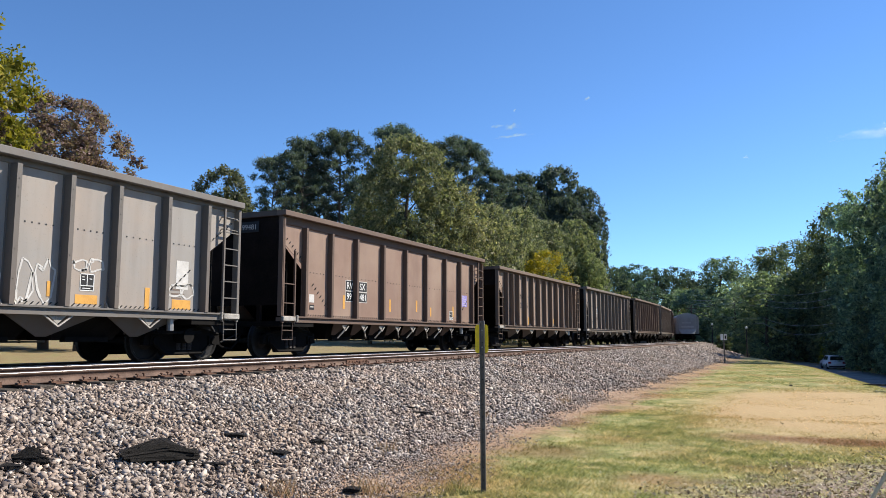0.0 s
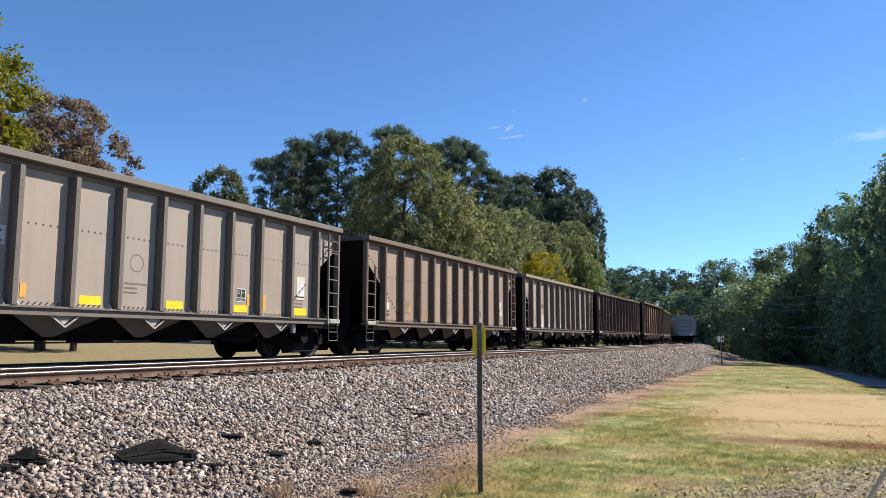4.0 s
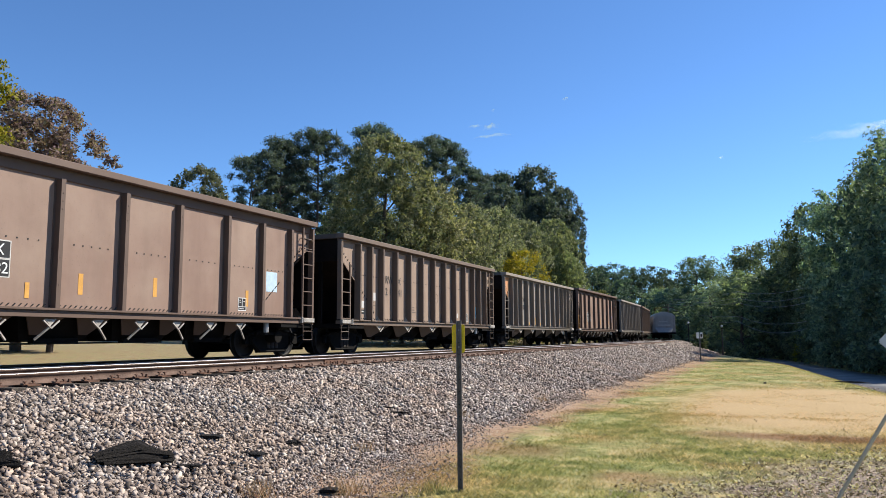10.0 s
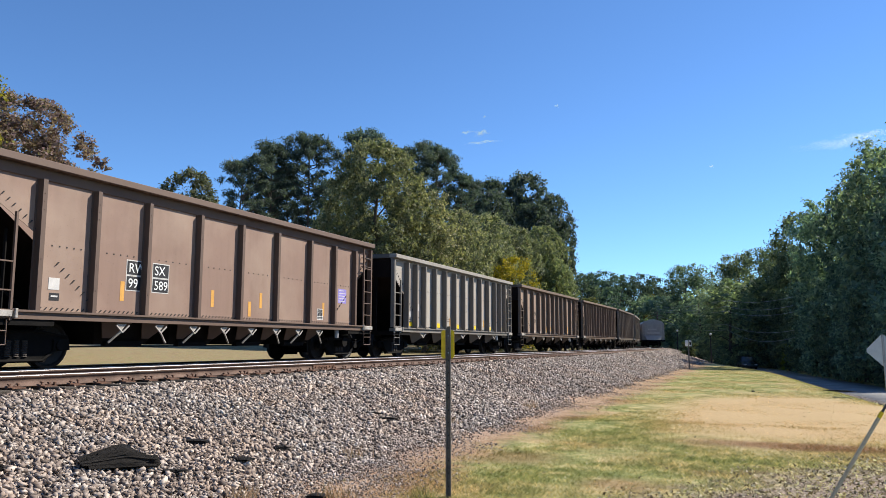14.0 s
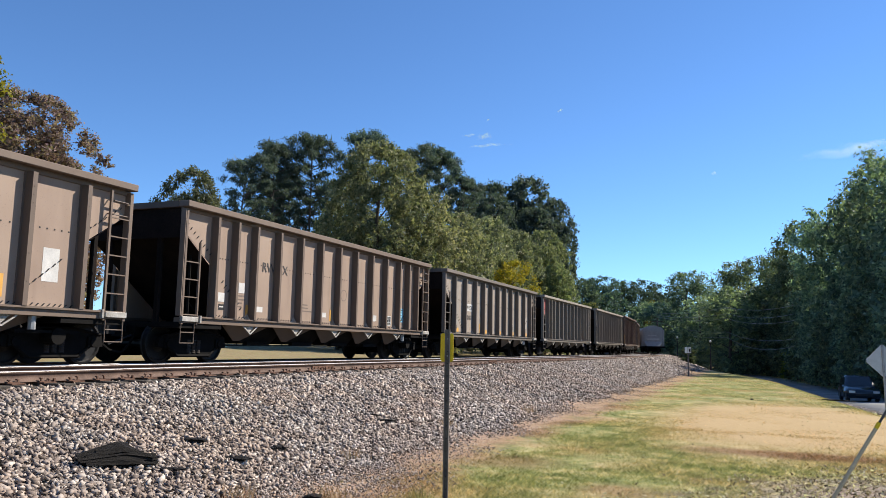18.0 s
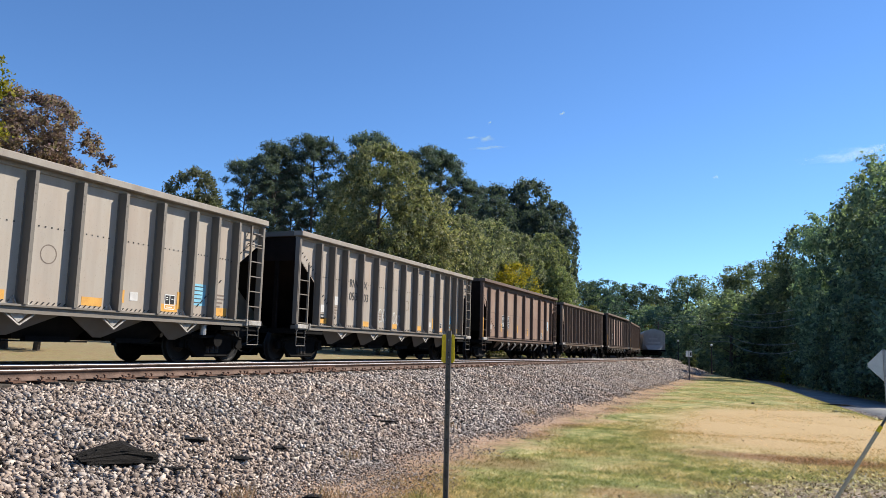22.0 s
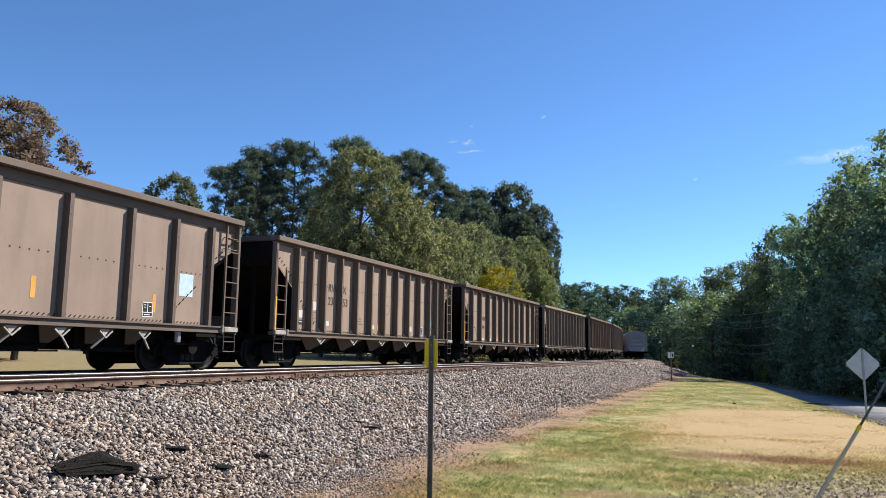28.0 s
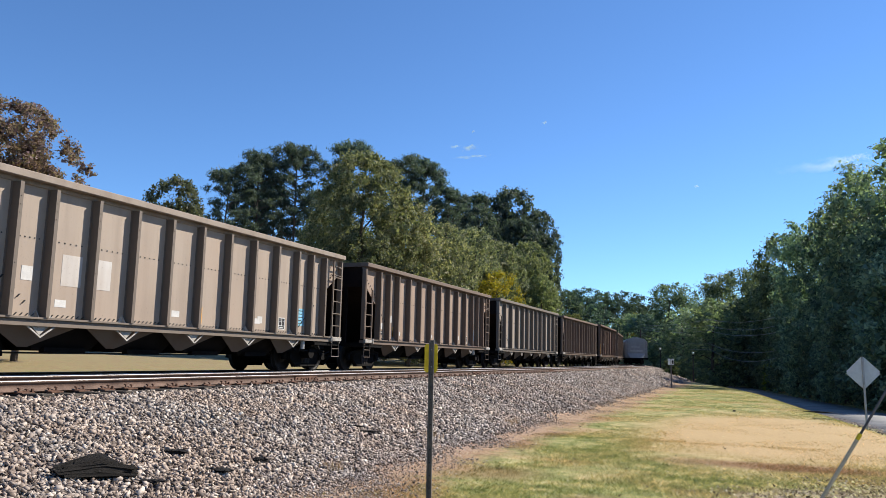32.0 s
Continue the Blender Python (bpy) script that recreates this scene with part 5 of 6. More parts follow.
def crown_points(lumps, leaves, flat=0.8, subs=9, tuft=0.36, fill=0.2):
    """Leaf places on boughs, (centre, radius) each: every bough carries small sprays, denser above than below, round a dark core; places, normals, sizes."""
    area = np.array([r * r for _, r in lumps])
    share = np.maximum((leaves * area / area.sum()).astype(int), 12)
    cs, ns, ss = [], [], []
    for (c, r), n in zip(lumps, share):
        d = rng.normal(size=(subs, 3)) + np.array([0, 0, 0.35])
        d /= np.linalg.norm(d, axis=1)[:, None]
        hub = d * r * rng.uniform(0.55, 1.0, (subs, 1)) * np.array([1, 1, flat])
        k = rng.integers(0, subs, n)
        core = rng.uniform(0, 1, n) < fill
        off = rng.normal(size=(n, 3)) * np.array([1, 1, 0.6]) * r * tuft * 0.62
        at = np.where(core[:, None], rng.normal(size=(n, 3)) * 0.24 * r, hub[k] + off)
        cs.append(np.asarray(c)[None] + at)
        ns.append(0.7 * d[k] + np.array([0, 0, 0.35]))
        ss.append(np.where(core, 2.1, 1.0))
    return np.concatenate(cs), np.concatenate(ns), np.concatenate(ss)


def crown_part(root, lumps, leaves, size, material, slim=0.55, flat=0.8, floor=0.02, **how):
    c, nm, s = crown_points(lumps, leaves, flat, **how)
    keep = c[:, 2] > floor
    crown = new("crown", leaf_mesh("crown", c[keep], nm[keep], size * s[keep], material, slim))
    crown.parent = root


def broad_tree(leaves, size, material, low=0.12, half=0.34, name="tree", boughs=90, bough=(0.04, 0.075), ragged=0.12, broad=0.40, gap=0.0, slim=0.5, dome=2.2, fill=0.2):
    """Unit tree, one metre high and half wide to each side: boughs over an uneven dome, round a trunk with limbs."""
    root = new(name)
    bm = bmesh.new()
    trunk_bmesh(bm, 0.80, 0.020, 0.005, (rnd.uniform(-0.03, 0.03), rnd.uniform(-0.03, 0.03)), 11, half * 0.75, 0.2)
    part("trunk", bm, BARK_GREY, root)
    turn, lumps = rnd.uniform(0, 6), []
    widest = low + (0.97 - low) * broad
    for k in range(boughs):
        z = low + 0.03 + (0.955 - low) * (k + rnd.uniform(0, 1)) / boughs
        q = (z - widest) / (0.99 - widest) if z > widest else 0.8 * (widest - z) / (widest - low + 0.02)
        env = (half - 0.03) * math.sqrt(max(0.02, 1 - abs(q) ** dome))
        a = 2.399 * k + rnd.uniform(-0.4, 0.4)
        env *= 1 + ragged * (math.sin(3 * a + 8 * z + turn) + 0.7 * math.sin(5 * a - 15 * z + 2 * turn)) + rnd.uniform(-1, 1) * ragged * 0.5
        if rnd.random() < gap:
            continue
        r = rnd.uniform(*bough)
        out = max(env - 0.6 * r, 0.0)
        lumps.append(((out * math.cos(a), out * math.sin(a), min(z, 0.985 - 0.6 * r)), r))
    for k in range(boughs // 3):
        z, a = rnd.uniform(low + 0.05, 0.85), rnd.uniform(0, 6.28)
        q = (z - widest) / (0.99 - widest) if z > widest else 0.8 * (widest - z) / (widest - low + 0.02)
        out = 0.45 * half * math.sqrt(max(0.02, 1 - abs(q) ** 2.2))
        lumps.append(((out * math.cos(a), out * math.sin(a), z), bough[1] * 1.5))
    crown_part(root, lumps, leaves, size, material, slim, 0.8, fill=fill)
    return root


def pine_tree(leaves, size, material=NEEDLE, crown_low=0.42):
    """Unit pine: a bare straight trunk under a ragged crown of needle tufts on long limbs."""
    root = new("pine_tree")
    bm = bmesh.new()
    lean = (rnd.uniform(-0.02, 0.02), rnd.uniform(-0.02, 0.02))
    trunk_bmesh(bm, 0.96, 0.0105, 0.003, lean, 7, 0.06, 0.25)
    lumps = []
    for k in range(52):
        f = crown_low + (0.975 - crown_low) * ((k + rnd.uniform(0, 1)) / 52) ** 0.8
        g = (f - crown_low) / (1 - crown_low)
        out = 0.185 * math.sqrt(max(0.03, 1 - abs(2 * (g - 0.52)) ** 2.4)) * rnd.uniform(0.35, 1.05) * (0.75 + 0.25 * g)
        a = 2.4 * k + rnd.uniform(-0.7, 0.7)
        base = Vector((lean[0] * f, lean[1] * f, f - 0.25 * out))
        tip = base + Vector((out * math.cos(a), out * math.sin(a), out * rnd.uniform(0.15, 0.55)))
        bar(bm, base, tip, 0.0032, 4, 0.001)
        lumps.append((tuple(tip), rnd.uniform(0.028, 0.049) * (0.78 + 0.42 * g)))
        if out > 0.09:
            lumps.append((tuple(base.lerp(tip, 0.6) + Vector((rnd.gauss(0, 0.012), rnd.gauss(0, 0.012), 0.012))), rnd.uniform(0.020, 0.034)))
    for k in range(7):
        lumps.append(((lean[0] + rnd.gauss(0, 0.04), lean[1] + rnd.gauss(0, 0.04), rnd.uniform(0.91, 0.96)), rnd.uniform(0.032, 0.048)))
    part("trunk", bm, BARK_GREY, root)
    crown_part(root, lumps, leaves, size, material, 0.22, 0.6, subs=11, tuft=0.36, fill=0.12)
    return root


def bush_plant(leaves, size, material):
    root = new("bush")
    for k in range(5):
        bm = bmesh.new()
        a = 1.26 * k
        bar(bm, (0.03 * math.cos(a), 0.03 * math.sin(a), 0), (0.3 * math.cos(a), 0.3 * math.sin(a), 0.75), 0.02, 5, 0.006)
        part("stem", bm, BARK_GREY, root)
    lumps = [((rnd.uniform(-0.38, 0.38), rnd.uniform(-0.38, 0.38), rnd.uniform(0.1, 0.85)), rnd.uniform(0.09, 0.2)) for _ in range(34)]
    crown_part(root, lumps, leaves, size, material, floor=0.0)
    return root


PROTO = {
    "oak": [broad_tree(78000, 0.0050, LEAF, 0.03, boughs=280, bough=(0.030, 0.052), ragged=0.035, slim=0.62, fill=0.3)],
    "lowoak": [broad_tree(27000, 0.0070, LEAF, 0.02, boughs=140, bough=(0.036, 0.062), ragged=0.07, slim=0.6, fill=0.3) for _ in range(3)],
    "far": [broad_tree(17000, 0.0092, SHADE_LEAF, 0.01, 0.24, boughs=62, bough=(0.04, 0.085), ragged=0.2, broad=0.66, dome=3.0) for _ in range(5)],
    "edge": [broad_tree(9000, 0.014, SHADE_LEAF, 0.0, 0.30, boughs=40, bough=(0.06, 0.12), ragged=0.22) for _ in range(3)],
    "ridge": [broad_tree(8500, 0.012, SHADE_LEAF, 0.02, 0.30, boughs=46, bough=(0.05, 0.09), ragged=0.16, broad=0.6) for _ in range(3)],
    "back": [broad_tree(5200, 0.0165, SHADE_LEAF, 0.0, 0.32, boughs=36, bough=(0.07, 0.12)) for _ in range(2)],
    "autumn": [broad_tree(62000, 0.0056, AUTUMN, boughs=210, bough=(0.026, 0.048), ragged=0.08, gap=0.04, slim=0.6, fill=0.2)],
    "near": [broad_tree(60000, 0.0058, GOLD, 0.08, boughs=170, bough=(0.03, 0.055), ragged=0.10, gap=0.03, slim=0.6, fill=0.25)],
    "gold": [broad_tree(15000, 0.0085, GOLD, 0.08, boughs=60, bough=(0.05, 0.08))],
    "pine": [pine_tree(18000, 0.0078) for _ in range(4)],
    "fullpine": [broad_tree(26000, 0.0082, NEEDLE, 0.08, 0.25, "pine_tree", 160, (0.032, 0.056), 0.07, 0.55, slim=0.42, fill=0.34) for _ in range(3)],
    "bush": [bush_plant(2600, 0.035, SHADE_LEAF) for _ in range(2)],
    "goldbush": [bush_plant(2600, 0.035, GOLD)],
}
TREE_WORDS = {
    "oak": ("dense green broadleaf tree behind the railway", "tree"), "lowoak": ("leafy green tree below the pines", "tree"), "far": ("tall dark green broadleaf tree beyond the road", "tree"), "edge": ("low dark green tree at the wood's edge", "tree"), "ridge": ("distant green tree on the far rise", "tree"), "back": ("dark green tree deep in the woods", "tree"), "autumn": ("sparse tree with red-brown autumn leaves", "tree"),
    "near": ("broadleaf tree beside the line turning yellow-green", "tree"), "gold": ("broadleaf tree turning yellow-green", "tree"), "pine": ("tall pine with a bare trunk and ragged crown", "pine"), "fullpine": ("tall dense dark pine", "pine"),
    "bush": ("leafy green bush at the wood's edge", "bush"), "goldbush": ("yellow-green bush in sunlight", "bush"),
}


def plant(kind, x, y, high, wide, tint=(1, 1, 1), sink=0.1):
    """A tree of that height, and half-width, on the ground at x, y."""
    proto = rnd.choice(PROTO[kind])
    unit = {"far": 0.24, "edge": 0.30, "ridge": 0.30, "pine": 0.20, "fullpine": 0.25, "back": 0.32, "bush": 0.5, "goldbush": 0.5}.get(kind, 0.34)
    s = wide / unit
    m = pose(x, y, float(ground_z(x, y)) - sink, 0, 0, rnd.uniform(0, 360)) @ Matrix.Diagonal((s, s, high, 1))
    t = copy_thing(proto, m)
    f, g = (rnd.uniform(0.75, 1.3), rnd.uniform(0.93, 1.12)) if kind in ("far", "edge", "ridge", "back", "bush") else (rnd.uniform(0.88, 1.12), rnd.uniform(0.95, 1.05))
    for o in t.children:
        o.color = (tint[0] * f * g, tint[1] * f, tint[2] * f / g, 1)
    label, cat = TREE_WORDS[kind]
    return tagged(t, label, cat, "woods round the line")


# behind the line, near to far
plant("near", -27.9, 16.2, 14.3, 4.3, (0.8, 0.85, 0.85))
plant("oak", -31.0, 14.5, 14.5, 3.8, (1.1, 1.2, 0.9))
plant("autumn", -30.9, 24.3, 11.9, 4.3, (1.5, 1.65, 1.95))
plant("autumn", -33.5, 23.0, 11.0, 3.8, (1.5, 1.65, 1.95))
plant("autumn", -29.2, 24.6, 9.0, 2.7, (1.5, 1.65, 1.95))
plant("fullpine", -49.0, 56.7, 16.4, 3.9, (1.35, 1.1, 0.9))
for x, y, h, w in ((-50.8, 66.9, 19.2, 2.6), (-49.3, 70.5, 21.6, 2.8), (-47.3, 74.2, 23.5, 3.1), (-56.1, 82.8, 21.0, 3.2), (-50.1, 84.2, 20.0, 3.0), (-52.5, 74.0, 18.0, 2.6), (-44.0, 80.8, 25.6, 3.3), (-39.2, 83.2, 23.6, 3.0), (-36.9, 87.5, 25.0, 3.2), (-35.1, 91.5, 22.2, 2.9)):
    plant("pine", x, y, h * 1.03, w * 1.3, (1.0, 1.05, 1.2))
for x, y, h, w in ((-35.7, 106.2, 24.0, 4.2), (-31.5, 109.6, 25.4, 4.2), (-27.4, 108.7, 22.0, 3.1), (-37.8, 103.3, 21.6, 3.8), (-33.5, 100.0, 21.0, 3.4), (-29.0, 104.0, 20.0, 3.2)):
    plant("fullpine", x, y, h * 1.04, w * 1.35, (0.95, 0.95, 1.05))
for x, y, h, w, tint in ((-27.6, 53.4, 16.6, 4.5, (1.0, 1.06, 1.0)), (-32.1, 55.4, 12.3, 2.9, (0.9, 0.95, 0.8)), (-24.9, 56.8, 13.2, 3.2, (1.3, 1.25, 1.15)), (-24.0, 61.5, 12.3, 3.2, (1.25, 1.25, 1.2)), (-23.5, 68.1, 13.0, 3.2, (1.25, 1.28, 1.25)), (-23.3, 76.5, 12.9, 3.1, (1.2, 1.25, 1.2)), (-22.6, 85.1, 14.3, 3.2, (1.3, 1.35, 1.1)), (-20.7, 83.5, 10.3, 2.4, (1.4, 1.5, 1.2)), (-30.5, 62.0, 12.0, 3.6, (0.8, 0.85, 0.7)), (-29.0, 70.0, 12.5, 3.6, (0.8, 0.85, 0.7)), (-28.0, 82.0, 13.5, 3.8, (0.75, 0.8, 0.7)), (-24.3, 92.5, 11.0, 3.0, (1.0, 1.05, 0.9))):
    plant("oak" if h > 15 else "lowoak", x, y, h * 1.02, w * 1.2, tuple(f * c for f, c in zip((1.42, 1.38, 1.75), tint)))
plant("gold", -20.0, 65.3, 8.8, 2.9, (1.15, 1.05, 0.9))
# the far rise: its leaf tint carries the blue of distance haze
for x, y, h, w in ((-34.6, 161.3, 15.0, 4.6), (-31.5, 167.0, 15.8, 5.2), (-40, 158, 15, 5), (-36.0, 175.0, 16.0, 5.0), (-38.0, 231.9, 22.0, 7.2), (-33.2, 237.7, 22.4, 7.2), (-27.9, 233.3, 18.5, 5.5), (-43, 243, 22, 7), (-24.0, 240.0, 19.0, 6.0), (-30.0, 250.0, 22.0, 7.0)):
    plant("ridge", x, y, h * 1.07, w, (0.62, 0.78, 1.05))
plant("lowoak", -24.0, 117.6, 8.2, 3.2, (1.1, 1.15, 1.0))
plant("lowoak", -26.5, 125.0, 8.0, 3.0, (1.0, 1.05, 0.9))
plant("gold", -24.9, 198.4, 15.3, 3.4, (0.7, 0.7, 0.8))
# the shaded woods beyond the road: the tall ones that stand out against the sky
# leaf tint raised and blued to stand for hazy glare over the woods
WOODS_HAZE = (1.55, 1.75, 2.05)
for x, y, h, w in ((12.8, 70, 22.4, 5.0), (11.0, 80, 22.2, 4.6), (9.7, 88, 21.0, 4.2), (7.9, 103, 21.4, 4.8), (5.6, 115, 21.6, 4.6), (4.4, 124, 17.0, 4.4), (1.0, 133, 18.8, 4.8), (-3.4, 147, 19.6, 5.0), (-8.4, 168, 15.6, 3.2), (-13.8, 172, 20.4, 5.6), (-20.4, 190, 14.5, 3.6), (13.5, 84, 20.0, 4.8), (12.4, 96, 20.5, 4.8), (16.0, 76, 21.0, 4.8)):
    plant("far", x, y, h, w, tuple((0.72 if y > 110 else 1.0) * c for c in WOODS_HAZE))
# lower trees that close the edge down to the ground; those below y 60 are unseen, added to shade the road
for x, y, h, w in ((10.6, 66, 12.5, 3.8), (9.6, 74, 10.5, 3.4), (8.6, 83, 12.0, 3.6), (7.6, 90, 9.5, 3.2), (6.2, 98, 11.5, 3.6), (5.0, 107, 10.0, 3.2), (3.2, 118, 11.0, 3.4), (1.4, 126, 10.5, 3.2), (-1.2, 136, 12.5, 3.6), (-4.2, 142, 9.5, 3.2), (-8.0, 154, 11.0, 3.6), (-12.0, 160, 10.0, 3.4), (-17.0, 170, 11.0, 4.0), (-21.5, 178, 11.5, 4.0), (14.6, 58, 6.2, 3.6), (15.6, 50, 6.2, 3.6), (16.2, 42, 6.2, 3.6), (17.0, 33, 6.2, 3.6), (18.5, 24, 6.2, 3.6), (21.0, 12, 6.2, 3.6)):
    plant("edge", max(x, float(road_edge(y)) + ROAD_WIDE + 1.6), y, h, w, tuple((0.72 if y > 110 else 1.0) * c for c in WOODS_HAZE))
# bush leaves tinted darker and bluer for the shade at the wood's foot
for x, y, h, w in ((2.4, 86.0, 3.6, 1.6), (4.6, 74.0, 3.2, 1.6), (6.9, 66.0, 3.6, 1.7), (8.0, 58.0, 3.0, 1.6), (9.4, 52.0, 3.3, 1.7), (10.6, 45.0, 3.2, 1.7), (11.6, 38.0, 3.2, 1.8), (12.4, 32.0, 3.0, 1.7), (-0.2, 97.0, 3.4, 1.6), (-2.6, 110.0, 3.4, 1.7), (-6.5, 133.0, 4.0, 2.0), (-9.5, 146.0, 5.0, 2.4)):
    plant("bush", max(x, float(road_edge(y)) + ROAD_WIDE + 1.3), y, h, w, (0.6, 0.75, 0.75))
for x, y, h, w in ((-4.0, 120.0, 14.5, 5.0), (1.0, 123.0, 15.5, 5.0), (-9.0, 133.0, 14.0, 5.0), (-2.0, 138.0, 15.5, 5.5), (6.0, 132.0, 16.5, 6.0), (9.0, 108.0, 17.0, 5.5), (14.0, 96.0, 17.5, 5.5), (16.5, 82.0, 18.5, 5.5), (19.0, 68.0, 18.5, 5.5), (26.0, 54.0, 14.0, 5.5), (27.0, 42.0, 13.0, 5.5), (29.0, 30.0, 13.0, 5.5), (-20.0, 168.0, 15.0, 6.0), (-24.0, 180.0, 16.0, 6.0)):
    plant("back", x, y, h * 0.9, w, WOODS_HAZE)
plant("goldbush", 3.6, 112.5, 4.6, 1.4, (0.9, 1.2, 1.1))
plant("goldbush", 3.4, 110.5, 2.3, 1.0, (0.8, 1.1, 1.1))
plant("bush", -6.6, 80.0, 1.5, 0.8, (0.6, 0.7, 0.7))
for roots in PROTO.values():
    for r in roots:
        for o in list(r.children) + [r]:
            bpy.data.objects.remove(o)


# ---- grass blades on the lawn ----
def grass(name, n, x0, x1, y0, y1, tall, wide, label):
    x, y = rng.uniform(x0, x1, n), y0 + (y1 - y0) * rng.uniform(0, 1, n) ** 1.3
    keep = (x < road_edge(y) - 0.15) & (rng.uniform(0, 1, n) < np.clip((x + 4.2 + 0.35 * np.sin(y * 0.9) + 0.25 * np.sin(y * 2.3)) / 1.2, 0.05, 1)) & (np.hypot(x - 0, y) > 1.2)
    bare = (x > -1.0 + (y - 8.4) * 0.56 - 0.35 * np.sin(3.1 * y)) & (y < 12.3)
    keep &= ~bare | (rng.uniform(0, 1, n) < 0.15)
    keep &= (((x - 0.7) / 3.0) ** 2 + ((y - 20.0) / 6.6) ** 2 > 0.8 + 0.25 * np.sin(1.7 * x + 1.1 * y)) | (rng.uniform(0, 1, n) < 0.45)
    x, y = x[keep], y[keep]
    n = len(x)
    base = np.stack([x, y, ground_z(x, y) - 0.004], -1)
    a = rng.uniform(0, 2 * np.pi, n)
    d = np.stack([np.cos(a), np.sin(a), 0 * a], -1) * (wide * rng.uniform(0.6, 1.4, n))[:, None]
    b = rng.uniform(0, 2 * np.pi, n)
    worn = ((x - 0.7) / 3.0) ** 2 + ((y - 20.0) / 6.6) ** 2 + 0.25 * np.sin(2.1 * x + 0.8 * y) + rng.normal(0, 0.3, n) < 0.85
    h = tall * rng.uniform(0.4, 1.4, n) * np.where(worn, 0.45, 1.0)
    tip = base + np.stack([np.cos(b) * h * 1.3, np.sin(b) * h * 1.3, h], -1)
    v = np.stack([base - d, base + d, tip], 1).reshape(-1, 3)
    return tagged(new(name, raw_mesh(name, v, np.arange(3 * n).reshape(n, 3), BLADE)), label, "grass", kind="stuff")


grass("grass", 200000, -6.0, 3.6, 5.0, 17.0, 0.034, 0.008, "short mown grass blades, green and straw")
grass("grass", 110000, -6.0, 3.2, 16.5, 60.0, 0.026, 0.014, "short mown grass further off")
# fallen leaves and dry litter near the verge
n = 26000
x, y = rng.uniform(-1.6, 3.4, n), rng.uniform(4.0, 12.6, n)
thick = (x - (-1.0 + (y - 8.4) * 0.56) + 0.35 * np.sin(3.1 * y) + rng.normal(0, 0.35, n)) > 0
x, y = x[thick], y[thick]
more = 600
x, y = np.r_[x, rng.uniform(-4.5, 2.5, more)], np.r_[y, rng.uniform(6, 34, more)]
keep = (y > 3.5) & (x < road_edge(y)) & (x > -4.8)
c = np.stack([x, y, ground_z(x, y) + rng.uniform(0.008, 0.045, len(x))], -1)[keep]
LITTER = foliage("dry_leaf_litter", [(0.075, 0.056, 0.045), (0.19, 0.148, 0.115), (0.37, 0.30, 0.24), (0.66, 0.6, 0.51)], 0.8)
ob = new("leaf_litter", leaf_mesh("leaf_litter", c, np.tile((0, 0, 1.0), (len(c), 1)), 0.026, LITTER, 0.5))
tagged(ob, "scattered dry fallen leaves on the grass", "leaves", kind="stuff")
# a few taller weeds at the ballast foot
def tuft(x, y, n, tall, material, label):
    a, b = rng.uniform(0, 2 * np.pi, n), rng.uniform(0, 2 * np.pi, n)
    base = np.stack([x + 0.1 * rng.normal(size=n), y + 0.1 * rng.normal(size=n), np.full(n, float(ground_z(x, y)))], -1)
    h = tall * rng.uniform(0.4, 1.1, n)
    d = np.stack([np.cos(a), np.sin(a), 0 * a], -1) * 0.006
    tip = base + np.stack([np.cos(b) * h * 0.5, np.sin(b) * h * 0.5, h], -1)
    v = np.stack([base - d, base + d, tip], 1).reshape(-1, 3)
    tagged(new("weed", raw_mesh("weed", v, np.arange(3 * n).reshape(n, 3), material)), label, "weed", kind="stuff")


for x, y, t in ((-4.1, 7.1, 0.22), (-3.4, 7.6, 0.16), (-5.04, 9.2, 0.16), (-5.0, 17.6, 0.2), (-4.7, 6.4, 0.2), (-5.3, 13.2, 0.14)):
    tuft(x, y, 90, t, BLADE, "small dry weed tuft in the gravel")


# ---- small things by the line ----
def marker_post(x, y):
    root = tagged(new("marker_post"), "brown-grey metal channel post with a yellow marker plate", "marker post")
    z = float(ground_z(x, y))
    root.matrix_basis = pose(x, y, z, 0.3, -0.2, 12)
    bm = bmesh.new()
    slab(bm, [(-0.027, 0.012, -0.2), (0.027, 0.012, -0.2), (0.027, -0.018, -0.2), (0.017, -0.018, -0.2), (0.017, 0.004, -0.2), (-0.017, 0.004, -0.2), (-0.017, -0.018, -0.2), (-0.027, -0.018, -0.2)], (0, 0, 1.98))
    post = part("post", bm, POST_METAL, root)
    bm = bmesh.new()
    bar(bm, (0, -0.0005, 0), (0, 0.0035, 0), 0.006, 8)
    hole = mesh_of("punched_hole", bm, BLACK)
    for k in range(12):
        o = new("punched_hole", hole)
        o.parent, o.matrix_basis = post, pose(0, 0, 0.12 + 0.13 * k)
    bm = bmesh.new()
    box(bm, -0.078, 0.062, 0.014, 0.019, 1.44, 1.74)
    bmesh.ops.bevel(bm, geom=[e for e in bm.edges if abs(e.verts[0].co.y - e.verts[1].co.y) > 0.001], offset=0.012, segments=2, affect="EDGES")
    part("marker_plate", bm, YELLOW, root, "bright yellow plastic marker plate")
    bm = bmesh.new()
    for zz in (1.5, 1.68):
        bar(bm, (0, -0.006, zz), (0, 0.006, zz), 0.008, 6)
    part("bolt", bm, GREY_METAL, root)


marker_post(-3.06, 7.7)


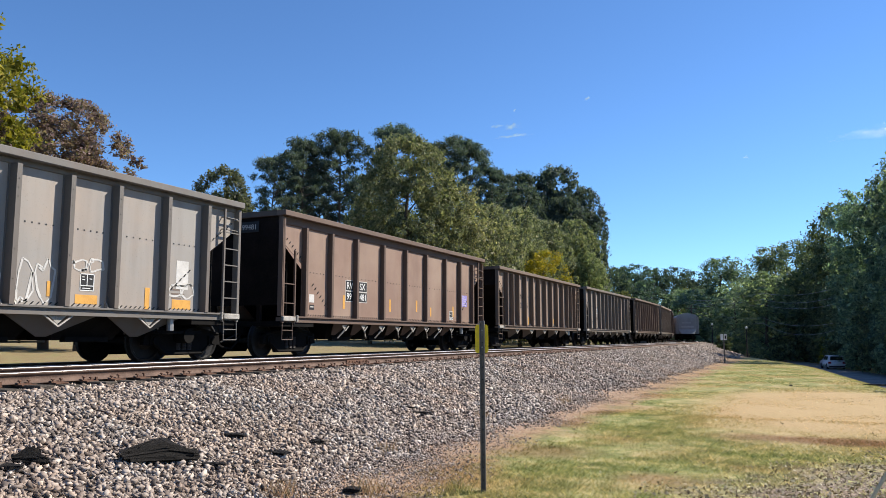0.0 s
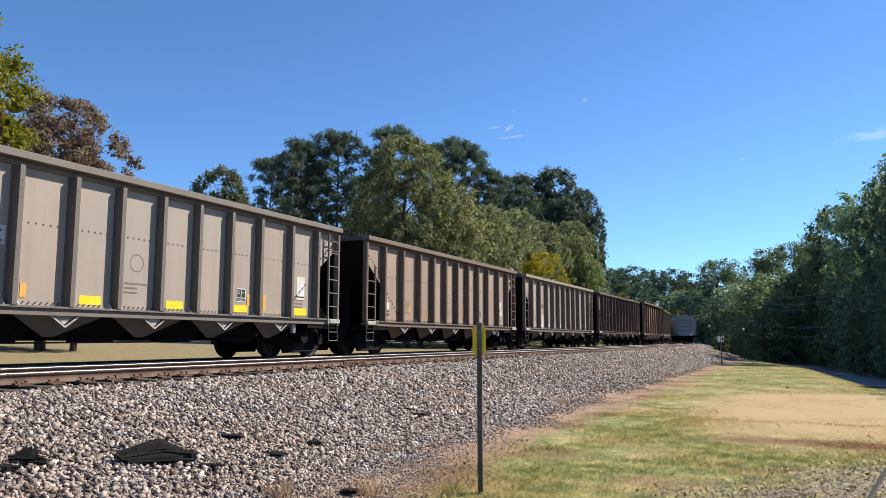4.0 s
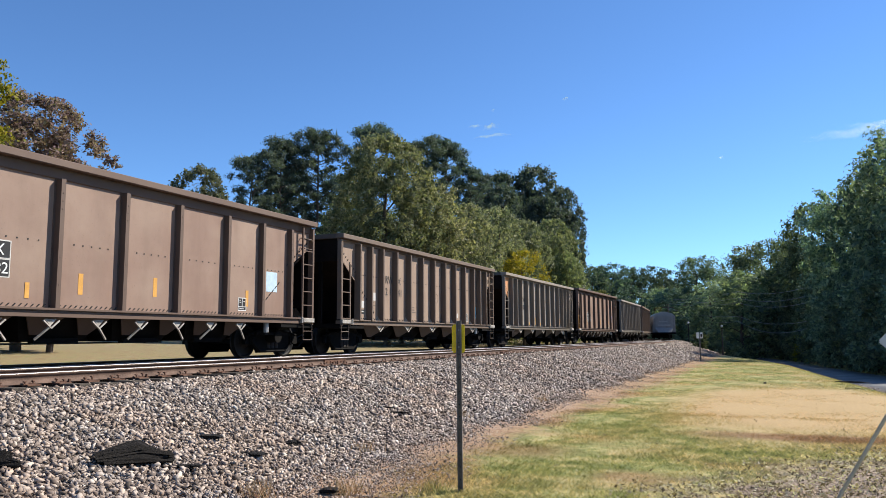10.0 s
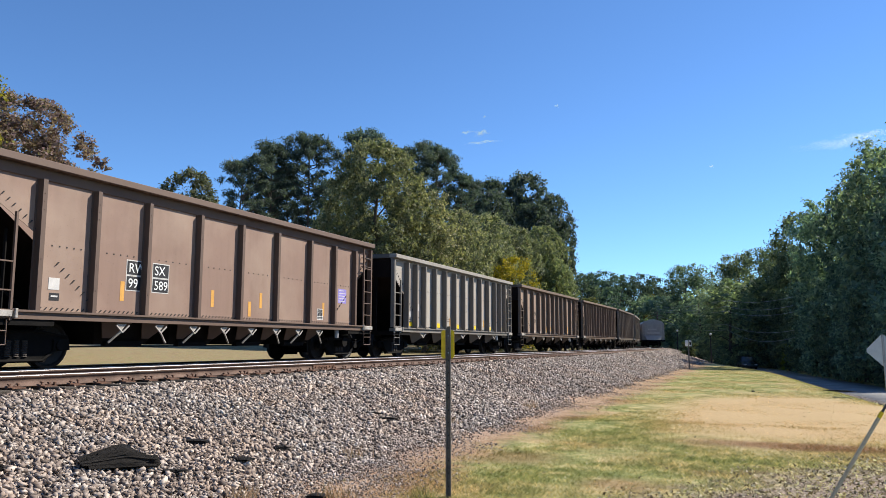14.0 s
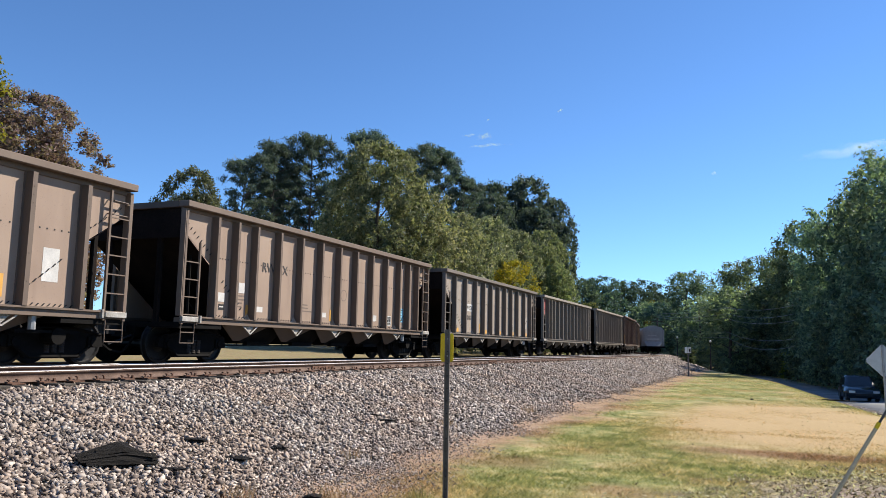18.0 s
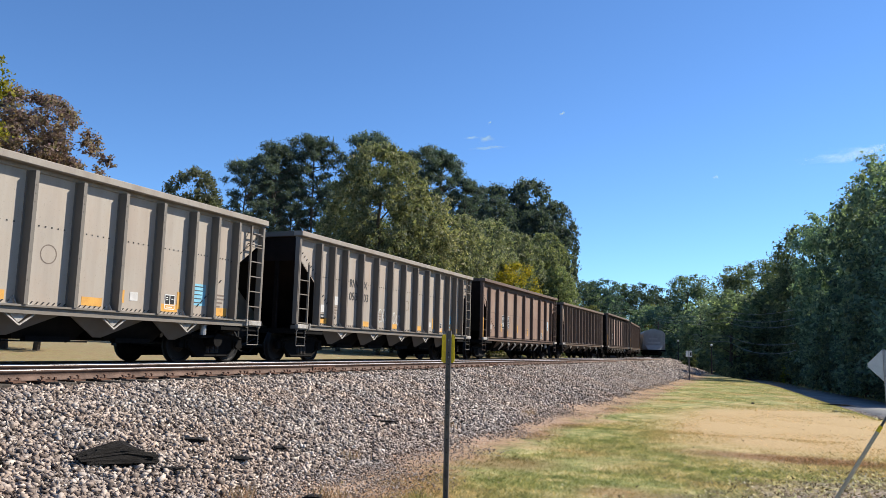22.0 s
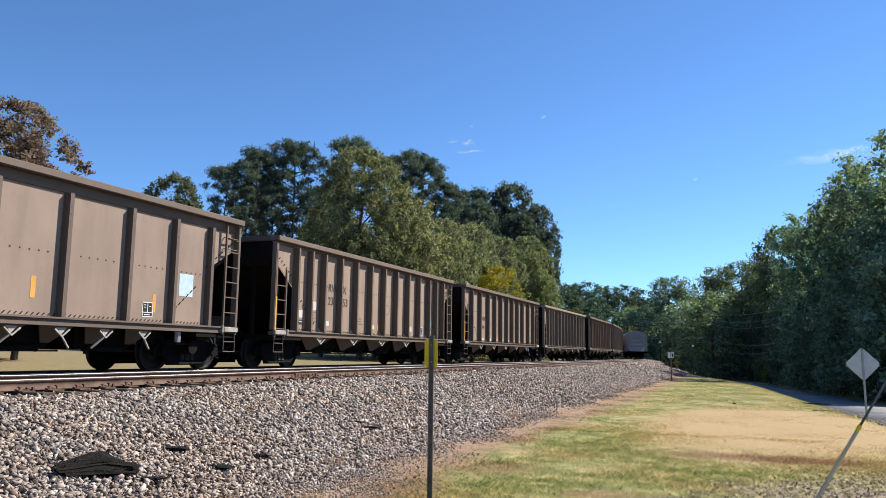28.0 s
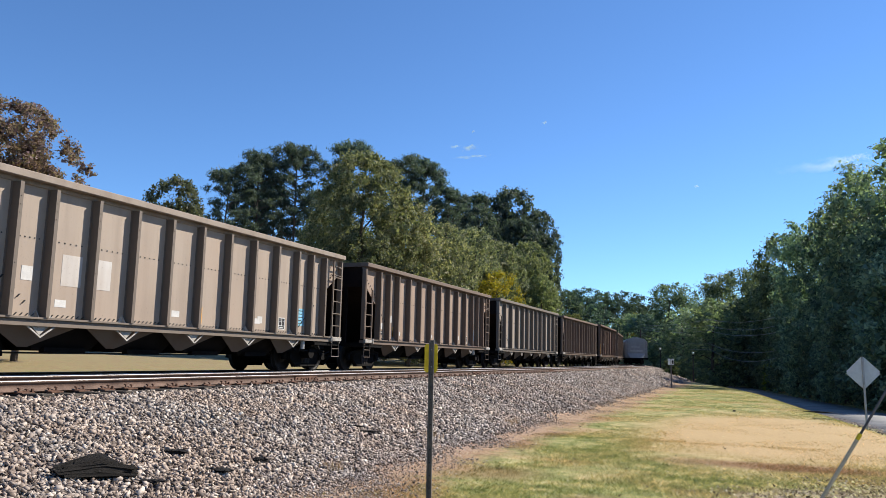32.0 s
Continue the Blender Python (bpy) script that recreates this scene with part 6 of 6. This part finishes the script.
def timber(x, y, long, wide, high, turn, label, name="burnt_timber", seed=1, lift=0.0):
    """A broken, charred piece of sleeper, ragged at its ends."""
    r = random.Random(seed)
    bm = bmesh.new()
    rings, n, k = [], 15, 12
    lean = [r.uniform(0.72, 1.12) for _ in range(k)]
    for i in range(n):
        f = i / (n - 1)
        t = min(1.0, 0.45 + 3.2 * f, 0.3 + 2.4 * (1 - f)) * r.uniform(0.86, 1.1)
        ring = []
        for j in range(k):
            a = 2 * math.pi * j / k
            cx, cz = math.cos(a), math.sin(a)
            q = max(abs(cx), abs(cz)) ** 0.8
            g = lean[j] * r.uniform(0.86, 1.12)
            end = long * 0.10 * r.uniform(-1, 1) if i in (0, n - 1) else 0.0
            ring.append(bm.verts.new((long * (f - 0.5) + end, wide / 2 * cx / q * g, high * 0.45 + 0.55 * high * cz / q * t * g)))
        rings.append(ring)
    for a, b in zip(rings, rings[1:]):
        for j in range(k):
            bm.faces.new((a[j], a[(j + 1) % k], b[(j + 1) % k], b[j]))
    bm.faces.new(rings[0][::-1])
    bm.faces.new(rings[-1])
    ob = new(name, mesh_of(name, bm, CHAR))
    ob.matrix_basis = pose(x, y, float(ground_z(x, y)) + 0.03 + lift, 0, 0, turn)
    return tagged(ob, label, "timber")


def split_timber(x, y, long, wide, high, turn, label, name="burnt_timber", seed=1):
    """A charred sleeper end, split along the grain into jagged strands."""
    r = random.Random(seed)
    root = tagged(new(name), label, "timber")
    root.matrix_basis = pose(x, y, float(ground_z(x, y)) + 0.02, -14, 5, turn)
    for i in range(7):
        for j in range(4):
            bm = bmesh.new()
            w, h = wide / 7, high / 4
            y0, z0 = -wide / 2 + w * i, h * j
            high_end = 1.0 if j < 3 else r.uniform(0.25, 0.8)
            a, b = -long / 2 * r.uniform(0.72, 1.0), long / 2 * r.uniform(0.66, 1.06) * (1 - 0.08 * j) * high_end
            pts = []
            for end, tip in ((a, -1), (b, 1)):
                k = r.uniform(0.35, 1.0)
                for yy, zz in ((0, 0), (w * 1.02, 0), (w * 1.02, h * 1.03), (0, h * 1.03)):
                    pts.append(bm.verts.new((end + tip * r.uniform(-0.03, 0.03), y0 + w / 2 + (yy - w / 2) * k + r.uniform(-0.006, 0.006), (z0 + h / 2) * (0.55 if tip < 0 else 0.8) + (zz - h / 2) * k + r.uniform(-0.012, 0.012))))
            mid = []
            for yy, zz in ((0, 0), (w * 1.05, 0), (w * 1.05, h * 1.05), (0, h * 1.05)):
                mid.append(bm.verts.new(((a + b) / 2 + 0.14 * long + r.uniform(-0.08, 0.08), y0 + yy + r.uniform(-0.008, 0.008), z0 + zz + r.uniform(-0.014, 0.014) + (r.uniform(-0.02, 0.06) if j == 3 else 0))))
            lo, hi = pts[:4], pts[4:]
            for p, q in ((lo, mid), (mid, hi)):
                for k in range(4):
                    bm.faces.new((p[k], p[(k + 1) % 4], q[(k + 1) % 4], q[k]))
            bm.faces.new(lo[::-1])
            bm.faces.new(hi)
            part("strand", bm, CHAR, root)
    bm = bmesh.new()
    box(bm, -long * 0.3, long * 0.3, -wide * 0.45, wide * 0.45, 0.01, high * 0.8)
    part("core", bm, CHAR, root)


split_timber(-5.92, 6.03, 0.80, 0.25, 0.17, 68, "broken black charred piece of sleeper on the ballast", seed=3)
timber(-5.62, 6.40, 0.40, 0.07, 0.04, 38, "thin splinter of charred wood", "splinter", 4)
timber(-6.13, 7.41, 0.32, 0.10, 0.05, 25, "thin splinter of charred wood", "splinter", 5)
split_timber(-6.31, 4.89, 0.30, 0.13, 0.095, 40, "small dark block of burnt wood", "burnt_block", 6)
timber(-5.56, 8.33, 0.17, 0.12, 0.07, 60, "small dark clod on the ballast", "clod", 7)
timber(-5.54, 7.48, 0.3, 0.11, 0.05, 10, "dark flat chip of wood", "wood_chip", 8)
timber(-5.85, 11.65, 0.6, 0.04, 0.035, 35, "dry dark stick on the stones", "stick", 9)
timber(-6.09, 11.83, 0.4, 0.04, 0.03, -20, "dry dark stick on the stones", "stick", 10)
timber(-4.22, 7.01, 0.2, 0.12, 0.05, 15, "dark chip of wood at the gravel's edge", "wood_chip", 11)
timber(-6.25, 4.63, 0.22, 0.1, 0.05, 50, "dark chip of wood", "wood_chip", 12)


def line_sign(x, y):
    root = tagged(new("line_sign"), "small white trackside sign plate on a dark post", "sign")
    root.matrix_basis = pose(x, y, float(ground_z(x, y)), 0, 0, 8)
    bm = bmesh.new()
    box(bm, -0.04, 0.04, -0.03, 0.03, -0.2, 1.55)
    part("post", bm, POST_METAL, root)
    for dx in (-0.11, 0.10):
        bm = bmesh.new()
        box(bm, dx - 0.09, dx + 0.08, -0.05, -0.035, 1.46, 1.84)
        part("plate", bm, WHITE, root, "white sign plate")
    bm = bmesh.new()
    box(bm, 0.05, 0.15, -0.054, -0.051, 1.52, 1.74)
    part("sign_mark", bm, BLACK, root)


line_sign(-4.25, 51.8)


def globe_lamp(x, y, high):
    root = tagged(new("lamp_post"), "dark lamp post with a white globe", "lamp post", "lamp posts by the path")
    root.matrix_basis = pose(x, y, float(ground_z(x, y)))
    bm = bmesh.new()
    bar(bm, (0, 0, -0.1), (0, 0, 0.5), 0.11, 8, 0.07)
    bar(bm, (0, 0, 0.5), (0, 0, high - 0.25), 0.06, 8, 0.045)
    bar(bm, (0, 0, high - 0.28), (0, 0, high - 0.2), 0.13, 8)
    part("pole", bm, BLACK, root)
    bm = bmesh.new()
    bmesh.ops.create_icosphere(bm, subdivisions=2, radius=0.125)
    bmesh.ops.translate(bm, verts=bm.verts, vec=(0, 0, high - 0.02))
    part("globe", bm, WHITE, root, "white glass globe", True)


globe_lamp(-9.5, 100.0, 2.5)
globe_lamp(-4.6, 82.0, 2.9)


def diamond_sign(x, y):
    root = tagged(new("road_sign"), "bare back of a diamond warning sign on a thin post", "road sign")
    root.matrix_basis = pose(x, y, 0.0, 0, -0.8, 10)
    bm = bmesh.new()
    box(bm, -0.03, 0.03, -0.035, -0.002, float(ground_z(x, y)) - 0.3, 1.92)
    part("post", bm, GREY_METAL, root)
    bm = bmesh.new()
    h = 0.535
    slab(bm, [(0, 0, 1.42 - h), (h, 0, 1.42), (0, 0, 1.42 + h), (-h, 0, 1.42)], (0, 0.004, 0))
    bmesh.ops.bevel(bm, geom=[e for e in bm.edges if abs(e.verts[0].co.y - e.verts[1].co.y) > 0.001], offset=0.05, segments=3, affect="EDGES")
    part("plate", bm, SIGN_BACK, root, "bare grey aluminium back")
    for z in (1.2, 1.64):
        bm = bmesh.new()
        bar(bm, (0, -0.042, z), (0, -0.002, z), 0.014, 6)
        part("bolt", bm, GREY_METAL, root)


diamond_sign(3.62, 28.0)


def guy_wire():
    """A pole's stay: a steel cable with a weathered guard tube and a yellow ferrule."""
    root = tagged(new("guy_wire"), "steel guy wire with a weathered plastic guard", "guy wire")
    foot, ferrule = Vector((0.16, 6.41, 0.0)), Vector((0.81, 6.53, 1.10))
    way = (ferrule - foot).normalized()
    bm = bmesh.new()
    bar(bm, foot - way * 0.2, ferrule, 0.0135, 10)
    part("guard", bm, plain("weathered_guard_plastic", (0.56, 0.47, 0.32), 0.8), root, "dull tan plastic guard tube")
    bm = bmesh.new()
    bar(bm, ferrule - way * 0.035, ferrule + way * 0.015, 0.015, 10)
    part("ferrule", bm, YELLOW, root, "yellow end of the guard")
    bm = bmesh.new()
    bar(bm, ferrule, ferrule + way * 8.3, 0.009, 8)
    part("cable", bm, POST_METAL, root)
    top = ferrule + way * 8.3
    pole = tagged(new("utility_pole"), "wooden utility pole beside the road", "utility pole")
    pole.matrix_basis = pose(top.x + 0.12, top.y, 0)
    bm = bmesh.new()
    bar(bm, (0, 0, -0.6), (0, 0, top.z + 1.5), 0.16, 12, 0.11)
    part("shaft", bm, BARK_GREY, pole)
    bm = bmesh.new()
    box(bm, -1.2, 1.2, 0.12, 0.22, top.z + 0.6, top.z + 0.72)
    part("crossarm", bm, BARK_GREY, pole)


guy_wire()


def far_pole(x, y, high):
    root = tagged(new("utility_pole"), "distant wooden utility pole", "utility pole")
    root.matrix_basis = pose(x, y, float(ground_z(x, y)))
    bm = bmesh.new()
    bar(bm, (0, 0, -0.3), (0, 0, high), 0.15, 8, 0.11)
    part("shaft", bm, BARK_GREY, root)
    bm = bmesh.new()
    box(bm, -1.0, 1.0, -0.06, 0.06, high - 0.7, high - 0.56)
    part("crossarm", bm, BARK_GREY, root)


far_pole(-17.8, 150.0, 8.6)


def wires(name, a, b, sag, r, label):
    """One hanging cable between two places."""
    bm = bmesh.new()
    a, b = Vector(a), Vector(b)
    pts = [a.lerp(b, k / 14) - Vector((0, 0, sag * 4 * (k / 14) * (1 - k / 14))) for k in range(15)]
    d = (b - a).normalized()
    side = d.cross(Vector((0, 0, 1))).normalized() * r
    rings = [[bm.verts.new(p + o) for o in (side, Vector((0, 0, r)), -side, Vector((0, 0, -r)))] for p in pts]
    for p, q in zip(rings, rings[1:]):
        for k in range(4):
            bm.faces.new((p[k], p[(k + 1) % 4], q[(k + 1) % 4], q[k]))
    bm.faces.new(rings[0][::-1])
    bm.faces.new(rings[-1])
    tagged(new(name, mesh_of(name, bm, GREY_METAL)), label, "cable", "overhead cables")


for dz, sag in ((0.0, 0.45), (-0.85, 0.5), (-1.5, 0.5), (-3.3, 0.6), (-4.0, 0.9)):
    wires("overhead_cable", (-4.0, 110.0, 7.5 + dz), (3.2, 84.0, 6.3 + dz), sag, 0.018, "grey overhead cable before the woods")
    wires("overhead_cable", (-17.8, 150.0, 8.6 + dz * 0.5), (-4.0, 110.0, 7.5 + dz), sag, 0.018, "grey overhead cable before the woods")

# grit and leaves along the road's edge, and the pale path beyond the lawn
n = 2600
y = rng.uniform(14, 70, n)
x = road_edge(y) + rng.normal(0, 0.22, n)
p = np.stack([x, y, ground_z(x, y) + 0.02], -1)
tagged(new("road_grit", stones("road_grit", p, rng.uniform(0.015, 0.04, n), OCT_V, OCT_F, STONE)), "pale grit along the crumbled road edge", "gravel", kind="stuff")
timber(2.3, 30.5, 1.3, 0.06, 0.05, 160, "dark curved branch lying at the lawn's edge", "branch", 21)
timber(-0.28, 28.0, 0.10, 0.07, 0.045, 0, "small dark clod on the lawn", "clod", 22)


# small wisps of cloud, far off
CLOUD = foliage("cloud_white", [(0.8, 0.82, 0.85), (0.95, 0.95, 0.95)], 1.0)


def wisp(x, y, z, long, high, n):
    """A thin streak of vapour: fine flakes, thickest along a few wavering lines."""
    f = rng.normal(0, 0.3, n)
    g = rng.normal(0, 0.16, n) + 0.35 * np.sin(7 * f) * np.sin(3 * f + 1) + rng.choice([-0.35, 0.0, 0.3], n)
    c = np.stack([x + long * f, y + 0.3 * long * f, z + high * g + 0.22 * long * f * 0.3], -1)
    ob = new("cloud", leaf_mesh("cloud", c, np.tile((0.0, -0.6, -0.8), (n, 1)), 0.55, CLOUD, 0.6))
    tagged(ob, "small thin wisp of white cloud", "cloud", "wisps of cloud", "structure")


for x, z, long, high, n in ((-673, 538, 20, 5, 160), (-633, 532, 26, 11, 420), (-629, 508, 60, 5, 420), (-438, 580, 9, 6, 90), (-624, 574, 5, 4, 40), (-86, 399, 9, 4, 70), (183, 427, 120, 16, 2600), (226, 440, 90, 12, 1300)):
    wisp(x, 1800, z, long, high, n)

# ---- vehicles on the road ----
def road_vehicle(name, long, wide, high, paint, label, category):
    """A hatchback body: lower shell, glasshouse, windows, lights and wheels; it faces +y."""
    root = tagged(new(name), label, category)
    L, W = long / 2, wide / 2
    bm = bmesh.new()
    prof = [(-L, 0.42), (-L * 0.98, 0.78), (-L * 0.93, 0.98), (L * 0.42, 0.98), (L * 0.88, 0.84), (L, 0.66), (L, 0.34), (L * 0.9, 0.22), (-L * 0.95, 0.22)]
    slab(bm, [(-W, y, z) for y, z in prof], (2 * W, 0, 0))
    bmesh.ops.bevel(bm, geom=bm.edges[:], offset=0.06, segments=2, affect="EDGES")
    part("body", bm, paint, root, smooth=True)
    bm = bmesh.new()
    lo = [(-W + 0.05, -L * 0.95), (W - 0.05, -L * 0.95), (W - 0.05, L * 0.42), (-W + 0.05, L * 0.42)]
    hi = [(-W + 0.2, -L * 0.82), (W - 0.2, -L * 0.82), (W - 0.2, L * 0.08), (-W + 0.2, L * 0.08)]
    v0 = [bm.verts.new((x, y, 0.97)) for x, y in lo]
    v1 = [bm.verts.new((x, y, high)) for x, y in hi]
    for k in range(4):
        bm.faces.new((v0[k], v0[(k + 1) % 4], v1[(k + 1) % 4], v1[k]))
    bm.faces.new(v1)
    bmesh.ops.bevel(bm, geom=bm.edges[:], offset=0.05, segments=2, affect="EDGES")
    part("cabin", bm, paint, root, smooth=True)

    def pane(name_, pts, off):
        b = bmesh.new()
        slab(b, pts, off)
        part(name_, b, GLASS, root, "dark tinted glass")

    def on_face(k, f0, f1, g0, g1):
        a, b = Vector((*lo[k], 0.97)), Vector((*lo[(k + 1) % 4], 0.97))
        c, d = Vector((*hi[(k + 1) % 4], high)), Vector((*hi[k], high))
        at = lambda f, g: (a.lerp(b, f)).lerp(d.lerp(c, f), g)
        n_ = (b - a).cross(d - a).normalized()
        return [at(f0, g0) + n_ * 0.004, at(f1, g0) + n_ * 0.004, at(f1, g1) + n_ * 0.004, at(f0, g1) + n_ * 0.004], n_ * 0.006

    pane("rear_window", *on_face(0, 0.1, 0.9, 0.12, 0.88))
    pane("windscreen", *on_face(2, 0.08, 0.92, 0.1, 0.9))
    for k in (1, 3):
        pane("side_window", *on_face(k, 0.12, 0.46, 0.12, 0.85))
        pane("side_window", *on_face(k, 0.5, 0.84, 0.12, 0.85))
    for s in (-1, 1):
        bm = bmesh.new()
        box(bm, *sorted((s * (W - 0.32), s * (W - 0.02))), -L - 0.01, -L + 0.12, 0.66, 0.86)
        part("tail_light", bm, TAIL, root, "red tail light")
        bm = bmesh.new()
        box(bm, *sorted((s * (W - 0.42), s * (W - 0.06))), L - 0.16, L + 0.008, 0.56, 0.70)
        part("headlight", bm, GLASSY, root, "clear headlight")
    bm = bmesh.new()
    box(bm, -W * 0.9, W * 0.9, -L - 0.02, -L + 0.05, 0.3, 0.42)
    part("bumper", bm, BLACK, root)
    bm = bmesh.new()
    box(bm, -W * 0.5, W * 0.5, L - 0.03, L + 0.012, 0.36, 0.52)
    part("grille", bm, BLACK, root)
    bm = bmesh.new()
    box(bm, -0.25, 0.25, -L - 0.016, -L - 0.008, 0.55, 0.66)
    part("plate", bm, WHITE, root)
    for s in (-1, 1):
        for y in (-L * 0.62, L * 0.62):
            bm = bmesh.new()
            lathe(bm, [(-0.1, 0.22), (-0.1, 0.31), (-0.06, 0.335), (0.06, 0.335), (0.1, 0.31), (0.1, 0.22)], "x", 18)
            wheel = part("wheel", bm, BLACK, root)
            wheel.matrix_basis = pose(s * (W - 0.08), y, 0.335)
            bm = bmesh.new()
            lathe(bm, [(-0.085, 0.22), (0.085, 0.22)], "x", 14)
            for k in range(5):
                a = 2 * math.pi * k / 5
                bar(bm, (s * 0.09, 0.03 * math.cos(a), 0.03 * math.sin(a)), (s * 0.09, 0.2 * math.cos(a), 0.2 * math.sin(a)), 0.022, 4)
            part("rim", bm, GREY_METAL, wheel, "metal wheel rim")
    return root


GLASS = surface("dark_window_glass", (0.01, 0.012, 0.014), (0.02, 0.022, 0.025), 0.06, 0.0, 2, 10, 0.0, spec=0.8)
GLASSY = surface("clear_lamp_lens", (0.5, 0.5, 0.5), (0.7, 0.7, 0.7), 0.1, 0.0, 2, 10, 0.0, spec=0.8)
TAIL = plain("red_lamp_lens", (0.32, 0.02, 0.02), 0.25)
CAR_WHITE = surface("white_car_paint", (0.66, 0.68, 0.72), (0.72, 0.74, 0.78), 0.22, 0.0, 1, 30, 0.0, spec=0.6)
CAR_DARK = surface("dark_car_paint", (0.012, 0.02, 0.03), (0.02, 0.03, 0.042), 0.2, 0.0, 1, 30, 0.0, spec=0.7)
white_hatchback = road_vehicle("hatchback", 4.3, 1.8, 1.52, CAR_WHITE, "white compact hatchback driving away on the road", "car")
dark_suv = road_vehicle("suv", 4.6, 1.86, 1.68, CAR_DARK, "dark blue-black sport utility car driving on the road", "car")


# ---- what moves ----
def on_road(y, lane, back=False):
    e0, e1 = float(road_edge(y - 1)), float(road_edge(y + 1))
    z0, z1 = float(road_level(y - 1)), float(road_level(y + 1))
    turn = math.degrees(math.atan2(-(e1 - e0), 2.0))
    tilt = math.degrees(math.atan2(z1 - z0, 2.0))
    x = float(road_edge(y)) + lane
    return pose(x, y, float(road_level(y)) + 0.075, -tilt if back else tilt, 0, turn + (180 if back else 0))


def motions():
    for k, (car, s0) in enumerate(zip(CARS, START)):
        rows = []
        for i in range(65):
            t = i * 0.5
            x, y, a = on_track(s0 + HALF * STRETCH.get(k, 1.0) - run(t))
            rows.append((t, pose(x, y, RAIL_TOP, 0, 0, math.degrees(a))))
        walk(car, rows)
    # rolling wheelsets: one turn for the leading, one for the trailing axle, shared by all trucks
    shared = {}
    for car in CARS:
        for truck in car.children:
            if not truck.name.startswith("truck"):
                continue
            for w in truck.children:
                if not w.name.startswith("wheelset"):
                    continue
                d = -WHEEL_BASE if w.location.y < 0 else WHEEL_BASE
                if d not in shared:
                    rows = [(f / FPS, pose(0, d, AXLE_Z, math.degrees(run(f / FPS) / 0.445) % 360)) for f in range(0, 32 * FPS + 1)]
                    walk(w, rows)
                    shared[d] = w.animation_data
                else:
                    w.rotation_mode = "QUATERNION"
                    w.animation_data_create()
                    w.animation_data.action = shared[d].action
                    w.animation_data.action_slot = shared[d].action_slot
    ys = ((0, 99), (1, 113.5), (1.8, 126), (2.4, 136), (3.2, 150), (4.5, 172), (6, 198), (8, 232), (12, 292), (32, 300))
    walk(white_hatchback, [(t, on_road(y, 3.9)) for t, y in ys])
    ys = ((0, 310), (7, 215), (10.5, 166), (12, 144), (13.6, 121), (14.4, 109.5), (15.5, 94), (16.6, 78.5), (17.2, 70), (17.8, 61.4), (18.4, 53), (19.1, 43), (21, 15), (24, -29), (32, -145))
    walk(dark_suv, [(t, on_road(y, 1.8, True)) for t, y in ys])


motions()
